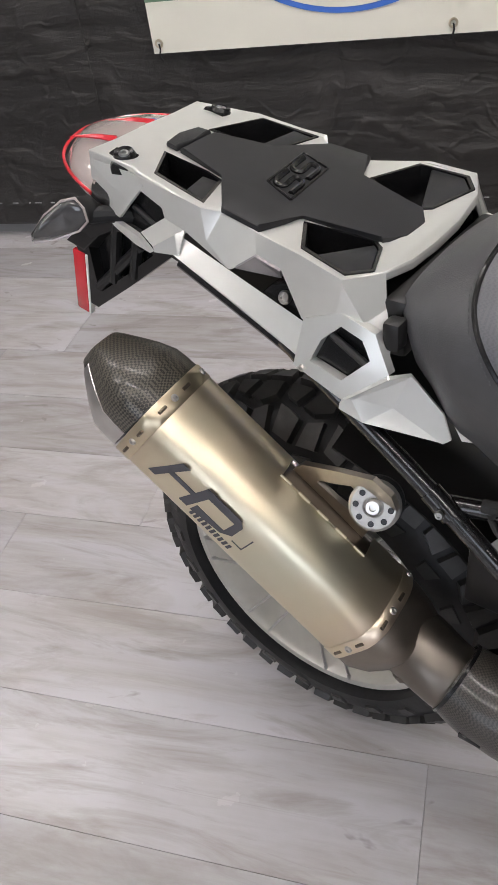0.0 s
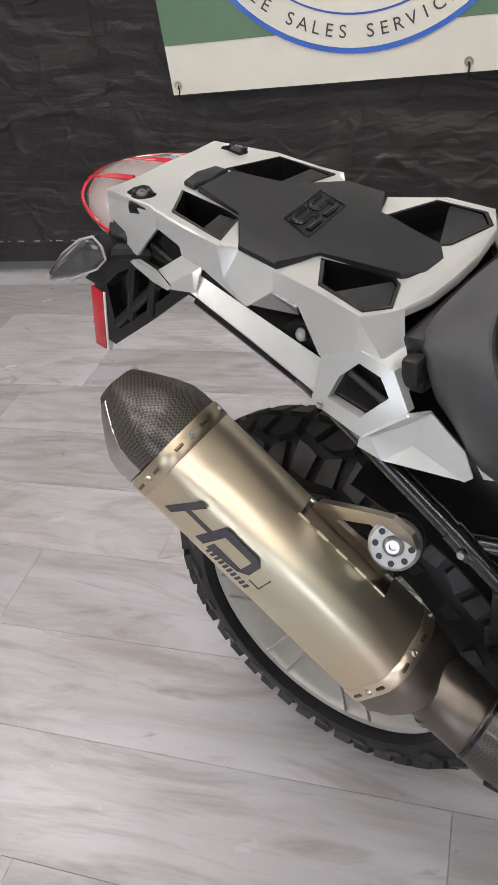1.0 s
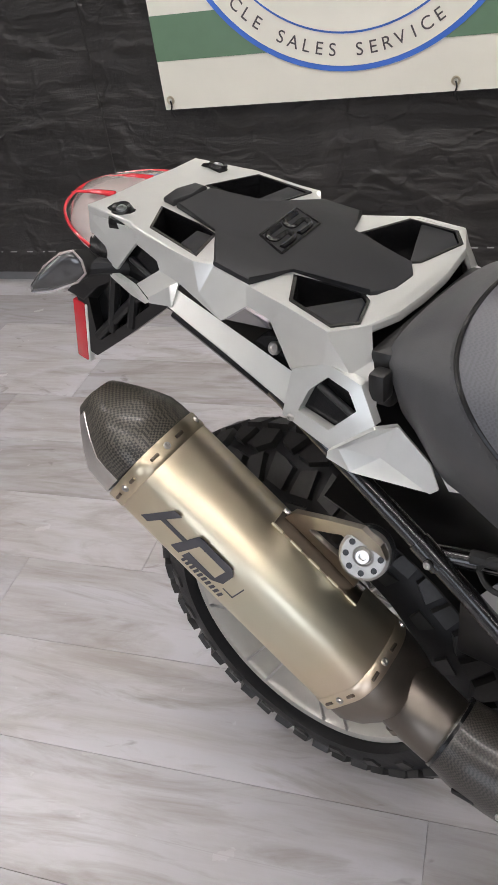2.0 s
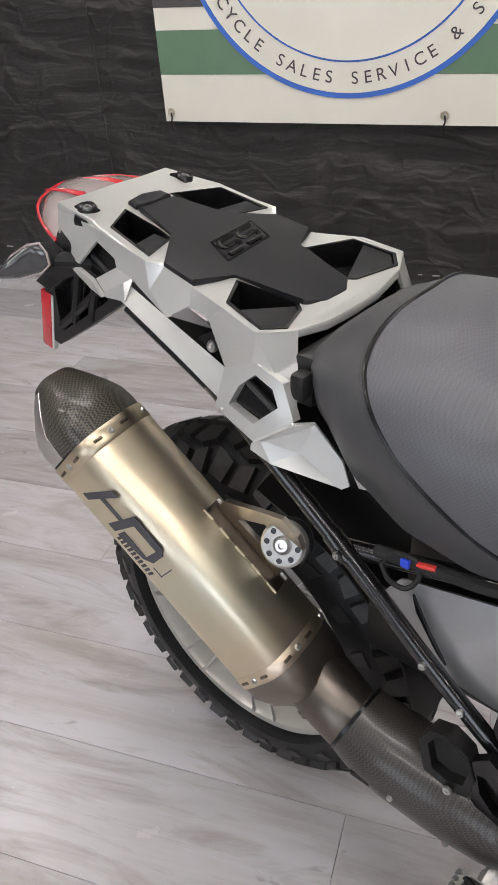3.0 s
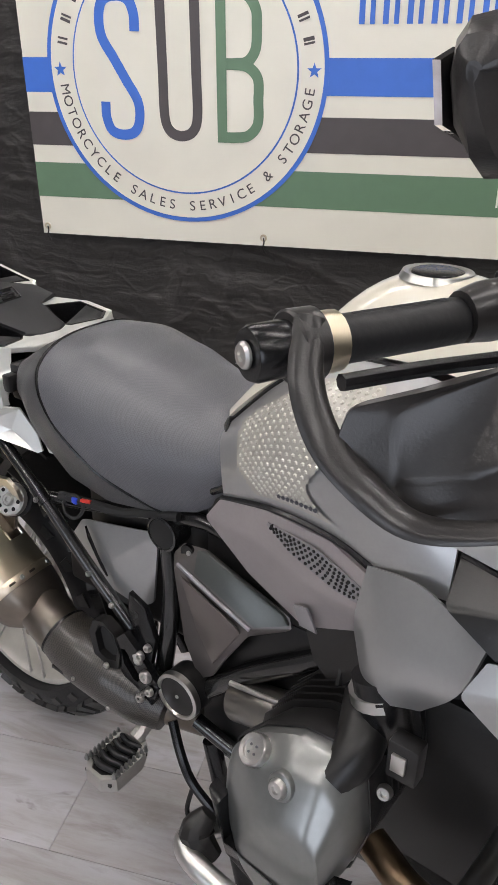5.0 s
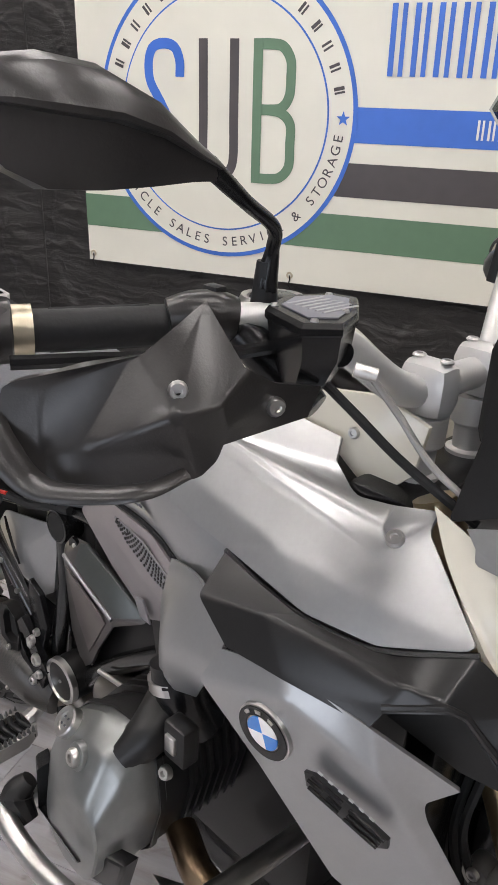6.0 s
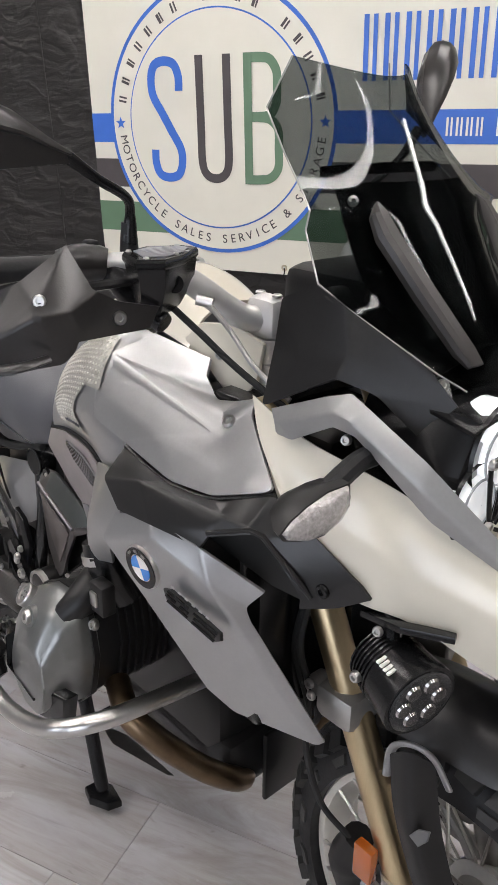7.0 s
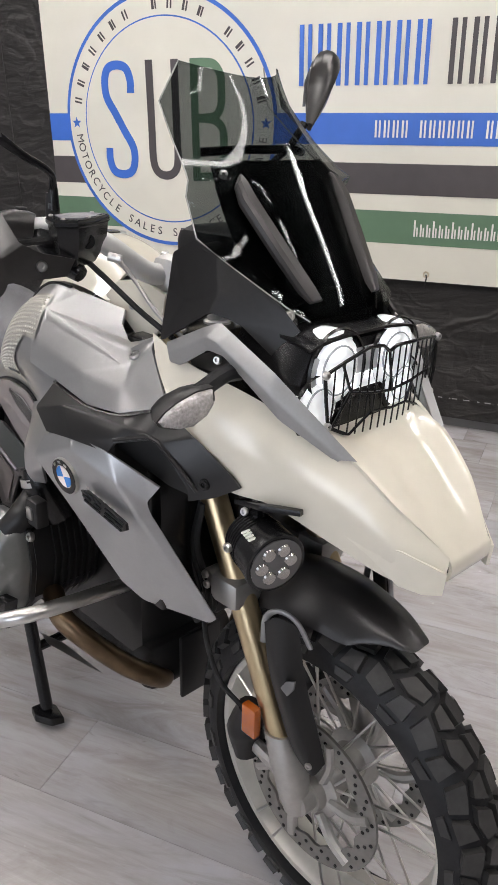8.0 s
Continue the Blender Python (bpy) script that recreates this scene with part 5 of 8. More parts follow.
part("hugger", b_patch([[(0.005 + 0.345 * math.cos(a), y, 0.352 + (0.345 - abs(y - 0.015) * 0.25) * math.sin(a)) for a in (0.15, 0.55, 0.95, 1.35)] for y in (-0.08, 0.015, 0.11)], 0.004, 4), MAT_plastic, bike, "black rear wheel hugger")


def frame_tube(pts, r, label="black frame tube", parent=None):
    return part("frame_tube", b_tube(pts, r, 14), MAT_frame, parent or bike, label)


for s in (1, -1):
    frame_tube([(0.06, -0.128 * s, 0.838), (0.25, -0.135 * s, 0.698), (0.372, -0.14 * s, 0.6), (0.492, -0.14 * s, 0.505)], 0.0105, "black rear subframe tube")
    frame_tube([(0.245, -0.125 * s, 0.69), (0.34, -0.112 * s, 0.703), (0.47, -0.106 * s, 0.735)], 0.0105)
    frame_tube([(0.503, -0.104 * s, 0.705), (0.516, -0.112 * s, 0.62), (0.517, -0.125 * s, 0.54), (0.512, -0.13 * s, 0.48)], 0.0145)
    frame_tube([(0.575, -0.125 * s, 0.458), (0.68, -0.122 * s, 0.555), (0.80, -0.118 * s, 0.645)], 0.0165)
    frame_tube([(0.575, -0.125 * s, 0.40), (0.64, -0.122 * s, 0.382), (0.72, -0.118 * s, 0.365)], 0.0125)
    frame_tube([(0.503, -0.098 * s, 0.735), (0.58, -0.095 * s, 0.75), (0.70, -0.095 * s, 0.72)], 0.012)
for x, z in ((0.255, 0.694), (0.37, 0.6), (0.42, 0.562)):
    bolt((x, -0.15, z + 0.004), (0, -1, 0.3), bike, 0.005, 0.004)
part("tube_collar", b_tube([(0.235, -0.134, 0.709), (0.262, -0.136, 0.688)], 0.0125, 12, smooth=False), MAT_frame, bike)
part("frame_node", b_cyl((0.503, -0.07, 0.716), (0.503, -0.118, 0.716), 0.028, seg=32, bevel=0.002), MAT_frame, bike, "round black frame node")
part("node_rim", b_rev([(0.0235, -0.118), (0.025, -0.1205), (0.028, -0.1195), (0.028, -0.115), (0.0235, -0.115)], (0.503, 0, 0.716), "Y", 32, close=True), MAT_frame, bike, "black rim of the frame node")
# solid black disc in place of the shaded hollow of the node
part("node_bore", b_cyl((0.503, -0.1175, 0.716), (0.503, -0.1195, 0.716), 0.0235, seg=32), mat("void_black", (0.004, 0.004, 0.004), 0.7), bike)
piv = part("pivot_cover", b_cyl((0.568, -0.12, 0.474), (0.568, -0.163, 0.474), 0.0385, seg=40, bevel=0.003), MAT_plastic, bike, "round black pivot cover with a silver rim")
part("pivot_rim", b_rev([(0.033, -0.163), (0.0345, -0.1665), (0.0395, -0.165), (0.0405, -0.155), (0.036, -0.155)], (0.568, 0, 0.474), "Y", 48, close=True), MAT_steel, piv, "silver rim")
bolt((0.568, -0.163, 0.474), (0, -1, 0), piv, 0.003, 0.002)

# cable bundle and plugs over the side cover
part("cable_sleeve", b_tube([(0.29, -0.128, 0.71), (0.36, -0.122, 0.716), (0.42, -0.118, 0.722), (0.47, -0.114, 0.738), (0.53, -0.11, 0.752)], 0.0075, 8), MAT_cord, bike)
part("cable", b_tube([(0.30, -0.132, 0.70), (0.315, -0.14, 0.69), (0.335, -0.138, 0.688), (0.345, -0.13, 0.705), (0.335, -0.128, 0.722), (0.312, -0.13, 0.718), (0.30, -0.132, 0.70)], 0.003, 6), MAT_cord, bike)
part("blue_plug", b_box((0.322, -0.134, 0.709), (0.333, -0.124, 0.720), 0.002), MAT_blueplug, bike, "small blue cable plug")
part("red_plug", b_tube([(0.340, -0.128, 0.718), (0.360, -0.126, 0.721)], 0.0035, 8, smooth=False), MAT_redplug, bike, "small red cable plug")

# silver rear side cover with its slit
bm = b_facets([(0.288, -0.108, 0.628), (0.31, -0.104, 0.662), (0.478, -0.1, 0.698), (0.475, -0.112, 0.575), (0.45, -0.118, 0.558), (0.395, -0.124, 0.572), (0.345, -0.12, 0.602), (0.40, -0.122, 0.628)], [(0, 1, 7), (1, 2, 7), (2, 3, 7), (3, 4, 7), (4, 5, 7), (5, 6, 7), (6, 0, 7)], 0.005, 0.004)
cov = part("rear_side_cover", bm, MAT_silver, bike, "silver rear side cover", 0.8)
part("cover_slit", b_plate([(0.335, -0.1215, 0.665), (0.342, -0.123, 0.645), (0.372, -0.126, 0.605), (0.385, -0.126, 0.592), (0.362, -0.1255, 0.625)], (0, 0.004, 0)), MAT_satin, cov, "dark slit")
part("rear_side_box", b_box((0.27, -0.105, 0.53), (0.36, -0.08, 0.615), 0.006), MAT_plastic, bike, "black box behind the cover")

# dark grey triangular cover; its shading gradient and bright fold are put into colours
V = [(0.529, -0.120, 0.696), (0.545, -0.116, 0.717), (0.585, -0.116, 0.723), (0.736, -0.122, 0.681), (0.743, -0.126, 0.665), (0.680, -0.138, 0.631), (0.639, -0.137, 0.566), (0.614, -0.134, 0.521), (0.584, -0.130, 0.495), (0.555, -0.130, 0.554), (0.533, -0.126, 0.672), (0.549, -0.136, 0.693), (0.688, -0.146, 0.651)]
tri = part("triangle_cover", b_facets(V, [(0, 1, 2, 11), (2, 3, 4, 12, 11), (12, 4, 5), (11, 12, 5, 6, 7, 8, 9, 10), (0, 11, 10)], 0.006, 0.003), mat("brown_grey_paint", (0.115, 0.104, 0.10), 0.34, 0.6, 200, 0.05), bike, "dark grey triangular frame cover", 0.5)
part("cover_inset", b_plate([(0.574, -0.121, 0.718), (0.591, -0.121, 0.722), (0.728, -0.127, 0.683), (0.739, -0.130, 0.673), (0.696, -0.147, 0.659), (0.583, -0.140, 0.694)], (0, 0.004, 0), bevel=0.001), mat("green_grey_shading", (0.085, 0.09, 0.086), 0.32, 0.5, 200, 0.05), tri, "upper inset, darker step of the painted shading")
part("cover_fold", b_plate([(0.557, -0.139, 0.676), (0.661, -0.147, 0.645), (0.670, -0.145, 0.634), (0.619, -0.141, 0.551), (0.586, -0.139, 0.598)], (0, 0.003, 0), bevel=0.001), mat("warm_grey_shading", (0.13, 0.112, 0.105), 0.36, 0.5, 200, 0.05), tri, "hollow, warm grey step of the painted shading")
part("fold_edge", b_tube([V[11], Vector(V[11]).lerp(Vector(V[12]), 0.5) + Vector((0, -0.001, 0)), V[12]], 0.0032, 8, 4), MAT_grey, tri, "highlight painted along the fold")
part("cover_hole", b_cyl((0.556, -0.113, 0.707), (0.556, -0.1225, 0.707), 0.0125, seg=24), MAT_satin, tri)
bolt((0.560, -0.1225, 0.709), (0, -1, 0), tri, 0.004, 0.003)

# black foot-rest plate, foot-rest and levers
pl = part("footrest_plate", b_ring_plate([(0.447, -0.170, 0.527), (0.466, -0.170, 0.547), (0.497, -0.170, 0.522), (0.535, -0.168, 0.472), (0.519, -0.168, 0.430), (0.486, -0.168, 0.427), (0.455, -0.170, 0.466)], [(0.456, -0.170, 0.512), (0.466, -0.170, 0.515), (0.484, -0.170, 0.496), (0.496, -0.169, 0.474), (0.490, -0.169, 0.462), (0.482, -0.169, 0.462), (0.463, -0.170, 0.484)], (0, 0.012, 0)), MAT_satin, bike, "black foot-rest plate with a slot")
part("hanger_plate", b_plate([(0.459, -0.150, 0.608), (0.492, -0.150, 0.594), (0.515, -0.152, 0.545), (0.510, -0.160, 0.500), (0.488, -0.160, 0.514), (0.456, -0.150, 0.569)], (0, 0.010, 0), bevel=0.002), MAT_satin, pl, "black hanger plate")
part("plate_slot", b_plate([(0.472, -0.1515, 0.580), (0.479, -0.1515, 0.578), (0.480, -0.1515, 0.562), (0.473, -0.1515, 0.560)], (0, 0.002, 0)), MAT_cord, pl)
oval = [(0.386, -0.172, 0.512), (0.398, -0.172, 0.540), (0.420, -0.172, 0.547), (0.444, -0.172, 0.534), (0.456, -0.172, 0.500), (0.452, -0.174, 0.470), (0.425, -0.176, 0.464), (0.400, -0.175, 0.470)]
cx, cz = 0.422, 0.505
part("heel_guard", b_ring_plate(oval, [(cx + (x - cx) * 0.72, y + 0.004, cz + (z - cz) * 0.72) for x, y, z in oval], (0, 0.02, 0)), MAT_plastic, bike, "black oval heel guard", 0.9)
part("guard_hollow", b_plate([(cx + (x - cx) * 0.78, y + 0.016, cz + (z - cz) * 0.78) for x, y, z in oval], (0, 0.004, 0)), MAT_cord, bike, "dark hollow of the heel guard")
bolt((0.431, -0.178, 0.470), (0, -1, 0.2), pl, 0.0055, 0.004)
for x, z, r in ((0.503, 0.524, 0.008), (0.512, 0.488, 0.0115), (0.519, 0.462, 0.008), (0.498, 0.437, 0.008), (0.476, 0.432, 0.005), (0.520, 0.548, 0.007), (0.500, 0.512, 0.006), (0.507, 0.452, 0.005)):
    bolt((x, -0.171, z), (0, -1, 0.1), pl, r, 0.007)
part("plate_clip", b_tube([(0.490, -0.172, 0.520), (0.497, -0.176, 0.512), (0.505, -0.174, 0.512)], 0.004, 8, 3), MAT_alloy, pl, "alloy clip")
peg = part("footrest", b_ring_plate([(0.478, -0.185, 0.366), (0.516, -0.185, 0.366), (0.526, -0.21, 0.364), (0.524, -0.262, 0.360), (0.508, -0.277, 0.358), (0.482, -0.275, 0.358), (0.470, -0.255, 0.360), (0.470, -0.21, 0.364)], [(0.484, -0.192, 0.366), (0.510, -0.192, 0.366), (0.518, -0.213, 0.364), (0.516, -0.258, 0.360), (0.504, -0.269, 0.358), (0.486, -0.268, 0.358), (0.478, -0.252, 0.360), (0.478, -0.213, 0.364)], (0, 0.001, -0.026)), MAT_alloy, bike, "toothed alloy foot-rest with a rubber insert")
bm = bmesh.new()
for k in range(9):
    for x in (0.474, 0.521):
        y = -0.195 - k * 0.0085
        b_cyl((x, y, 0.362), (x, y, 0.372), 0.004, 0.0015, 6, bm=bm)
tagged(part("teeth", bm, MAT_engine, peg), kind="stuff")
for k in range(5):
    y = -0.200 - k * 0.0145
    part("rubber_rib", b_tube([(0.481, y + 0.004, 0.362), (0.497, y - 0.003, 0.366), (0.514, y + 0.004, 0.362)], 0.0048, 8, 3), MAT_rubber, peg)
part("peg_floor", b_box((0.476, -0.27, 0.344), (0.519, -0.19, 0.350)), MAT_rubber, peg)
part("peg_hinge", b_tube([(0.50, -0.19, 0.365), (0.502, -0.165, 0.378), (0.508, -0.148, 0.388)], 0.012, 10), MAT_alloy, peg)
for one in (peg, *peg.children):
    for v in one.data.vertices:
        v.co.x = 0.498 + (v.co.x - 0.498) * (1.28 if v.co.y < -0.18 else 1.0)
part("brake_pedal", b_tube([(0.545, -0.15, 0.40), (0.575, -0.165, 0.36), (0.60, -0.168, 0.32), (0.64, -0.165, 0.285), (0.665, -0.17, 0.275)], 0.008, 10), MAT_satin, bike, "black brake pedal")
part("pedal_tip", b_tube([(0.605, -0.17, 0.318), (0.60, -0.18, 0.27), (0.615, -0.182, 0.255), (0.65, -0.18, 0.272), (0.662, -0.175, 0.285)], 0.004, 8), MAT_satin, bike)

# centre stand
for s in (1, -1):
    leg = part("stand_leg", b_tube([(0.60, -0.12 * s, 0.37), (0.64, -0.125 * s, 0.24), (0.672, -0.13 * s, 0.14), (0.70, -0.133 * s, 0.035)], 0.0145, 12), MAT_satin, bike, "black centre stand leg")
    part("stand_foot", b_plate([(0.665, -0.155 * s, 0.028), (0.70, -0.165 * s, 0.032), (0.74, -0.145 * s, 0.032), (0.745, -0.115 * s, 0.028), (0.70, -0.108 * s, 0.03), (0.668, -0.12 * s, 0.028)], (0, 0, -0.02), bevel=0.005), MAT_satin, leg, "flat black stand foot")
part("stand_bridge", b_tube([(0.66, -0.13, 0.18), (0.66, 0.13, 0.18)], 0.012, 10, smooth=False), MAT_satin, bike)

# ---- tank and fairing ----
SPINE = [(0.555, 0.045, 0.885, 0.905), (0.61, 0.058, 0.94, 0.968), (0.67, 0.07, 0.99, 1.026), (0.75, 0.078, 1.037, 1.107), (0.82, 0.086, 1.054, 1.136), (0.90, 0.09, 1.054, 1.130), (0.968, 0.088, 1.04, 1.096)]
rows = []
for x, hw, ze, zt in SPINE:
    rows.append([(x, -hw, ze), (x, -hw * 0.72, ze + (zt - ze) * 0.66), (x, -hw * 0.3, zt - 0.003), (x, hw * 0.3, zt - 0.003), (x, hw * 0.72, ze + (zt - ze) * 0.66), (x, hw, ze)])
tank = part("tank", b_patch(rows, 0.006, 5), MAT_gloss, bike, "gloss cream tank cover", 1.0)
part("filler_ring", b_rev([(0.030, 0.0), (0.033, 0.007), (0.040, 0.008), (0.044, 0.0)], (0.83, 0.0, 1.136), "Z", 32), MAT_steel, tank, "chrome filler ring").location.z = -0.007
part("filler_cap", b_cyl((0.83, 0, 1.136), (0.83, 0, 1.145), 0.030, seg=32, bevel=0.003), MAT_satin, tank, "black filler cap").location.z = -0.007
both("tank_ear", lambda: b_plate([(0.955, -0.085, 1.052), (0.966, -0.085, 1.036), (1.007, -0.086, 1.026), (1.02, -0.086, 1.012), (1.049, -0.087, 0.994), (1.085, -0.087, 1.0), (1.108, -0.086, 1.022), (1.118, -0.084, 1.076), (1.06, -0.084, 1.092), (0.99, -0.084, 1.08)], (0, 0.005, 0), bevel=0.002), MAT_gloss, tank, "gloss cream front ear of the tank cover", 0.5)
bolt((1.035, -0.087, 1.045), (0.1, -1, 0.1), tank, 0.0065, 0.004)
part("steering_well", b_box((0.97, -0.08, 0.93), (1.15, 0.08, 0.985), 0.01), MAT_plastic, bike, "dark well round the steering head")


def net_at(net, u, v):
    """A point of a smoothed net, u and v from 0 to 1."""
    a, b = u * (len(net) - 1), v * (len(net[0]) - 1)
    i, j = min(int(a), len(net) - 2), min(int(b), len(net[0]) - 2)
    f, g = a - i, b - j
    return (net[i][j] * (1 - g) + net[i][j + 1] * g) * (1 - f) + (net[i + 1][j] * (1 - g) + net[i + 1][j + 1] * g) * f


def net_normal(net, u, v):
    d = 0.01
    p = net_at(net, max(u - d, 0), v) - net_at(net, min(u + d, 1), v)
    q = net_at(net, u, max(v - d, 0)) - net_at(net, u, min(v + d, 1))
    n = p.cross(q).normalized()
    return n if n.y < 0 else -n


KNEE = [[(0.572, -0.05, 0.892), (0.598, -0.10, 0.893), (0.622, -0.128, 0.865), (0.632, -0.135, 0.836)],
        [(0.68, -0.075, 0.992), (0.702, -0.13, 0.965), (0.718, -0.158, 0.91), (0.722, -0.155, 0.862)],
        [(0.77, -0.084, 1.042), (0.80, -0.148, 1.0), (0.815, -0.178, 0.93), (0.82, -0.172, 0.868)],
        [(0.86, -0.092, 1.049), (0.885, -0.152, 1.002), (0.898, -0.186, 0.935), (0.90, -0.192, 0.858)],
        [(0.93, -0.088, 1.036), (0.95, -0.140, 0.988), (0.965, -0.182, 0.928), (0.97, -0.202, 0.866)]]


def knee_net():
    cols = [smooth_path(r, 6) for r in KNEE]
    return [smooth_path([c[i] for c in cols], 6) for i in range(len(cols[0]))]


both("knee_panel", lambda: b_patch(KNEE, 0.005, 6), MAT_silver, tank, "matt silver knee panel", 1.0)
net = knee_net()          # first index from the top edge down, second from the seat forward


def pad_inside(u, v):
    lo = 0.28 - 0.16 * min(v / 0.45, 1)
    if u < 0.52:
        return 0.09 + 0.12 * max(0.42 - u, 0) < v < 0.66 and u > lo
    return 0.09 + 0.30 * max(u - 0.62, 0) < v < 0.52 - 0.1 * math.sin((u - 0.52) / 0.4 * math.pi) and u < 0.92


bm = bmesh.new()
cells = {}
N1, N2 = 70, 90
for i in range(N1 + 1):
    for j in range(N2 + 1):
        u, v = i / N1, j / N2
        if pad_inside(u, v):
            cells[i, j] = bm.verts.new(net_at(net, u, v) + net_normal(net, u, v) * 0.0025)
for (i, j) in list(cells):
    if all(k in cells for k in ((i + 1, j), (i, j + 1), (i + 1, j + 1))):
        bm.faces.new((cells[i, j], cells[i + 1, j], cells[i + 1, j + 1], cells[i, j + 1]))
gp = part("grip_pad", bm, mat("clear_grip_film", (0.40, 0.385, 0.345), 0.36, 0.4, 60, 0.05, coat=0.2), tank, "clear studded knee grip pad", 1.0)
bm = bmesh.new()
for i in range(28):
    for j in range(38):
        u, v = (i + 0.5) / 28, (j + 0.5 * (i % 2)) / 38
        if pad_inside(u + 0.02, v) and pad_inside(u - 0.02, v) and pad_inside(u, v + 0.02) and pad_inside(u, v - 0.02):
            p, n = net_at(net, u, v), net_normal(net, u, v)
            a = n.orthogonal().normalized()
            b = n.cross(a)
            low = [bm.verts.new(p + n * 0.0024 + (a * math.cos(k * 1.0472) + b * math.sin(k * 1.0472)) * 0.0034) for k in range(6)]
            top = [bm.verts.new(p + n * 0.0038 + (a * math.cos(k * 1.0472) + b * math.sin(k * 1.0472)) * 0.0017) for k in range(6)]
            bm.faces.new(top)
            for k in range(6):
                bm.faces.new((low[k], low[(k + 1) % 6], top[(k + 1) % 6], top[k]))
tagged(part("grip_stud", bm, mat("clear_stud", (0.47, 0.455, 0.40), 0.34, 0.35, 60, 0.05, coat=0.25), tank, "small clear domes"), kind="stuff")
for k in range(9):
    p, n = net_at(net, 0.85, 0.30 + k * 0.018), net_normal(net, 0.85, 0.35)
    part("print_bar", b_cyl(p + n * 0.0035, p + n * 0.005, 0.003, seg=5), MAT_dark_print, tank)
part("tank_seam", b_tube([Vector(r[-1]) + Vector((0, -0.002, -0.003)) for r in KNEE[:4]], 0.004, 6, 4), MAT_satin, tank, "black seam under the knee panel")
part("spine_seam", b_tube([Vector(r[0]) + Vector((0, -0.001, 0.001)) for r in KNEE[:4]], 0.003, 6, 4), MAT_satin, tank, "black seam along the cream cover")
part("tank_collar", b_tube([(0.60, -0.118, 0.822), (0.632, -0.128, 0.85), (0.62, -0.105, 0.895), (0.575, -0.05, 0.898), (0.575, 0.05, 0.898), (0.62, 0.105, 0.895), (0.632, 0.128, 0.85), (0.60, 0.118, 0.822)], 0.005, 8, 4), MAT_satin, tank, "black rubber edge towards the seat")

# brown-grey side cover with its perforated strip
V = [(0.60, -0.128, 0.79), (0.632, -0.135, 0.832), (0.722, -0.156, 0.857), (0.82, -0.172, 0.862), (0.90, -0.19, 0.842), (0.905, -0.19, 0.80), (0.872, -0.17, 0.762), (0.772, -0.14, 0.70), (0.675, -0.128, 0.732), (0.70, -0.15, 0.805), (0.80, -0.168, 0.785)]
sc = part("lower_side_cover", b_facets(V, [(0, 1, 9), (1, 2, 9), (2, 3, 10, 9), (3, 4, 10), (4, 5, 10), (5, 6, 10), (6, 7, 10), (7, 8, 9, 10), (8, 0, 9)], 0.005, 0.004), mat("mauve_grey_paint", (0.34, 0.31, 0.31), 0.42, 0.55, 200, 0.05), tank, "mauve-grey lower side cover", 0.6)
strip = [Vector(p) for p in ((0.716, -0.1575, 0.842), (0.80, -0.1735, 0.845), (0.868, -0.186, 0.829), (0.885, -0.188, 0.806), (0.83, -0.1765, 0.803), (0.76, -0.1645, 0.818))]
def vent_at(f, g):
    top = strip[0].lerp(strip[1], f * 2) if f < 0.5 else strip[1].lerp(strip[2], f * 2 - 1)
    low = strip[0].lerp(strip[5], f * 3) if f < 0.33 else strip[5].lerp(strip[4], (f - 0.33) * 3) if f < 0.66 else strip[4].lerp(strip[3], min((f - 0.66) * 3, 1))
    return top.lerp(low, g) + Vector((0, -0.002, 0))


bm = b_loft([[vent_at(i / 24, j / 3) for j in range(4)] for i in range(1, 25)], cap=False, close=False)
bmesh.ops.recalc_face_normals(bm, faces=bm.faces)
bmesh.ops.solidify(bm, geom=list(bm.faces), thickness=0.002)
part("vent_strip", bm, MAT_grey, sc, "perforated vent strip")
bm = bmesh.new()
for i in range(2, 22):
    n_row = 5 if 5 < i < 19 else 3
    for j in range(n_row):
        f, g = (i + 0.5 * (j % 2)) / 22, (j + 0.7) / (n_row + 0.4)
        p = vent_at(f, g)
        d = (vent_at(f + 0.02, g) - p).cross(vent_at(f, g + 0.05) - p).normalized()
        d = d if d.y < 0 else -d
        b_cyl(p - d * 0.002, p + d * 0.003, 0.0021, seg=8, bm=bm)
tagged(part("vent_hole", bm, MAT_satin, sc, "dark vent holes"), kind="stuff")
for x, z in ((0.785, 0.722), (0.838, 0.752)):
    part("tape_tab", b_plate([(x - 0.018, -0.165, z + 0.02), (x + 0.004, -0.168, z + 0.026), (x + 0.02, -0.168, z - 0.004), (x - 0.008, -0.163, z - 0.008)], (0, 0.003, 0), bevel=0.0008), MAT_grey, sc, "small grey tab")
part("knee_shield", b_facets([(0.765, -0.135, 0.702), (0.87, -0.165, 0.758), (0.872, -0.175, 0.70), (0.835, -0.165, 0.645), (0.79, -0.145, 0.655)], [(0, 1, 2, 3, 4)], 0.006, 0), MAT_plastic, tank, "black plastic shield", 0.4)

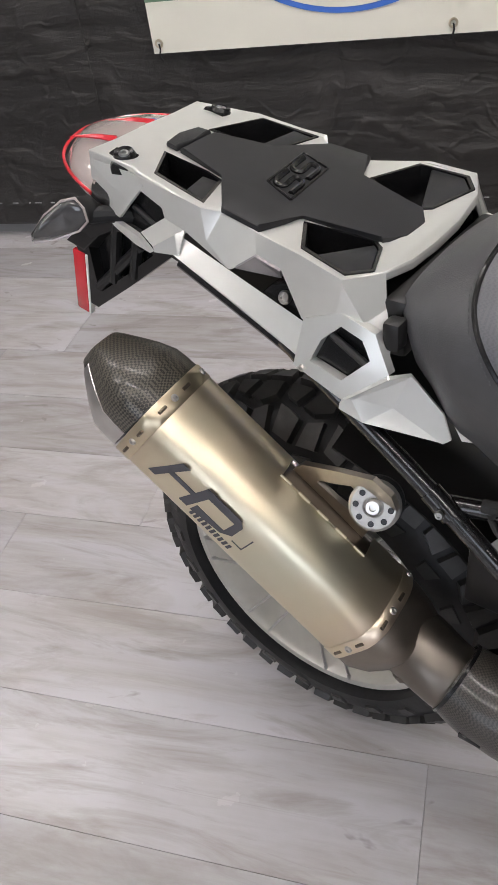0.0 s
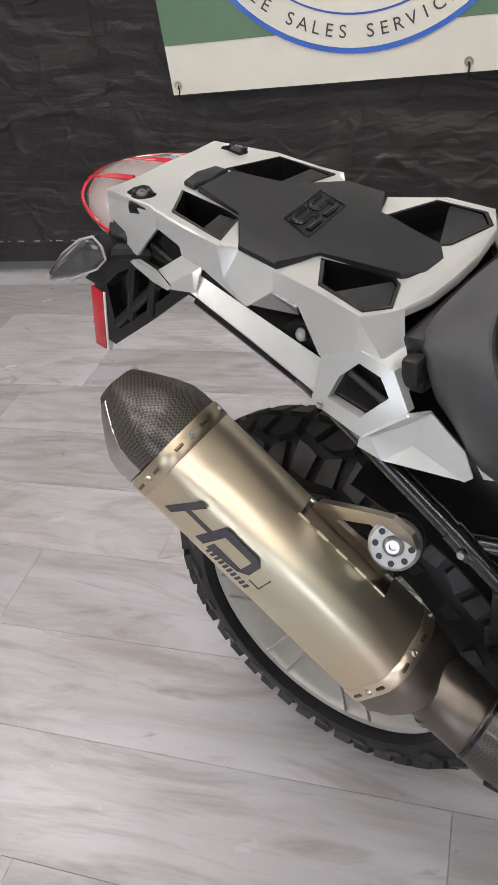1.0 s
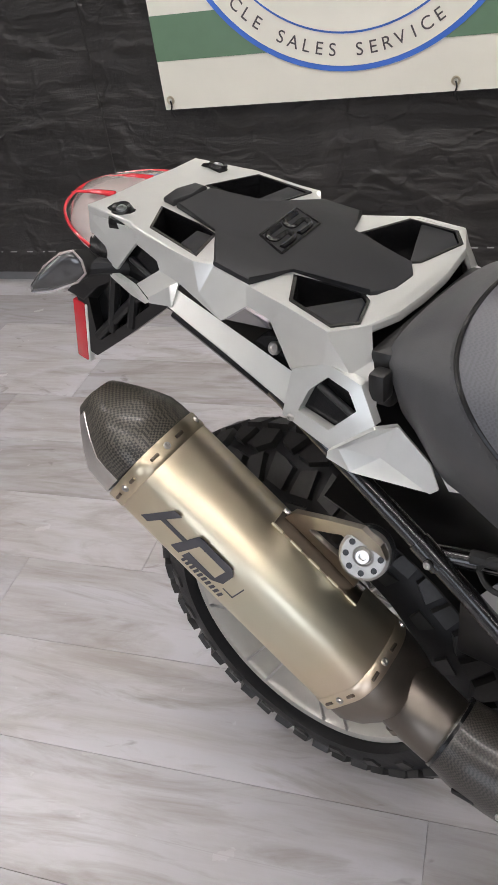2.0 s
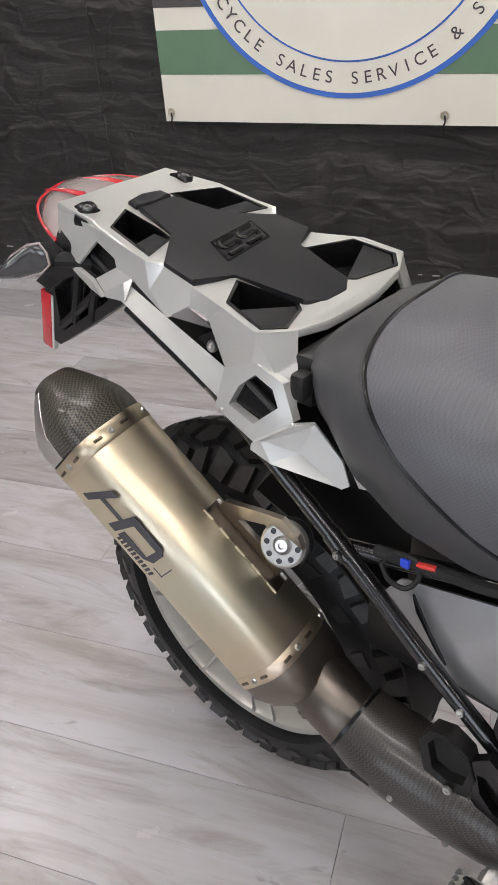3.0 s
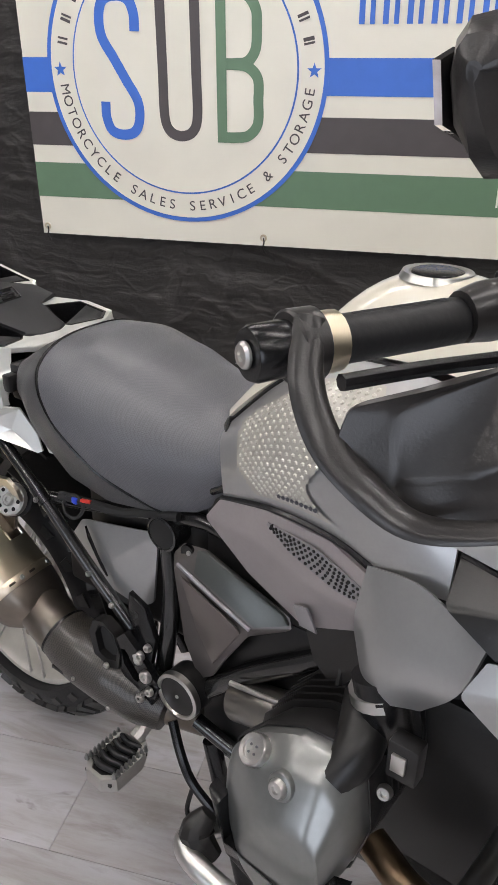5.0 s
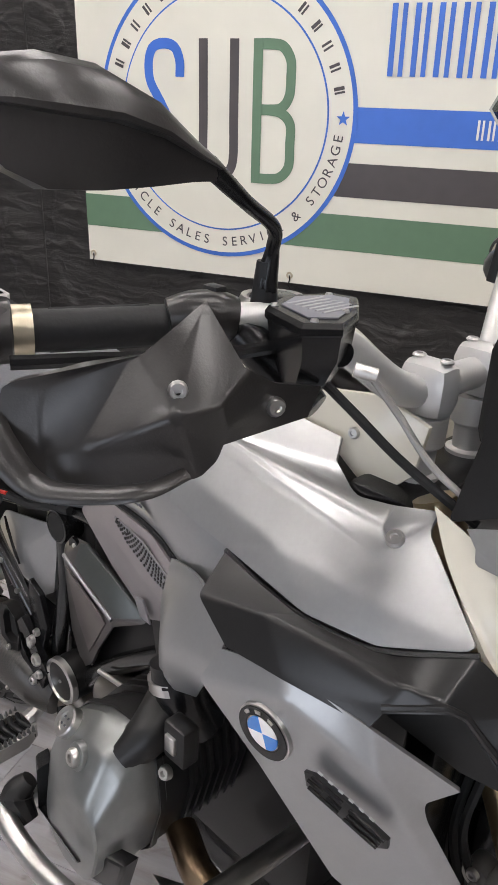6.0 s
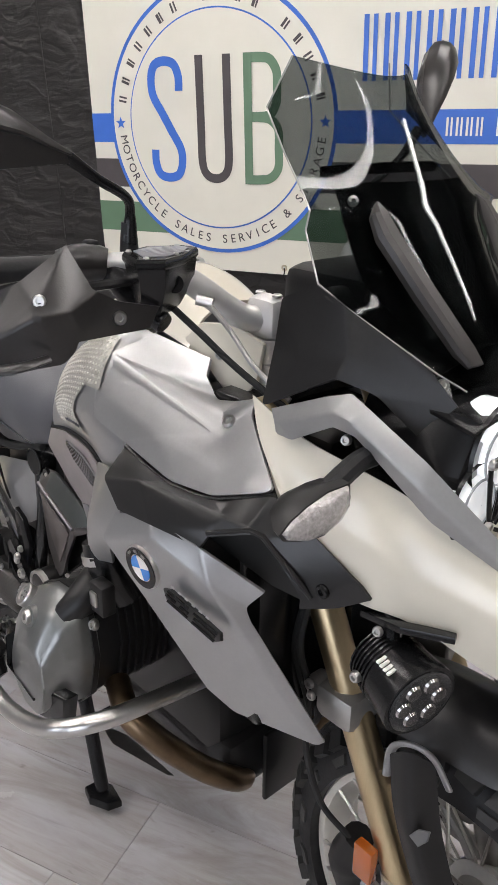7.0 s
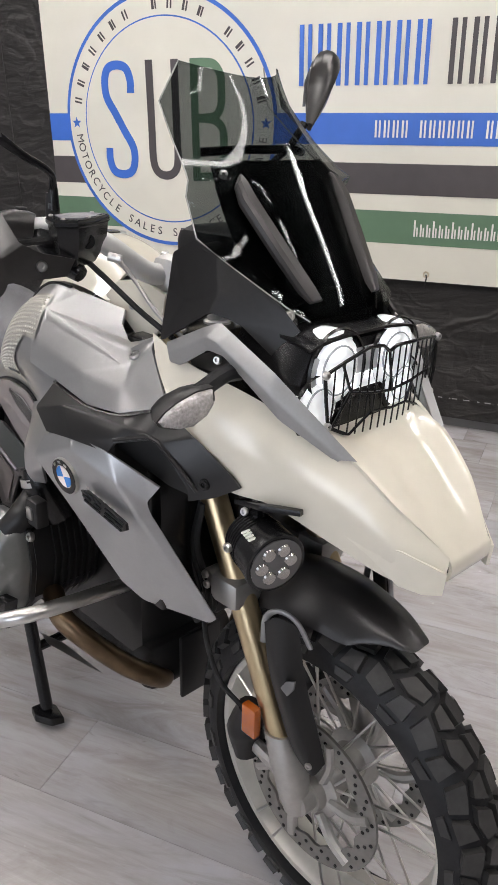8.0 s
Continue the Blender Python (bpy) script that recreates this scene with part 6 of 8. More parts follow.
both("intake_cover", lambda: b_patch([[(0.875, -0.192, 0.862), (0.945, -0.214, 0.88), (1.03, -0.25, 0.868)], [(0.872, -0.205, 0.80), (0.93, -0.245, 0.805), (1.015, -0.262, 0.815)], [(0.878, -0.20, 0.748), (0.915, -0.24, 0.738), (0.972, -0.235, 0.748)]], 0.005, 6), MAT_silver, bike, "silver intake cover", 1.0)
def upper_panel():
    """Folded sheet: a top facet, a raised crease, a screw pad and the broad lower facet."""
    V = [(0.868, -0.190, 0.932), (0.979, -0.208, 0.931), (1.10, -0.223, 0.922), (1.178, -0.219, 0.929), (1.255, -0.191, 0.953), (1.172, -0.153, 1.015), (1.176, -0.146, 1.033), (1.123, -0.134, 1.013), (1.067, -0.118, 0.996), (1.030, -0.106, 1.018), (1.026, -0.096, 1.040), (0.894, -0.092, 1.047),
         (0.886, -0.146, 1.017), (1.147, -0.177, 0.988), (0.868, -0.157, 0.999), (1.128, -0.183, 0.981), (0.848, -0.172, 0.970), (1.05, -0.200, 0.958), (1.16, -0.203, 0.957), (1.135, -0.160, 1.003)]
    F = [(11, 10, 9, 8, 12), (8, 7, 19, 12), (12, 19, 13), (12, 13, 15, 14), (7, 6, 5, 13, 19), (14, 15, 17, 16), (16, 17, 1, 0), (17, 2, 1), (15, 13, 18, 17), (17, 18, 3, 2), (13, 5, 4, 18), (18, 4, 3)]
    return b_facets(V, F, 0.005, 0.006, 3)


both("upper_panel", upper_panel, MAT_silver, bike, "matt silver upper tank panel", 0.9)
both("panel_screw", lambda: b_bolt((1.149, -0.1665, 1.001), (0.1, -0.6, 0.75), 0.009, 0.005), MAT_steel, bike, "steel screw")
both("panel_seam", lambda: b_tube([(0.979, -0.206, 0.926), (1.04, -0.217, 0.920), (1.10, -0.222, 0.917), (1.178, -0.218, 0.924), (1.256, -0.190, 0.949)], 0.004, 6, 4), MAT_satin, bike)


def wing():
    """Black side wing: an upper facet, a sloping ridge, and the frame round the duct."""
    V = [(0.979, -0.208, 0.926), (0.984, -0.248, 0.893), (1.042, -0.264, 0.872), (1.12, -0.268, 0.890), (1.208, -0.262, 0.888), (1.274, -0.215, 0.838), (1.306, -0.195, 0.826), (1.347, -0.180, 0.841), (1.384, -0.167, 0.865),
         (1.10, -0.224, 0.918), (1.18, -0.220, 0.925), (1.258, -0.193, 0.950), (1.299, -0.179, 0.919), (1.371, -0.172, 0.880), (1.078, -0.252, 0.924), (1.223, -0.242, 0.930), (1.212, -0.254, 0.907), (1.253, -0.226, 0.918), (1.267, -0.218, 0.913), (1.319, -0.190, 0.846)]
    F = [(0, 9, 14, 1), (9, 15, 14), (9, 10, 15), (1, 14, 3, 2), (14, 15, 16, 3), (3, 16, 4), (10, 11, 17, 15), (15, 17, 16), (11, 12, 18, 17), (12, 13, 19, 18), (13, 8, 7, 19), (19, 7, 6)]
    return b_facets(V, F, 0.005, 0.005, 3)


MAT_wing = mat("satin_dark_plastic", (0.013, 0.0125, 0.0125), 0.3, 0, 160, 0.2, 0.05, 500, spec=0.45)
MAT_duct_shade = mat("duct_shade_black", (0.004, 0.004, 0.004), 0.6)
both("side_wing", wing, MAT_wing, bike, "satin black side wing with a duct", 0.9)
# near-black plate closes the duct and carries its inner shade as colour
both("wing_hollow", lambda: b_plate([(1.200, -0.235, 0.915), (1.27, -0.200, 0.922), (1.325, -0.170, 0.845), (1.30, -0.172, 0.820), (1.262, -0.195, 0.835), (1.195, -0.235, 0.885)], (0, 0.01, 0)), MAT_duct_shade, bike, "black plate standing in for shade inside the duct")
both("duct_lip", lambda: b_tube([(1.212, -0.254, 0.906), (1.253, -0.226, 0.917), (1.267, -0.218, 0.912), (1.319, -0.190, 0.845)], 0.0035, 8, smooth=False), MAT_wing, bike)
both("wing_screw", lambda: b_bolt((1.331, -0.184, 0.858), (0.1, -1, 0), 0.009, 0.005), MAT_satin, bike)


def shroud():
    V = [(1.020, -0.277, 0.827), (1.036, -0.264, 0.866), (1.112, -0.264, 0.890), (1.208, -0.264, 0.890), (1.277, -0.223, 0.845), (1.250, -0.227, 0.813), (1.252, -0.219, 0.789), (1.318, -0.150, 0.612), (1.306, -0.152, 0.599), (1.197, -0.198, 0.608), (1.163, -0.216, 0.635), (1.105, -0.266, 0.775), (1.133, -0.277, 0.875), (1.228, -0.265, 0.846), (1.243, -0.242, 0.795)]
    return b_facets(V, [(0, 1, 2, 12), (0, 12, 11), (2, 3, 13, 12), (3, 4, 5, 13), (5, 6, 14, 13), (6, 7, 8, 14), (14, 8, 9), (11, 12, 13, 14), (11, 14, 9, 10)], 0.005, 0.006, 3)


both("radiator_shroud", shroud, MAT_silver, bike, "matt silver radiator shroud with a round emblem", 0.9)
for s in (1, -1):
    fa, fb, fc = Vector((1.020, -0.277, 0.827)), Vector((1.133, -0.277, 0.875)), Vector((1.105, -0.266, 0.775))
    n = (fb - fa).cross(fc - fa).normalized()
    n = n if n.y < 0 else -n
    c = Vector((1.108, 0, 0.821))
    c.y = fa.y - (n.x * (c.x - fa.x) + n.z * (c.z - fa.z)) / n.y
    c, n = Vector((c.x, c.y * s, c.z)), Vector((n.x, n.y * s, n.z))
    q = n.to_track_quat("Z", "Y")

    def emblem(name, r0, r1, a0, a1, h, material):
        bm = bmesh.new()
        k = 24
        out = [c + q @ Vector((r1 * math.cos(a0 + (a1 - a0) * i / k), r1 * math.sin(a0 + (a1 - a0) * i / k), h)) for i in range(k + 1)]
        inn = [c + q @ Vector((r0 * math.cos(a0 + (a1 - a0) * i / k), r0 * math.sin(a0 + (a1 - a0) * i / k), h)) for i in range(k + 1)]
        for i in range(k):
            if r0 > 0.0005:
                bm.faces.new([bm.verts.new(p) for p in (out[i], out[i + 1], inn[i + 1], inn[i])])
            else:
                bm.faces.new([bm.verts.new(p) for p in (out[i], out[i + 1], c + q @ Vector((0, 0, h)))])
        bmesh.ops.remove_doubles(bm, verts=bm.verts, dist=1e-6)
        bmesh.ops.recalc_face_normals(bm, faces=bm.faces)
        bmesh.ops.solidify(bm, geom=list(bm.faces), thickness=0.0012)
        return part(name, bm, material, bike, "", 0)
    part("emblem_base", b_cyl(c - n * 0.008, c + n * 0.0042, 0.0305, seg=48, bevel=0.001), MAT_steel, bike, "round emblem with blue and white quarters")
    emblem("emblem_ring", 0.0195, 0.0288, 0, 2 * math.pi, 0.0058, MAT_satin)
    for k in range(4):
        a = k * math.pi / 2 + 0.25
        emblem("emblem_quarter", 0.0, 0.018, a, a + math.pi / 2, 0.0058, (mat("emblem_blue", (0.01, 0.19, 0.62), 0.2, coat=0.8) if k % 2 else mat("emblem_white", (0.8, 0.8, 0.8), 0.2, coat=0.8)))
    for k in range(3):
        emblem("emblem_bar", 0.0225, 0.0262, 1.0 + 0.62 * k, 1.26 + 0.62 * k, 0.0068, MAT_steel)
    # the model plate: a dark slanted plate with plain raised bars
    def on_shroud(u, v, h):
        a, b = Vector((1.166, -0.2765, 0.812)), Vector((1.232, -0.2545, 0.776))
        p = a.lerp(b, u) + Vector((0.35, -0.05, 0.93)) * v + Vector((0.25, -0.93, 0.27)) * h
        return (p.x, p.y * s, p.z)
    pl = [(-0.08, 0.004), (0.06, 0.012), (0.45, 0.0135), (1.05, 0.011), (1.1, 0.0), (1.0, -0.011), (0.5, -0.012), (0.02, -0.010)]
    part("badge_plate", b_plate([on_shroud(u, v, 0.004) for u, v in pl], Vector(on_shroud(0, 0, 0)) - Vector(on_shroud(0, 0, 0.006)), bevel=0.0015), MAT_plastic, bike, "dark slanted badge plate")
    for u0, u1, v in ((0.02, 0.44, 0.0085), (0.0, 0.2, 0.0), (0.28, 0.46, 0.0), (0.05, 0.46, -0.0075), (0.54, 1.02, 0.0075), (0.56, 1.0, 0.0), (0.55, 1.0, -0.008)):
        part("badge_bar", b_tube([on_shroud(u0, v, 0.0045), on_shroud(u1, v, 0.0045)], 0.0021, 8, smooth=False), MAT_satin, bike, "dark badge bar")
    for k in range(6):
        part("badge_bar", b_tube([on_shroud(0.05 + 0.14 * k, 0.019, 0.004), on_shroud(0.11 + 0.14 * k, 0.019, 0.004)], 0.0011, 6, smooth=False), MAT_steel, bike, "tiny silver badge bar")
both("radiator", lambda: b_box((1.20, -0.19, 0.60), (1.235, -0.05, 0.84), 0.006), MAT_satin, bike, "black radiator behind the shroud")
# invented box, added only to keep the gap behind the fork dark
part("oil_cooler", b_box((1.238, -0.075, 0.60), (1.285, 0.075, 0.85), 0.008), MAT_satin, bike, "added black box that darkens the gap between the fork tubes")
part("front_frame", b_box((1.06, -0.08, 0.66), (1.24, 0.08, 0.98), 0.02), MAT_plastic, bike, "black steering head and frame")


# cream beak
BEAK = [[(1.172, -0.15, 1.038), (1.205, -0.168, 0.998), (1.256, -0.182, 0.948)],
        [(1.26, -0.152, 1.01), (1.295, -0.172, 0.945), (1.34, -0.168, 0.858)],
        [(1.385, -0.136, 0.985), (1.405, -0.158, 0.92), (1.43, -0.152, 0.852)],
        [(1.515, -0.098, 0.932), (1.512, -0.126, 0.885), (1.505, -0.118, 0.815)],
        [(1.577, -0.083, 0.886), (1.588, -0.098, 0.836), (1.588, -0.086, 0.782)],
        [(1.643, -0.046, 0.823), (1.645, -0.054, 0.806), (1.634, -0.052, 0.778)]]
both("beak_side", lambda: b_patch(BEAK, 0.005, 6), MAT_gloss, bike, "gloss cream beak flank", 1.0)
TOP_ROWS = ((1.44, 0.108, 0.955, 0.010), (1.515, 0.101, 0.935, 0.010), (1.577, 0.086, 0.889, 0.010), (1.612, 0.066, 0.856, 0.006), (1.638, 0.049, 0.827, 0.002), (1.648, 0.047, 0.812, 0.0), (1.645, 0.046, 0.792, 0.0), (1.630, 0.044, 0.780, 0.0))
bm = b_patch([[(x, y * hw, z - (dip if abs(y) < 0.5 else 0)) for y in (-1, -0.88, -0.45, 0, 0.45, 0.88, 1)] for x, hw, z, dip in TOP_ROWS], 0.005, 5)
part("beak_top", bm, MAT_gloss, bike, "gloss cream beak top with a rounded tip", 1.0)
both("beak_fin", lambda: b_facets([(1.52, -0.118, 0.838), (1.56, -0.106, 0.815), (1.600, -0.092, 0.782), (1.625, -0.072, 0.772), (1.645, -0.057, 0.774), (1.648, -0.057, 0.806), (1.60, -0.093, 0.830)], [(0, 1, 6), (1, 2, 3, 6), (3, 4, 5, 6)], 0.005, 0.002), MAT_gloss, bike, "pointed lower fin of the beak", 0.6)
part("beak_underside", b_patch([[(x, y, z) for y in (-hw, 0, hw)] for x, hw, z in ((1.34, 0.15, 0.86), (1.43, 0.14, 0.856), (1.51, 0.11, 0.82), (1.59, 0.08, 0.787), (1.632, 0.046, 0.780))], 0.004, 4), MAT_plastic, bike, "black underside of the beak")


def x_arm():
    """Bent arm with an upper and a lower facet."""
    V = [(1.205, -0.150, 1.030), (1.300, -0.160, 1.072), (1.335, -0.162, 1.085), (1.357, -0.164, 1.077), (1.425, -0.150, 1.035), (1.525, -0.098, 0.932), (1.500, -0.108, 0.926), (1.435, -0.150, 0.975), (1.352, -0.172, 1.045), (1.319, -0.170, 1.046), (1.255, -0.166, 1.010), (1.222, -0.158, 1.006),
         (1.228, -0.163, 1.022), (1.325, -0.180, 1.066), (1.350, -0.182, 1.064), (1.430, -0.163, 1.010), (1.508, -0.110, 0.932)]
    F = [(0, 1, 13, 12), (1, 2, 13), (2, 3, 14, 13), (3, 4, 15, 14), (4, 5, 16, 15), (12, 13, 9, 10), (12, 10, 11), (13, 14, 8, 9), (14, 15, 7, 8), (15, 16, 6, 7)]
    return b_facets(V, F, 0.012, 0.003, 2)


both("cross_arm", x_arm, mat("grey_arm_paint", (0.34, 0.34, 0.335), 0.4, 0.5, 200, 0.05), bike, "matt grey bent arm beside the headlight", 0.6)


def cowl():
    """Side of the cockpit cowl: two upper facets, a fold and a lower lip."""
    V = [(1.195, -0.128, 1.155), (1.263, -0.144, 1.181), (1.297, -0.134, 1.162), (1.314, -0.147, 1.118), (1.200, -0.142, 1.105), (1.186, -0.148, 1.027), (1.308, -0.158, 1.093), (1.388, -0.106, 1.110), (1.403, -0.112, 1.084), (1.389, -0.118, 1.042), (1.348, -0.140, 1.082), (1.247, -0.152, 1.098)]
    return b_facets(V, [(0, 1, 2, 3, 11), (0, 11, 4), (4, 11, 5), (11, 3, 6, 5), (2, 7, 8, 3), (3, 8, 10, 6), (8, 9, 10)], 0.004, 0.004, 3)


both("cockpit_cowl", cowl, MAT_plastic, bike, "satin black cockpit cowl", 0.7)
part("cowl_shell", b_patch([[(x, y * f, z - 0.02 * abs(f)) for f in (-1, -0.5, 0, 0.5, 1)] for x, y, z in ((1.20, 0.126, 1.168), (1.265, 0.142, 1.192), (1.30, 0.131, 1.172), (1.385, 0.102, 1.118))], 0.004, 4), MAT_plastic, bike, "black cockpit shell under the screen")
part("instrument_box", b_box((1.17, -0.11, 1.08), (1.30, 0.11, 1.19), 0.02), MAT_plastic, bike, "black instrument housing")
part("cowl_bridge", b_patch([[(1.39, y, 1.088 - abs(y) * 0.1), (1.35, y, 1.10), (1.28, y, 1.13)] for y in (-0.1, 0, 0.1)], 0.004, 4), MAT_plastic, bike)

# tinted screen
SCREEN = [(1.404, 1.386, 0.090, 1.150, 1.212), (1.352, 1.352, 0.114, 1.138, 1.238), (1.305, 1.305, 0.131, 1.188, 1.268), (1.266, 1.266, 0.145, 1.234, 1.294), (1.255, 1.257, 0.153, 1.250, 1.300), (1.234, 1.238, 0.150, 1.242, 1.314), (1.182, 1.182, 0.149, 1.262, 1.354), (1.157, 1.150, 0.136, 1.298, 1.377), (1.104, 1.100, 0.102, 1.386, 1.412), (1.086, 1.080, 0.078, 1.404, 1.424)]
SPAN = [k / 12 - 1 for k in range(25)]


def screen_row(ze, zc, hw, xe, xc, back=0.0, width=1.0):
    """One level of the screen: nearly flat in the middle, folding back at the sides."""
    return [(xe + 0.010 + (xc - xe - 0.010) * (1 - abs(f * width) ** 2.4) + 0.07 * hw * f * width - back, hw * f * width + 0.008, ze + (zc - ze) * (1 - (f * width) ** 2)) for f in SPAN]


LEVELS = []
for a, b in zip(SCREEN, SCREEN[1:]):
    LEVELS += [tuple(p + (q - p) * k / 3 for p, q in zip(a, b)) for k in range(3)]
LEVELS.append(SCREEN[-1])
rows = [screen_row(*k) for k in LEVELS]
MAT_screen = bpy.data.materials.new("smoked_screen")
MAT_screen.use_nodes = True
_t = MAT_screen.node_tree
_t.nodes.remove(_t.nodes["Principled BSDF"])
_clear = _t.nodes.new("ShaderNodeBsdfTransparent")
_clear.inputs["Color"].default_value = (0.42, 0.44, 0.44, 1)
_gloss = _t.nodes.new("ShaderNodeBsdfGlossy")
_gloss.inputs["Roughness"].default_value = 0.04
_fres = _t.nodes.new("ShaderNodeFresnel")
_fres.inputs["IOR"].default_value = 1.25
_mix = _t.nodes.new("ShaderNodeMixShader")
_cap = _t.nodes.new("ShaderNodeMath")
_cap.operation = "MINIMUM"
_cap.inputs[1].default_value = 0.16
_t.links.new(_fres.outputs[0], _cap.inputs[0])
_t.links.new(_cap.outputs[0], _mix.inputs[0])
_t.links.new(_clear.outputs[0], _mix.inputs[1])
_t.links.new(_gloss.outputs[0], _mix.inputs[2])
_t.links.new(_mix.outputs[0], _t.nodes["Material Output"].inputs["Surface"])
screen = part("windscreen", b_patch(rows, 0.002, 1), MAT_screen, bike, "smoked grey windscreen", 1.0)
# pale tube draws the bright reflection on the screen's rim
both("screen_edge", lambda: b_tube([r[0] for r in rows], 0.0011, 6, smooth=False), mat("edge_glint", (0.5, 0.5, 0.46), 0.15, 0.3), screen, "glint painted along the cut edge of the screen")


def screen_strut():
    """Long tapered bar in front of the screen: a lit outer face and a dark inner one."""
    rings = []
    for x, y, z, w, h in ((1.284, -0.086, 1.258, 0.002, 0.003), (1.293, -0.092, 1.248, 0.009, 0.007), (1.308, -0.093, 1.228, 0.0115, 0.009), (1.352, -0.079, 1.173, 0.0115, 0.009), (1.394, -0.065, 1.122, 0.011, 0.008), (1.406, -0.060, 1.108, 0.009, 0.004)):
        side, out = Vector((0.30, 0.90, 0.12)).normalized(), Vector((0.72, -0.36, 0.58)).normalized()
        c = Vector((x, y, z)) + out * 0.007
        rings.append([c + side * (w * a) + out * (h * b) for a, b in ((-1, -1), (-1.05, 0.1), (-0.75, 0.75), (-0.2, 1), (0.85, 0.7), (1, 0.2), (0.9, -1))])
    return b_loft(rings)


both("screen_strut", screen_strut, mat("dark_strut", (0.028, 0.0255, 0.024), 0.36, 0, 90, 0.1), screen, "dark brown-grey screen strut", 0.5)
part("screen_mount", b_patch([screen_row(*k, back=0.016, width=0.74) for k in LEVELS[8::2]], 0.004, 1), MAT_satin, screen, "black mount panel behind the screen", 0.9)
part("mount_bar", b_tube([(1.212, -0.092, 1.288), (1.242, -0.04, 1.292), (1.246, 0.05, 1.292), (1.222, 0.1, 1.288)], 0.006, 8), MAT_satin, screen, "black cross bar")
for y in (-0.09, 0.09):
    bolt((1.398, y * 1.1, 1.096), (0.8, math.copysign(0.5, y), 0.3), screen, 0.007, 0.005)
    bolt((1.262, y * 1.05, 1.262), (0.8, math.copysign(0.5, y), 0.3), screen, 0.006, 0.004)
both("screen_bracket", lambda: b_tube([(1.395, -0.09, 1.088), (1.42, -0.105, 1.05), (1.435, -0.108, 1.0)], 0.008, 8), MAT_satin, bike, "black screen bracket")

# headlight with its wire guard
hl = part("headlight", b_loft([[Vector((x, y * f, 0.99 + (z - 0.99) * f)) for y, z in ((-0.10, 1.075), (-0.03, 1.068), (0.03, 1.068), (0.10, 1.075), (0.128, 1.02), (0.105, 0.955), (0.04, 0.92), (-0.04, 0.92), (-0.105, 0.955), (-0.128, 1.02))] for x, f in ((1.30, 0.85), (1.40, 1.0), (1.435, 0.98), (1.445, 0.93))]), MAT_satin, bike, "twin headlight with lit lenses behind a wire guard", 0.6)
MAT_lit = mat("lit_lens", (0.95, 0.98, 1.0), 0.1, 0, 30, 0.02, coat=1.0, emit=3.5)
_t = MAT_lit.node_tree
_n = _t.nodes.new("ShaderNodeTexVoronoi")
_n.inputs["Scale"].default_value = 42
_r = _t.nodes.new("ShaderNodeMapRange")
_r.inputs["From Max"].default_value = 0.6
_r.inputs["To Min"].default_value, _r.inputs["To Max"].default_value = 1.5, 0.3
_t.links.new(_t.nodes["Texture Coordinate"].outputs["Object"], _n.inputs["Vector"])
_t.links.new(_n.outputs["Distance"], _r.inputs["Value"])
_t.links.new(_r.outputs[0], _t.nodes["Principled BSDF"].inputs["Emission Strength"])
MAT_lens = mat("clear_lens", (0.6, 0.62, 0.64), 0.08, 0.3, 30, 0.2, coat=1.0)
for y, z, r, m in ((-0.048, 1.026, 0.054, MAT_lit), (0.078, 1.026, 0.052, MAT_lit), (-0.082, 0.980, 0.044, MAT_lit), (0.098, 0.980, 0.040, MAT_lit)):
    part("lens", (lambda bm: (bm.transform(Matrix.Translation((1.440, y, z)) @ Matrix.Rotation(math.pi / 2, 4, "Y")), bm)[1])(b_rev([(0.0005, 0.013), (r * 0.4, 0.012), (r * 0.7, 0.009), (r * 0.9, 0.004), (r, -0.004), (r, -0.025)], (0, 0, 0), "Z", 28)), m, hl, "bright lit lens")
    part("lens_ring", (lambda bm: (bm.transform(Matrix.Translation((1.440, y, z)) @ Matrix.Rotation(math.pi / 2, 4, "Y")), bm)[1])(b_rev([(r * 0.60, 0.0095), (r * 0.60, 0.0118), (r * 0.64, 0.0110), (r * 0.64, 0.009)], (0, 0, 0), "Z", 24, close=True)), mat("dim_lens", (0.6, 0.63, 0.66), 0.15, 0.5), hl, "grey ring inside the lens")
    part("lens_bezel", (lambda bm: (bm.transform(Matrix.Translation((1.446, y, z)) @ Matrix.Rotation(math.pi / 2, 4, "Y")), bm)[1])(b_rev([(r, 0.002), (r + 0.002, 0.004), (r + 0.004, 0.0)], (0, 0, 0), "Z", 28)), MAT_satin, hl)
part("light_panel", b_box((1.440, -0.10, 0.99), (1.447, 0.11, 1.050), 0.004), MAT_lens, hl, "bright reflector panel")
part("light_strip", b_box((1.440, -0.03, 0.992), (1.4495, 0.06, 1.014), 0.002), MAT_lit, hl, "lit strip between the lenses")
for one in (hl, *hl.children):
    one.data.transform(Matrix.Translation((0, -0.006, 0)))
part("brow", b_patch([[(1.30, y, 1.082), (1.38, y, 1.088 - abs(y) * 0.1), (1.45, y, 1.078 - abs(y) * 0.12)] for y in (-0.115, -0.05, 0.05, 0.115)], 0.004, 4), MAT_satin, hl)


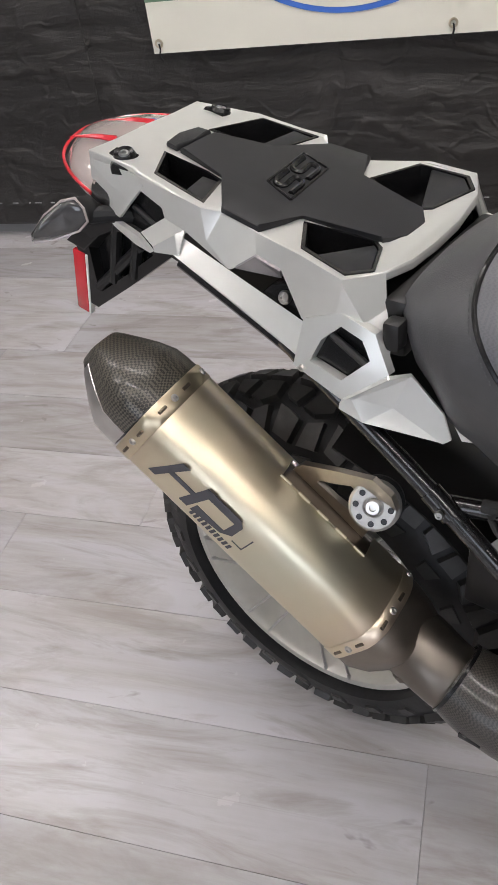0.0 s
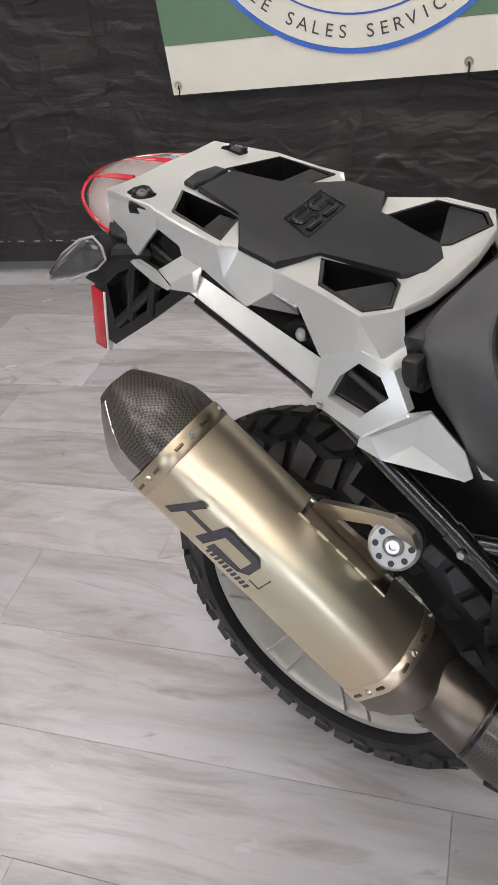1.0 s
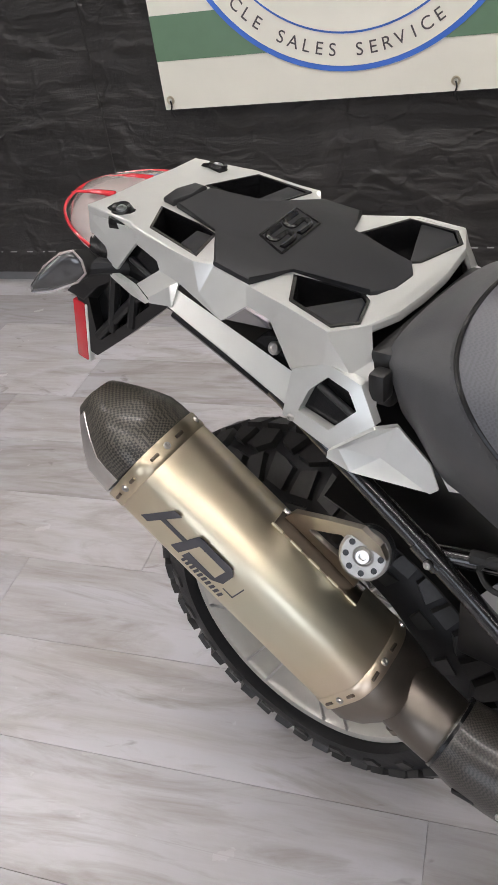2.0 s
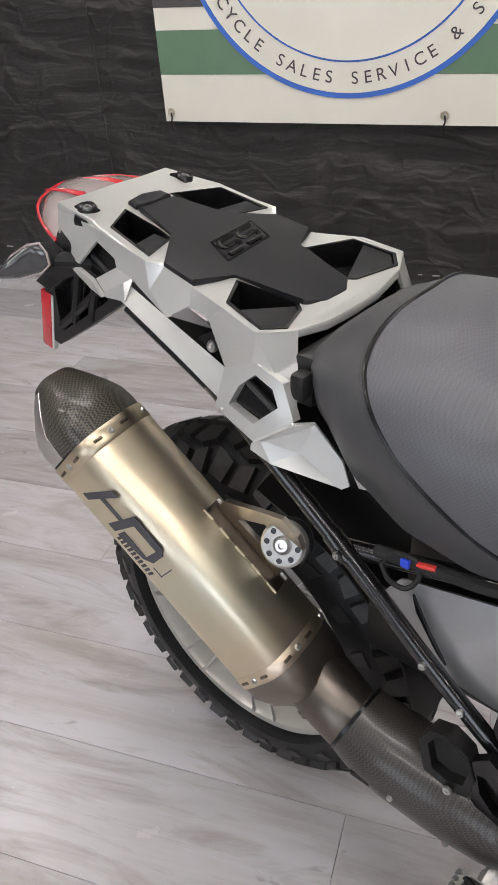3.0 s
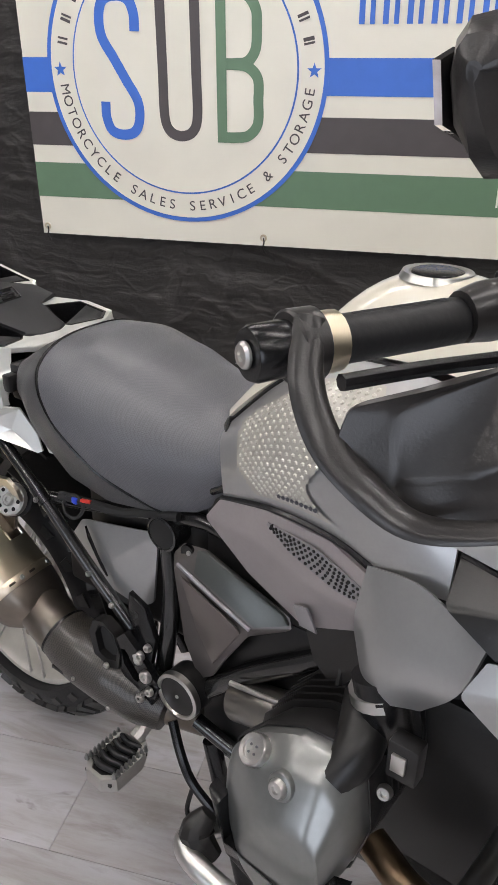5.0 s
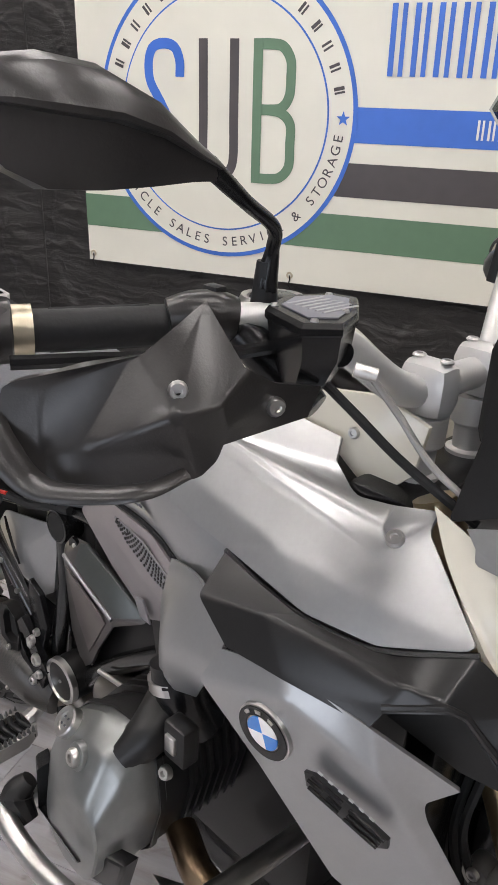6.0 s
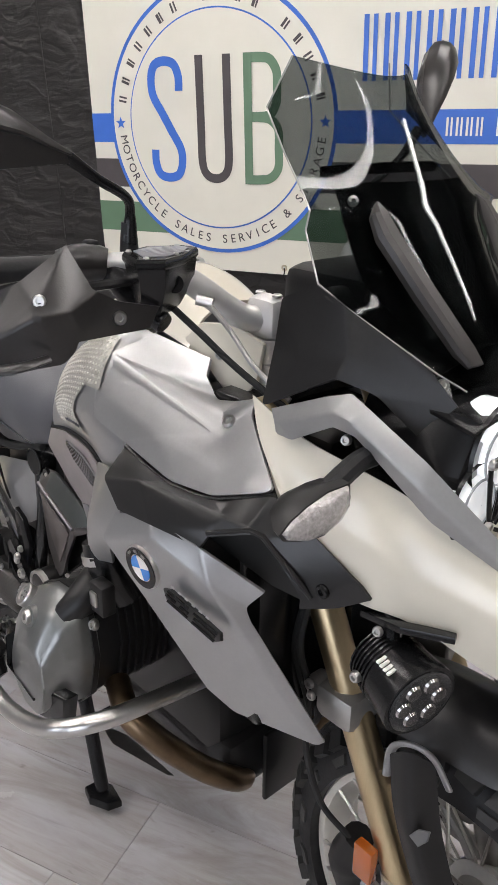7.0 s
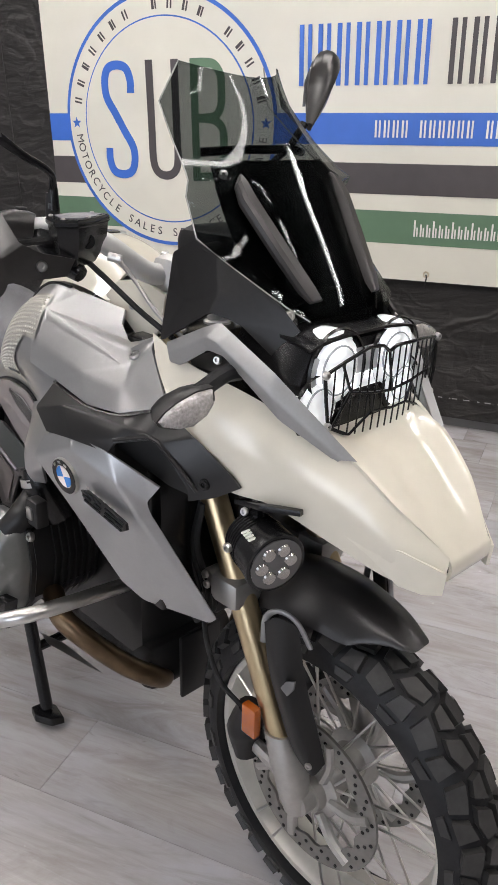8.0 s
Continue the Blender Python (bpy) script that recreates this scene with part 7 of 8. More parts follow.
def guard():
    """Wire guard: a bent outline, inner rods and many thin upright wires."""
    def gp(y, z):
        return (1.479 - 1.15 * (y - 0.03) ** 2 - (1.0 - z) * 0.08 * (1 if z < 1.0 else 0), y, z)
    ring = [(-0.095, 1.03), (-0.063, 1.045), (-0.025, 1.059), (0.001, 1.057), (0.015, 1.047), (0.03, 1.053), (0.06, 1.052), (0.10, 1.050), (0.150, 1.043), (0.156, 0.99), (0.150, 0.958), (0.109, 0.948), (0.098, 0.891), (0.003, 0.893), (-0.047, 0.938), (-0.083, 0.956), (-0.090, 0.99), (-0.095, 1.03)]
    g = part("lamp_guard", b_tube([gp(*p) for p in ring], 0.0027, 8, smooth=False), MAT_satin, bike, "black wire headlight guard")
    for pts in ([(-0.069, 1.042), (-0.053, 1.001), (-0.016, 0.994), (0.028, 0.990), (0.075, 0.994), (0.118, 0.999), (0.150, 1.04)], [(-0.075, 0.958), (-0.053, 1.001)], [(-0.016, 0.994), (-0.010, 0.966), (0.035, 0.962), (0.070, 0.963), (0.078, 0.993)], [(-0.010, 0.966), (-0.047, 0.938)], [(0.070, 0.963), (0.109, 0.948)], [(0.118, 0.999), (0.140, 0.955)], [(0.028, 0.990), (0.015, 1.047)]):
        part("guard_rod", b_tube([gp(*p) for p in pts], 0.0021, 6, smooth=False), MAT_satin, g)

    def edge(y, low):
        pts = ring[8:16] if low else ring[:9]
        best = None
        for (ya, za), (yb, zb) in zip(pts, pts[1:]):
            if min(ya, yb) <= y <= max(ya, yb) and abs(yb - ya) > 1e-6:
                z = za + (zb - za) * (y - ya) / (yb - ya)
                best = z if best is None else (min(best, z) if low else max(best, z))
        return best
    for k in range(16):
        y = -0.080 + k * 0.0148
        lo, hi = edge(y, True), edge(y, False)
        if lo and hi:
            part("guard_wire", b_tube([gp(y, lo), gp(y, lo * 0.6 + hi * 0.4), gp(y, hi)], 0.0013, 5, smooth=False), MAT_satin, g)
    for y, z in ((-0.095, 1.03), (-0.086, 0.958), (0.150, 1.043), (0.150, 0.958)):
        bolt(gp(y, z), (1, 0, 0), g, 0.006, 0.006)


guard()

# front indicators
MAT_ind = mat("clear_ribbed_lens", (0.34, 0.32, 0.31), 0.12, 0.1, 250, 0.5, 0.5, 380, coat=0.8)
for s in (1, -1):
    def blade(f, out):
        o = [(-0.197, 1.011), (-0.222, 1.010), (-0.248, 1.002), (-0.268, 0.992), (-0.279, 0.982), (-0.274, 0.975), (-0.254, 0.968), (-0.230, 0.967), (-0.206, 0.979), (-0.195, 0.994)]
        c = Vector((0, -0.236, 0.989))
        return [Vector((1.381 + 0.10 * (y + 0.24) + out, (c.y - 0.026 + (y - c.y) * f) * s, c.z + 0.013 + (z - c.z) * f - 0.25 * out)) for y, z in o]
    ind = part("front_indicator", b_loft([blade(0.30, -0.030), blade(0.70, -0.022), blade(1.0, -0.004), blade(1.03, 0.005)]), MAT_plastic, bike, "indicator with a clear ribbed lens", 0.9)
    part("lens", b_loft([blade(0.95, 0.004), blade(0.94, 0.007), blade(0.85, 0.011), blade(0.5, 0.014)]), MAT_ind, ind, "clear ribbed lens", 0.9)
    part("stalk", b_tube([(1.36, -0.15 * s, 1.022), (1.366, -0.185 * s, 1.025), (1.374, -0.236 * s, 1.013)], 0.0115, 10, 5), MAT_rubber, ind, "black rubber stalk")
    bolt((1.335, -0.165 * s, 1.035), (0.3, -s, 0.2), ind, 0.006, 0.006)
    if s < 0:
        ind.location = (0.0, -0.026, 0.017)

# ---- cylinders, bars and pipes ----
C_OUT = [(0.752, 0.545), (0.762, 0.60), (0.80, 0.645), (0.855, 0.675), (0.905, 0.68), (0.938, 0.65), (0.948, 0.58), (0.928, 0.50), (0.885, 0.455), (0.81, 0.455), (0.765, 0.495)]


def soft_ring(ring, reach=0.28, n=4):
    """The same closed outline with its corners rounded off."""
    m = len(ring)
    out = []
    for i in range(m):
        a, b, c = ring[i - 1], ring[i], ring[(i + 1) % m]
        p, q = b.lerp(a, reach), b.lerp(c, reach)
        out += [p.lerp(b, k / n).lerp(b.lerp(q, k / n), k / n) for k in range(n + 1)]
    return out


def c_ring(y, f, dz=0.0, dx=0.0):
    pts = [Vector((x, 0, z)) for x, z in C_OUT]
    return [Vector((0.872 + dx + (p.x - 0.872) * f, y, 0.56 + dz + (p.z - 0.56) * f)) for p in pts]


for s in (1, -1):
    cyl = part("cylinder_head", b_loft([c_ring(-0.10 * s, 0.86), c_ring(-0.215 * s, 0.9), c_ring(-0.235 * s, 0.95), c_ring(-0.25 * s, 0.95)]), MAT_plastic, bike, "black finned cylinder", 0.5)
    levels = ((0.250, 0.960, 0, 0), (0.256, 0.972, 0, 0), (0.276, 0.972, 0.002, 0), (0.282, 0.960, 0.001, 0.001), (0.305, 0.845, -0.002, 0.004), (0.311, 0.810, -0.004, 0.005), (0.334, 0.610, -0.020, 0.012), (0.338, 0.570, -0.022, 0.014), (0.340, 0.500, -0.023, 0.016))
    part("valve_cover", b_loft([soft_ring(c_ring(-y * s, f, dz, dx)) for y, f, dz, dx in levels]), MAT_engine, cyl, "grey cast valve cover", 0.5)
    part("cover_band", b_loft([c_ring(-0.252 * s, 0.985), c_ring(-0.253 * s, 1.0), c_ring(-0.262 * s, 1.0), c_ring(-0.263 * s, 0.985)], cap=False), MAT_plastic, cyl)
    part("cover_guard", b_plate([(0.758, -0.318 * s, 0.56), (0.785, -0.33 * s, 0.565), (0.80, -0.342 * s, 0.52), (0.89, -0.344 * s, 0.505), (0.925, -0.33 * s, 0.54), (0.948, -0.315 * s, 0.53), (0.93, -0.315 * s, 0.465), (0.85, -0.322 * s, 0.442), (0.785, -0.318 * s, 0.465)], (0, 0.02 * s, 0), bevel=0.005), MAT_satin, cyl, "black lower cover guard")
    for k in range(7):
        y = (-0.12 - k * 0.0145) * s
        part("fin", b_loft([c_ring(y, 0.98), c_ring(y - 0.004 * s, 0.98)]), MAT_plastic, cyl)
    cap_c, cap_n = Vector((0.816, -0.290 * s, 0.6335)), Vector((-0.006, -0.018 * s, 0.017)).normalized()
    part("oil_cap", turned([(0.0005, 0.017), (0.008, 0.0175), (0.0115, 0.0175), (0.012, 0.020), (0.0175, 0.0205), (0.019, 0.018), (0.019, 0.0)], cap_c, cap_n, 28), MAT_steel, cyl, "round steel filler plug", 0.5)
    for k in range(4):
        side = cap_n.orthogonal().normalized()
        side.rotate(Matrix.Rotation(k * math.pi / 2, 3, cap_n))
        part("plug_slot", b_cyl(cap_c + side * 0.006 + cap_n * 0.016, cap_c + side * 0.006 + cap_n * 0.0185, 0.0016, seg=8), MAT_dark_print, cyl)
    part("bolt_boss", b_cyl((0.866, -0.285 * s, 0.628), (0.862, -0.322 * s, 0.638), 0.017, seg=24, bevel=0.003), MAT_engine, cyl)
    bolt((0.862, -0.322 * s, 0.638), (-0.1, -s, 0.25), cyl, 0.0115, 0.007)
    bolt((0.958, -0.262 * s, 0.648), (0.1, -s, 0.3), cyl, 0.009, 0.008)
    part("plug_cover", b_tube([(0.90, -0.20 * s, 0.70), (0.915, -0.25 * s, 0.672), (0.905, -0.285 * s, 0.645)], [0.03, 0.028, 0.022], 12, 5), MAT_plastic, cyl, "black spark plug cover")
    part("intake_pipe", b_tube([(0.915, -0.215 * s, 0.755), (0.925, -0.215 * s, 0.72), (0.93, -0.19 * s, 0.66)], 0.032, 18, 5), MAT_satin, cyl, "black throttle pipe")
    part("intake_clamp", b_tube([(0.916, -0.216 * s, 0.738), (0.92, -0.216 * s, 0.724)], 0.0345, 18, smooth=False), MAT_steel, cyl, "steel hose clamp")
    part("sensor", b_box((0.955, -0.255 * s - 0.012, 0.675), (0.99, -0.255 * s + 0.012, 0.725), 0.004), MAT_plastic, cyl)
    part("sensor_clip", b_box((0.962, -0.268 * s - 0.003, 0.69), (0.978, -0.268 * s + 0.003, 0.712), 0.001), MAT_steel, cyl)
    bar = part("crash_bar", b_tube([(0.79, -0.27 * s, 0.475), (0.757, -0.34 * s, 0.505), (0.775, -0.372 * s, 0.51), (0.86, -0.378 * s, 0.505), (0.95, -0.374 * s, 0.522), (1.015, -0.36 * s, 0.55), (1.052, -0.31 * s, 0.562), (1.062, -0.22 * s, 0.558), (1.065, -0.14 * s, 0.552)], 0.0135, 14), MAT_steel, bike, "brushed steel crash bar")
    part("bar_pad", b_tube([(0.795, -0.35 * s, 0.50), (0.77, -0.352 * s, 0.525), (0.775, -0.335 * s, 0.545)], [0.012, 0.022, 0.012], 10, 4), MAT_plastic, bar)
    part("skid_wing", b_plate([(0.90, -0.235 * s, 0.405), (0.97, -0.255 * s, 0.425), (1.045, -0.205 * s, 0.385), (1.03, -0.185 * s, 0.36), (0.92, -0.20 * s, 0.375)], (0, 0.004 * s, -0.004), bevel=0.001), MAT_alloy, bike, "alloy guard plate")
    part("header_pipe", b_tube([(0.93, -0.215 * s, 0.50), (0.99, -0.235 * s, 0.488), (1.03, -0.215 * s, 0.455), (1.065, -0.16 * s, 0.39), (1.085, -0.105 * s, 0.342), (1.06, -0.06 * s, 0.305), (0.95, -0.05 * s, 0.285)], 0.0205, 16), MAT_header, bike, "heat-tinted header pipe")
part("starter", b_cyl((0.66, -0.13, 0.50), (0.76, -0.14, 0.535), 0.032, seg=32, bevel=0.004), mat("starter_steel", (0.2, 0.19, 0.175), 0.3, 0.9, 60, 0.1), bike, "dull steel starter motor")
part("push_rod", b_tube([(0.66, -0.15, 0.545), (0.76, -0.155, 0.565)], 0.004, 8, smooth=False), MAT_steel, bike)
part("white_tank", b_facets([(0.80, -0.13, 0.62), (0.845, -0.14, 0.655), (0.86, -0.14, 0.62), (0.80, -0.13, 0.585)], [(0, 1, 2, 3)], 0.01, 0), MAT_white, bike)
for k in range(4):
    part("cable", b_tube([(0.84 + 0.012 * k, -0.15, 0.70), (0.845 + 0.01 * k, -0.175, 0.64), (0.87 + 0.012 * k, -0.19, 0.58), (0.90, -0.17, 0.53)], 0.005, 6), MAT_cord, bike)
part("front_flap", b_box((1.098, -0.05, 0.27), (1.108, 0.05, 0.41), 0.004), MAT_plastic, bike, "black flap behind the front wheel")
for k in range(6):
    part("cable", b_tube([(1.18 + 0.015 * k, -0.10 - 0.012 * (k % 3), 0.78), (1.20 + 0.01 * k, -0.13, 0.70), (1.17 + 0.02 * k, -0.11, 0.60), (1.2, -0.09, 0.52)], 0.005, 6), MAT_cord, bike)

# ---- fork, fender, lamps ----
for s in (1, -1):
    leg = part("fork_tube", b_tube([(1.145, -0.10 * s, 1.02), (1.432, -0.10 * s, 0.40)], 0.0225, 24, smooth=False), MAT_gold, bike, "gold anodised fork tube")
    part("fork_foot", b_loft([[Vector((x + r * math.cos(a * math.pi / 8), -0.10 * s + r * math.sin(a * math.pi / 8), z)) for a in range(16)] for x, z, r in ((1.418, 0.435, 0.027), (1.428, 0.41, 0.029), (1.445, 0.365, 0.030), (1.453, 0.335, 0.027), (1.46, 0.30, 0.02))]), MAT_alloy, leg, "cast alloy fork foot")
    part("axle_boss", b_rev([(0.012, -0.108 * s), (0.024, -0.108 * s), (0.026, -0.065 * s), (0.012, -0.065 * s), (0.01, -0.098 * s)], (1.464, 0, 0.318), "Y", 28, close=True), MAT_alloy, leg, "round axle boss")
    part("fork_clamp", b_box((1.278, -0.10 * s - 0.032, 0.622), (1.342, -0.10 * s + 0.032, 0.672), 0.012), MAT_alloy, leg, "silver fork clamp")
    part("clamp_ear", b_cyl((1.268, -0.125 * s, 0.655), (1.268, -0.10 * s, 0.655), 0.014, seg=16), MAT_alloy, leg)
    bolt((1.268, -0.128 * s, 0.662), (0, -s, 0), leg, 0.007, 0.005)
    bolt((1.272, -0.128 * s, 0.645), (0, -s, 0), leg, 0.007, 0.005)
    part("fork_guard", b_patch([[(1.403, -0.130 * s, 0.642), (1.420, -0.132 * s, 0.56), (1.462, -0.125 * s, 0.45), (1.492, -0.116 * s, 0.408)], [(1.427, -0.127 * s, 0.660), (1.446, -0.132 * s, 0.56), (1.480, -0.125 * s, 0.47), (1.505, -0.114 * s, 0.41)], [(1.452, -0.108 * s, 0.648), (1.470, -0.106 * s, 0.56), (1.494, -0.100 * s, 0.48), (1.510, -0.096 * s, 0.425)]], 0.004, 6), MAT_plastic, leg, "black plastic fork guard", 1.0)
    part("guard_stay", b_tube([(1.396, -0.122 * s, 0.60), (1.402, -0.124 * s, 0.648), (1.426, -0.122 * s, 0.668), (1.450, -0.110 * s, 0.656), (1.468, -0.098 * s, 0.615)], 0.006, 10, 6, flat=0.6), mat("grey_stay", (0.3, 0.3, 0.3), 0.4, 0.5), leg, "grey stay over the fork guard")
    part("guard_badge", b_plate([(1.444, -0.1335 * s, 0.548), (1.455, -0.1335 * s, 0.566), (1.470, -0.1315 * s, 0.573), (1.468, -0.1315 * s, 0.556), (1.458, -0.1335 * s, 0.541)], (0, 0.003 * s, 0), bevel=0.0008), mat("badge_grey", (0.12, 0.12, 0.12), 0.4), leg, "grey leaf-shaped badge")
    bolt((1.496, -0.118 * s, 0.425), (0.2, -s, 0), leg, 0.006, 0.004)
    part("side_reflector", b_box((1.368, -0.135 * s - 0.004, 0.42), (1.398, -0.128 * s + 0.004, 0.475), 0.002), mat("amber_lens", (0.38, 0.09, 0.012), 0.2, coat=0.7), leg, "amber reflector")
    cal = part("brake_caliper", b_tube([(1.338, -0.088 * s, 0.42), (1.325, -0.09 * s, 0.37), (1.335, -0.09 * s, 0.32)], [0.022, 0.03, 0.022], 12, 5, flat=1.0), MAT_plastic, leg, "black brake caliper")
    part("caliper_arm", b_tube([(1.345, -0.085 * s, 0.345), (1.40, -0.09 * s, 0.34), (1.45, -0.095 * s, 0.33)], 0.012, 10), MAT_alloy, leg)
    part("brake_hose", b_tube([(1.27, -0.12 * s, 0.66), (1.262, -0.125 * s, 0.56), (1.29, -0.12 * s, 0.47), (1.33, -0.1 * s, 0.42)], 0.0045, 8), MAT_cord, leg, "black brake hose")
part("fork_bridge", b_box((1.20, -0.13, 0.79), (1.27, 0.13, 0.825), 0.012), MAT_satin, bike, "lower fork bridge")
part("top_bridge", b_box((1.05, -0.115, 0.985), (1.135, 0.115, 1.008), 0.01), MAT_satin, bike, "black top fork bridge")
FA = Vector((1.464, -0.008, 0.318))
rows = []
for f in (-1, -0.85, -0.5, 0, 0.5, 0.85, 1):
    row = []
    for k in range(10):
        a = radians(67.5 + k * 7.7 + 9 * f ** 4 * max(0, 1 - k / 2))
        r = 0.356 + 0.030 * math.sin(min(k / 6, 1) * math.pi / 2) - (0.018, 0.040, 0.052, 0.058, 0.06, 0.06, 0.06, 0.06, 0.06, 0.06)[k] * abs(f) ** 2.2
        hw = (0.040, 0.062, 0.070, 0.076, 0.079, 0.080, 0.079, 0.076, 0.070, 0.062)[k]
        row.append((FA.x + r * math.cos(a), FA.y + hw * f, FA.z + r * math.sin(a)))
    rows.append(row)
fender = part("front_fender", b_patch(rows, 0.004, 5), MAT_guard, bike, "satin black front fender", 1.0)

for s in (1, -1):
    c = Vector((1.425, -0.165 * s, 0.792))
    d = Vector((0.93, -0.25 * s, -0.12)).normalized()
    fog = part("fog_lamp", b_tube([c - d * 0.045, c - d * 0.03, c, c + d * 0.032, c + d * 0.036], [0.022, 0.036, 0.041, 0.043, 0.043], 28, smooth=False), MAT_satin, bike, "round black auxiliary lamp")
    part("lamp_rim", b_tube([c + d * 0.034, c + d * 0.041], 0.0445, 28, smooth=False), MAT_satin, fog)
    part("lamp_lens", b_cyl(c + d * 0.0405, c + d * 0.043, 0.039, seg=28), mat("fog_glass", (0.05, 0.05, 0.052), 0.12, 0.2, 40, 0.2, coat=0.8), fog, "clear lamp lens")
    u = d.orthogonal().normalized()
    v = d.cross(u)
    for k in range(6):
        a = k * math.pi / 3 + 0.4
        p = c + d * 0.0425 + (u * math.cos(a) + v * math.sin(a)) * 0.022
        part("led_cup", b_cyl(p, p + d * 0.003, 0.0105, 0.0085, 12), mat("led_mirror", (0.35, 0.34, 0.33), 0.15, 0.9), fog)
    for k in range(6):
        q = c - d * (0.035 - 0.006 * k)
        part("cooling_fin", b_tube([q, q + d * 0.002], 0.037 + 0.001 * k, 20, smooth=False), MAT_satin, fog)
    part("lamp_bracket", b_tube([c - d * 0.01 + Vector((0, 0, 0.03)), c + Vector((-0.03, 0.02 * s, 0.06)), c + Vector((-0.06, 0.05 * s, 0.055))], 0.010, 8), MAT_satin, fog, "black lamp bracket")
    part("bracket_plate", b_plate([(1.37, -0.165 * s, 0.845), (1.43, -0.175 * s, 0.86), (1.48, -0.15 * s, 0.862), (1.46, -0.11 * s, 0.85), (1.38, -0.12 * s, 0.835)], (0, 0, -0.008), bevel=0.002), MAT_satin, fog)
    bolt(c + Vector((-0.02, -0.012 * s, 0.05)), (0.2, -s, 0.2), fog, 0.006, 0.005)
    bolt(c - d * 0.02 + Vector((-0.005, -0.042 * s, 0.0)), (0, -s, 0), fog, 0.007, 0.006)
    for k in range(4):
        p = c + d * (0.0 + 0.006 * k) + Vector((0, -0.028 * s, 0.0335))
        part("print_bar", b_box((p.x - 0.0018, p.y - 0.008, p.z - 0.001), (p.x + 0.0018, p.y + 0.008, p.z + 0.0012)), MAT_white, fog)

# ---- handlebar and controls ----
MAT_bar = mat("satin_aluminium", (0.62, 0.61, 0.6), 0.42, 0.6, 80, 0.04)
for s in (1, -1):
    hb = part("handlebar", b_tube([(1.09, 0.0, 1.102), (1.09, -0.05 * s, 1.102), (1.078, -0.09 * s, 1.108), (1.05, -0.155 * s, 1.158), (1.022, -0.21 * s, 1.178), (0.972, -0.285 * s, 1.172), (0.908, -0.425 * s, 1.17)], [0.017, 0.017, 0.017, 0.016, 0.0135, 0.0135, 0.0135], 16), MAT_bar, bike, "silver tapered handlebar")
    part("riser", b_loft([[Vector((1.09 + r * math.cos(a * math.pi / 10), -0.05 * s + r * math.sin(a * math.pi / 10), z)) for a in range(20)] for z, r in ((1.0, 0.024), (1.012, 0.024), (1.014, 0.017), (1.04, 0.018), (1.045, 0.024), (1.075, 0.025))]), MAT_bar, hb, "silver bar riser", 0.5)
    part("bar_clamp", b_box((1.06, -0.05 * s - 0.021, 1.072), (1.12, -0.05 * s + 0.021, 1.132), 0.018), MAT_bar, hb, "silver bar clamp")
    bolt((1.075, -0.05 * s, 1.131), (0, 0, 1), hb, 0.007, 0.003)
    bolt((1.106, -0.05 * s, 1.131), (0, 0, 1), hb, 0.007, 0.003)
    part("grip", b_tube([(0.972, -0.286 * s, 1.172), (0.9265, -0.384 * s, 1.171)], 0.0175, 20, smooth=False), MAT_rubber, hb, "ribbed black rubber grip")
    for k in range(8):
        a = k * math.pi / 4
        o = Vector((0.0, 0.0, 0.0)) + Vector((0.91, 0.41 * s, 0)).normalized() * 0.0172 * math.cos(a) + Vector((0, 0, 0.0172)) * math.sin(a)
        part("grip_rib", b_tube([Vector((0.966, -0.298 * s, 1.172)) + o, Vector((0.932, -0.372 * s, 1.171)) + o], 0.0015, 5, smooth=False), MAT_rubber, hb)
    part("guard_collar", b_tube([(0.9200, -0.398 * s, 1.171), (0.9193, -0.3995 * s, 1.171), (0.9115, -0.4165 * s, 1.171), (0.9108, -0.418 * s, 1.171)], [0.0235, 0.0255, 0.0255, 0.0235], 28, smooth=False), MAT_guard, hb, "dark collar of the hand guard")
    part("bar_end", b_tube([(0.9115, -0.417 * s, 1.171), (0.910, -0.420 * s, 1.171), (0.900, -0.441 * s, 1.17), (0.8985, -0.4445 * s, 1.17)], [0.0185, 0.0195, 0.0195, 0.0175], 24, smooth=False), MAT_satin, hb, "black bar end weight")
    part("end_ring", b_tube([(0.9265, -0.384 * s, 1.171), (0.920, -0.398 * s, 1.171)], 0.0215, 20, smooth=False), MAT_brass, hb, "brass-coloured ring")
    bolt((0.8975, -0.4455 * s, 1.17), (-0.4, -0.9 * s, 0), hb, 0.0095, 0.004)
    part("switch_box", b_tube([(1.004, -0.236 * s, 1.176), (0.995, -0.25 * s, 1.178), (0.984, -0.267 * s, 1.177), (0.974, -0.283 * s, 1.174)], [0.022, 0.027, 0.027, 0.023], 14, 4, flat=0.85), MAT_guard, hb, "black switch housing")
    part("switch", b_box((0.984, -0.25 * s - 0.007, 1.196), (1.002, -0.25 * s + 0.007, 1.206), 0.003), MAT_pad, hb)
    part("lever", b_tube([(1.055, -0.235 * s, 1.165), (1.03, -0.29 * s, 1.16), (0.985, -0.36 * s, 1.158), (0.955, -0.42 * s, 1.158)], 0.006, 8), MAT_satin, hb, "black hand lever")
    # reservoir with its screwed lid
    part("lever_perch", b_tube([(1.0, -0.235 * s, 1.172), (1.03, -0.226 * s, 1.152), (1.06, -0.216 * s, 1.128), (1.082, -0.21 * s, 1.115)], [0.014, 0.019, 0.018, 0.012], 12, 5), MAT_satin, hb, "black lever perch", 0.9)
    LID = [(1.042, -0.239), (1.022, -0.193), (1.040, -0.150), (1.064, -0.144), (1.103, -0.194), (1.119, -0.233), (1.100, -0.259)]

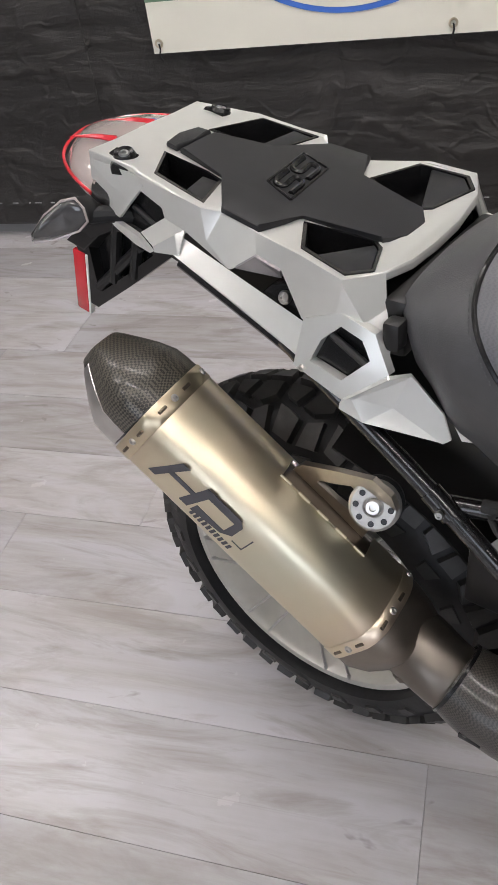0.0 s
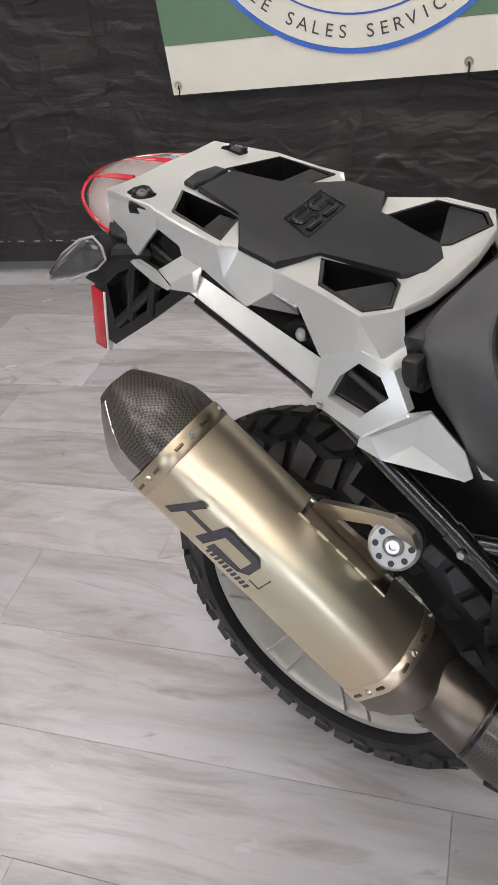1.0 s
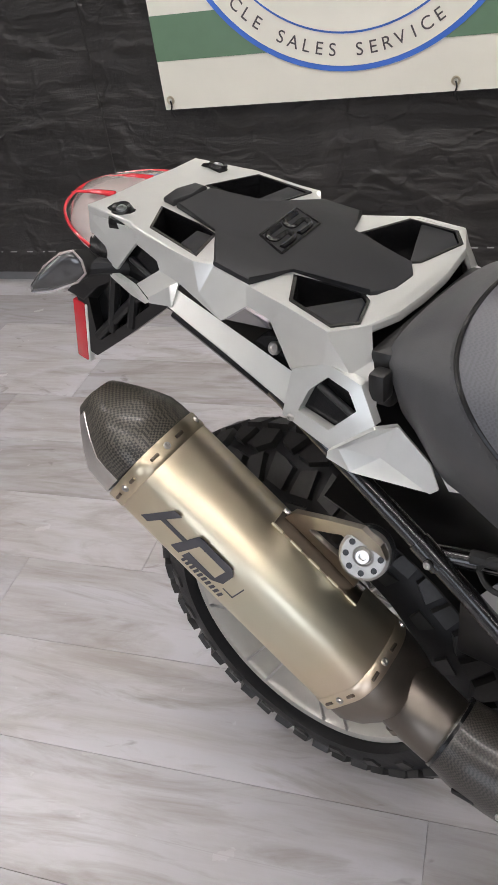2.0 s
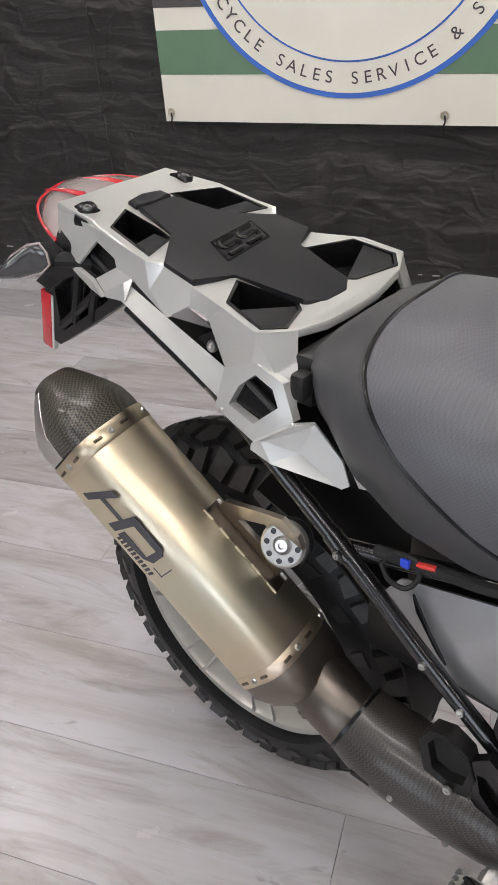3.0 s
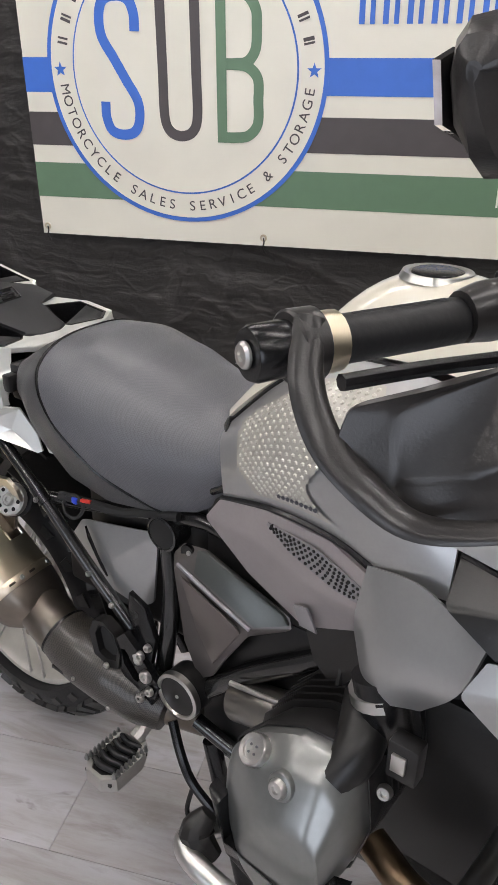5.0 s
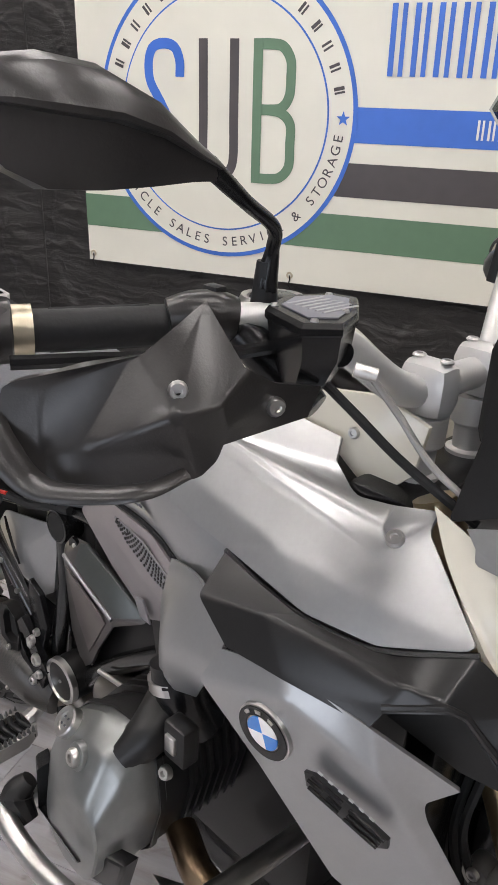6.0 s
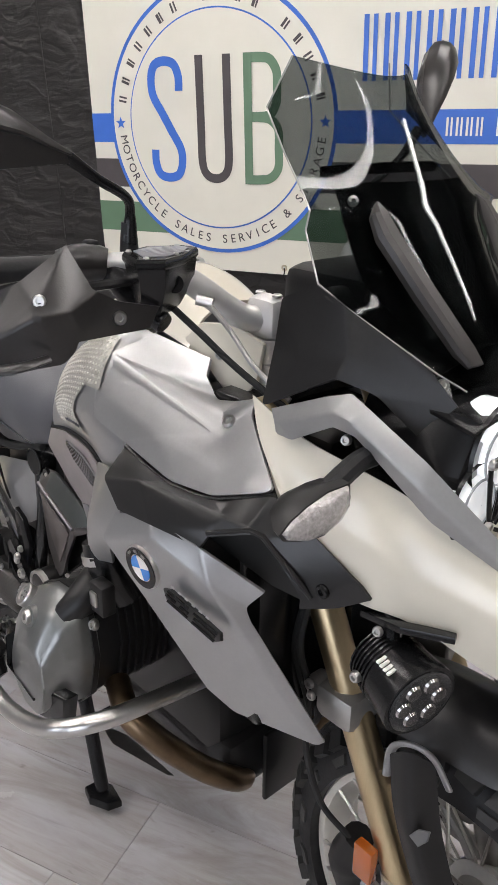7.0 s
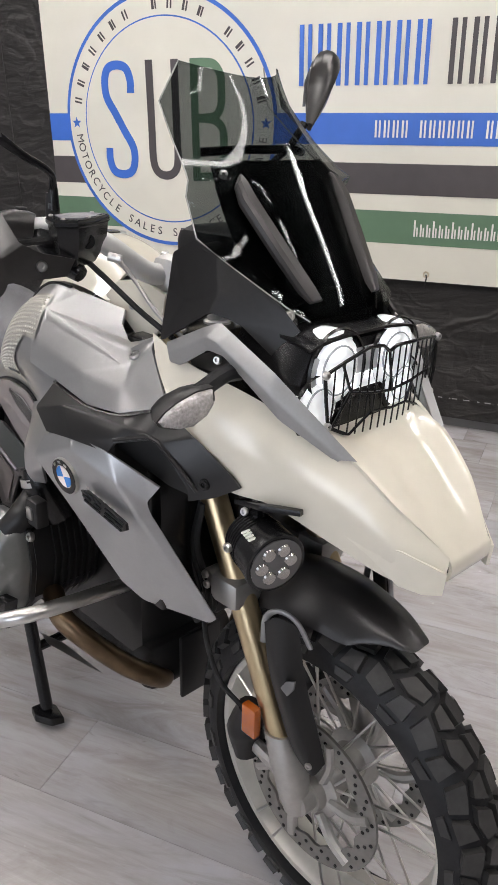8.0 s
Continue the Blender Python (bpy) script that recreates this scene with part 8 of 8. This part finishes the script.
    def lid_ring(f, z, dx=0.0):
        return [Vector((1.07 + dx + (x - 1.07) * f, (-0.2 + (y + 0.2) * f) * s, z)) for x, y in LID]
    res = part("brake_reservoir", b_loft([lid_ring(0.6, 1.128, -0.012), lid_ring(0.72, 1.14, -0.008), lid_ring(0.88, 1.165), lid_ring(0.95, 1.187)]), MAT_satin, bike, "black brake fluid reservoir", 0.5)
    part("lid", b_loft([lid_ring(0.97, 1.186), lid_ring(1.0, 1.188), lid_ring(1.0, 1.193), lid_ring(0.94, 1.197)]), MAT_satin, res, "screwed black lid", 0.5)
    part("lid_label", b_loft([lid_ring(0.72, 1.1972), lid_ring(0.72, 1.1982)]), mat("grey_label", (0.16, 0.165, 0.19), 0.3), res, "grey warning label", 0.5)
    for k in range(6):
        x = 1.05 + 0.0075 * k
        part("print_bar", b_box((x, min(-0.222 * s, -0.178 * s), 1.1983), (x + 0.003, max(-0.222 * s, -0.178 * s), 1.1988)), mat("pale_print", (0.4, 0.4, 0.42), 0.4), res)
    for x, y in ((1.046, -0.232), (1.100, -0.245), (1.094, -0.2), (1.045, -0.162)):
        bolt((x, y * s, 1.196), (0, 0, 1), res, 0.0035, 0.003)
    part("sight_glass", b_cyl((1.092, -0.205 * s, 1.165), (1.102, -0.208 * s, 1.165), 0.0105, seg=20), MAT_satin, res)
    part("banjo", b_cyl((1.078, -0.158 * s, 1.137), (1.094, -0.146 * s, 1.133), 0.007, seg=14), MAT_steel, res, "steel hose fitting")
    part("hose", b_tube([(1.092, -0.15 * s, 1.132), (1.115, -0.135 * s, 1.10), (1.15, -0.125 * s, 1.06), (1.2, -0.115 * s, 1.03)], 0.0035, 8), MAT_alloy, res, "braided brake hose")
    part("hose", b_tube([(1.06, -0.19 * s, 1.135), (1.09, -0.165 * s, 1.10), (1.13, -0.14 * s, 1.06), (1.2, -0.12 * s, 1.02)], 0.0045, 8), MAT_cord, res, "black cable")
    # mirror on its bent stalk
    def m_ring(y, z, h, dx):
        prof = [(-0.32, 0.55), (-0.22, 0.9), (0.0, 1.0), (0.2, 0.85), (0.34, 0.5), (0.385, 0.18), (0.36, 0.06), (0.27, 0.0), (0.2, -0.75), (0.1, -1.25), (-0.1, -1.3), (-0.26, -0.8), (-0.34, 0.0)]
        return [Vector((1.044 + px * dx, -y * s, z + pz * h * 0.93)) for px, pz in prof]
    mir = part("mirror", b_loft([m_ring(*q) for q in ((0.300, 1.302, 0.007, 0.02), (0.325, 1.310, 0.014, 0.035), (0.36, 1.322, 0.026, 0.06), (0.40, 1.330, 0.034, 0.075), (0.44, 1.333, 0.035, 0.075), (0.465, 1.336, 0.028, 0.06), (0.482, 1.338, 0.016, 0.035), (0.488, 1.338, 0.004, 0.01))]), MAT_guard, bike, "matt black mirror housing", 0.5)
    part("mirror_glass", b_plate([(1.021, -0.345 * s, 1.315), (1.019, -0.38 * s, 1.345), (1.019, -0.44 * s, 1.352), (1.019, -0.475 * s, 1.342), (1.019, -0.465 * s, 1.315), (1.019, -0.42 * s, 1.302)], (0.004, 0, 0)), mat("mirror_silver", (0.8, 0.8, 0.8), 0.03, 1, 10, 0.01), mir, "mirror glass")
    if s < 0:
        base = Vector((1.042, 0.305, 1.304))
        mir.matrix_basis = Matrix.Translation(base + Vector((0, 0.006, 0.025))) @ Matrix.Rotation(radians(28), 4, "Z") @ Matrix.Rotation(radians(30), 4, "X") @ Matrix.Translation(-base)
    part("mirror_stalk", b_tube([(1.012, -0.208 * s, 1.17), (1.012, -0.208 * s, 1.205), (1.018, -0.209 * s, 1.235), (1.03, -0.222 * s, 1.256), (1.04, -0.265 * s, 1.278 + (0.012 if s < 0 else 0)), (1.042, -0.305 * s - (0.006 if s < 0 else 0), 1.304 + (0.025 if s < 0 else 0))], [0.011, 0.0105, 0.006, 0.0058, 0.006, 0.008], 12, 6), MAT_satin, hb, "bent black mirror stalk")
    part("stalk_boot", b_tube([(1.01, -0.208 * s, 1.165), (1.012, -0.208 * s, 1.225)], [0.014, 0.009], 12, smooth=False), MAT_rubber, hb)
    # hand guard
    G = [(1.10, -0.229, 1.142), (1.10, -0.283, 1.155), (1.095, -0.308, 1.169), (1.07, -0.339, 1.198), (1.05, -0.375, 1.180), (1.02, -0.407, 1.168), (0.97, -0.434, 1.149), (1.10, -0.243, 1.119), (1.10, -0.333, 1.124), (1.10, -0.34, 1.108), (1.095, -0.352, 1.096), (1.075, -0.39, 1.09), (1.02, -0.434, 1.079), (0.985, -0.442, 1.087), (0.965, -0.448, 1.11),
         (1.112, -0.350, 1.155), (1.105, -0.386, 1.152), (1.083, -0.379, 1.165), (1.043, -0.418, 1.117), (0.993, -0.418, 1.149), (1.0, -0.422, 1.102)]
    F = [(0, 1, 8, 7), (1, 2, 15, 8), (2, 3, 16, 15), (3, 17, 16), (8, 15, 16, 9), (9, 16, 10), (10, 16, 18, 11), (16, 17, 18), (3, 4, 17), (4, 18, 17), (4, 5, 19), (4, 19, 20, 18), (5, 6, 19), (6, 14, 19), (14, 13, 20, 19), (13, 12, 20), (12, 11, 18, 20)]
    hg = part("hand_guard", b_facets([(x, y * s, z) for x, y, z in G], F, 0.004, 0.004, 3), MAT_guard, bike, "matt black plastic hand guard", 0.8)
    bolt((1.092, -0.372 * s, 1.166), (0.8, -0.6 * s, 0.1), hg, 0.007, 0.005)
    bolt((1.100, -0.283 * s, 1.137), (0.9, -0.4 * s, 0.1), hg, 0.008, 0.006)
    part("guard_arm", b_tube([(0.924, -0.412 * s, 1.193), (0.939, -0.436 * s, 1.159), (0.962, -0.446 * s, 1.127), (0.994, -0.450 * s, 1.107), (1.024, -0.446 * s, 1.092), (1.057, -0.436 * s, 1.094), (1.098, -0.408 * s, 1.103), (1.103, -0.372 * s, 1.108)], [0.011, 0.0125, 0.013, 0.013, 0.011, 0.009, 0.008, 0.006], 12, 6, flat=0.42), MAT_guard, hg, "flat arm of the hand guard", 1.0)

planks()
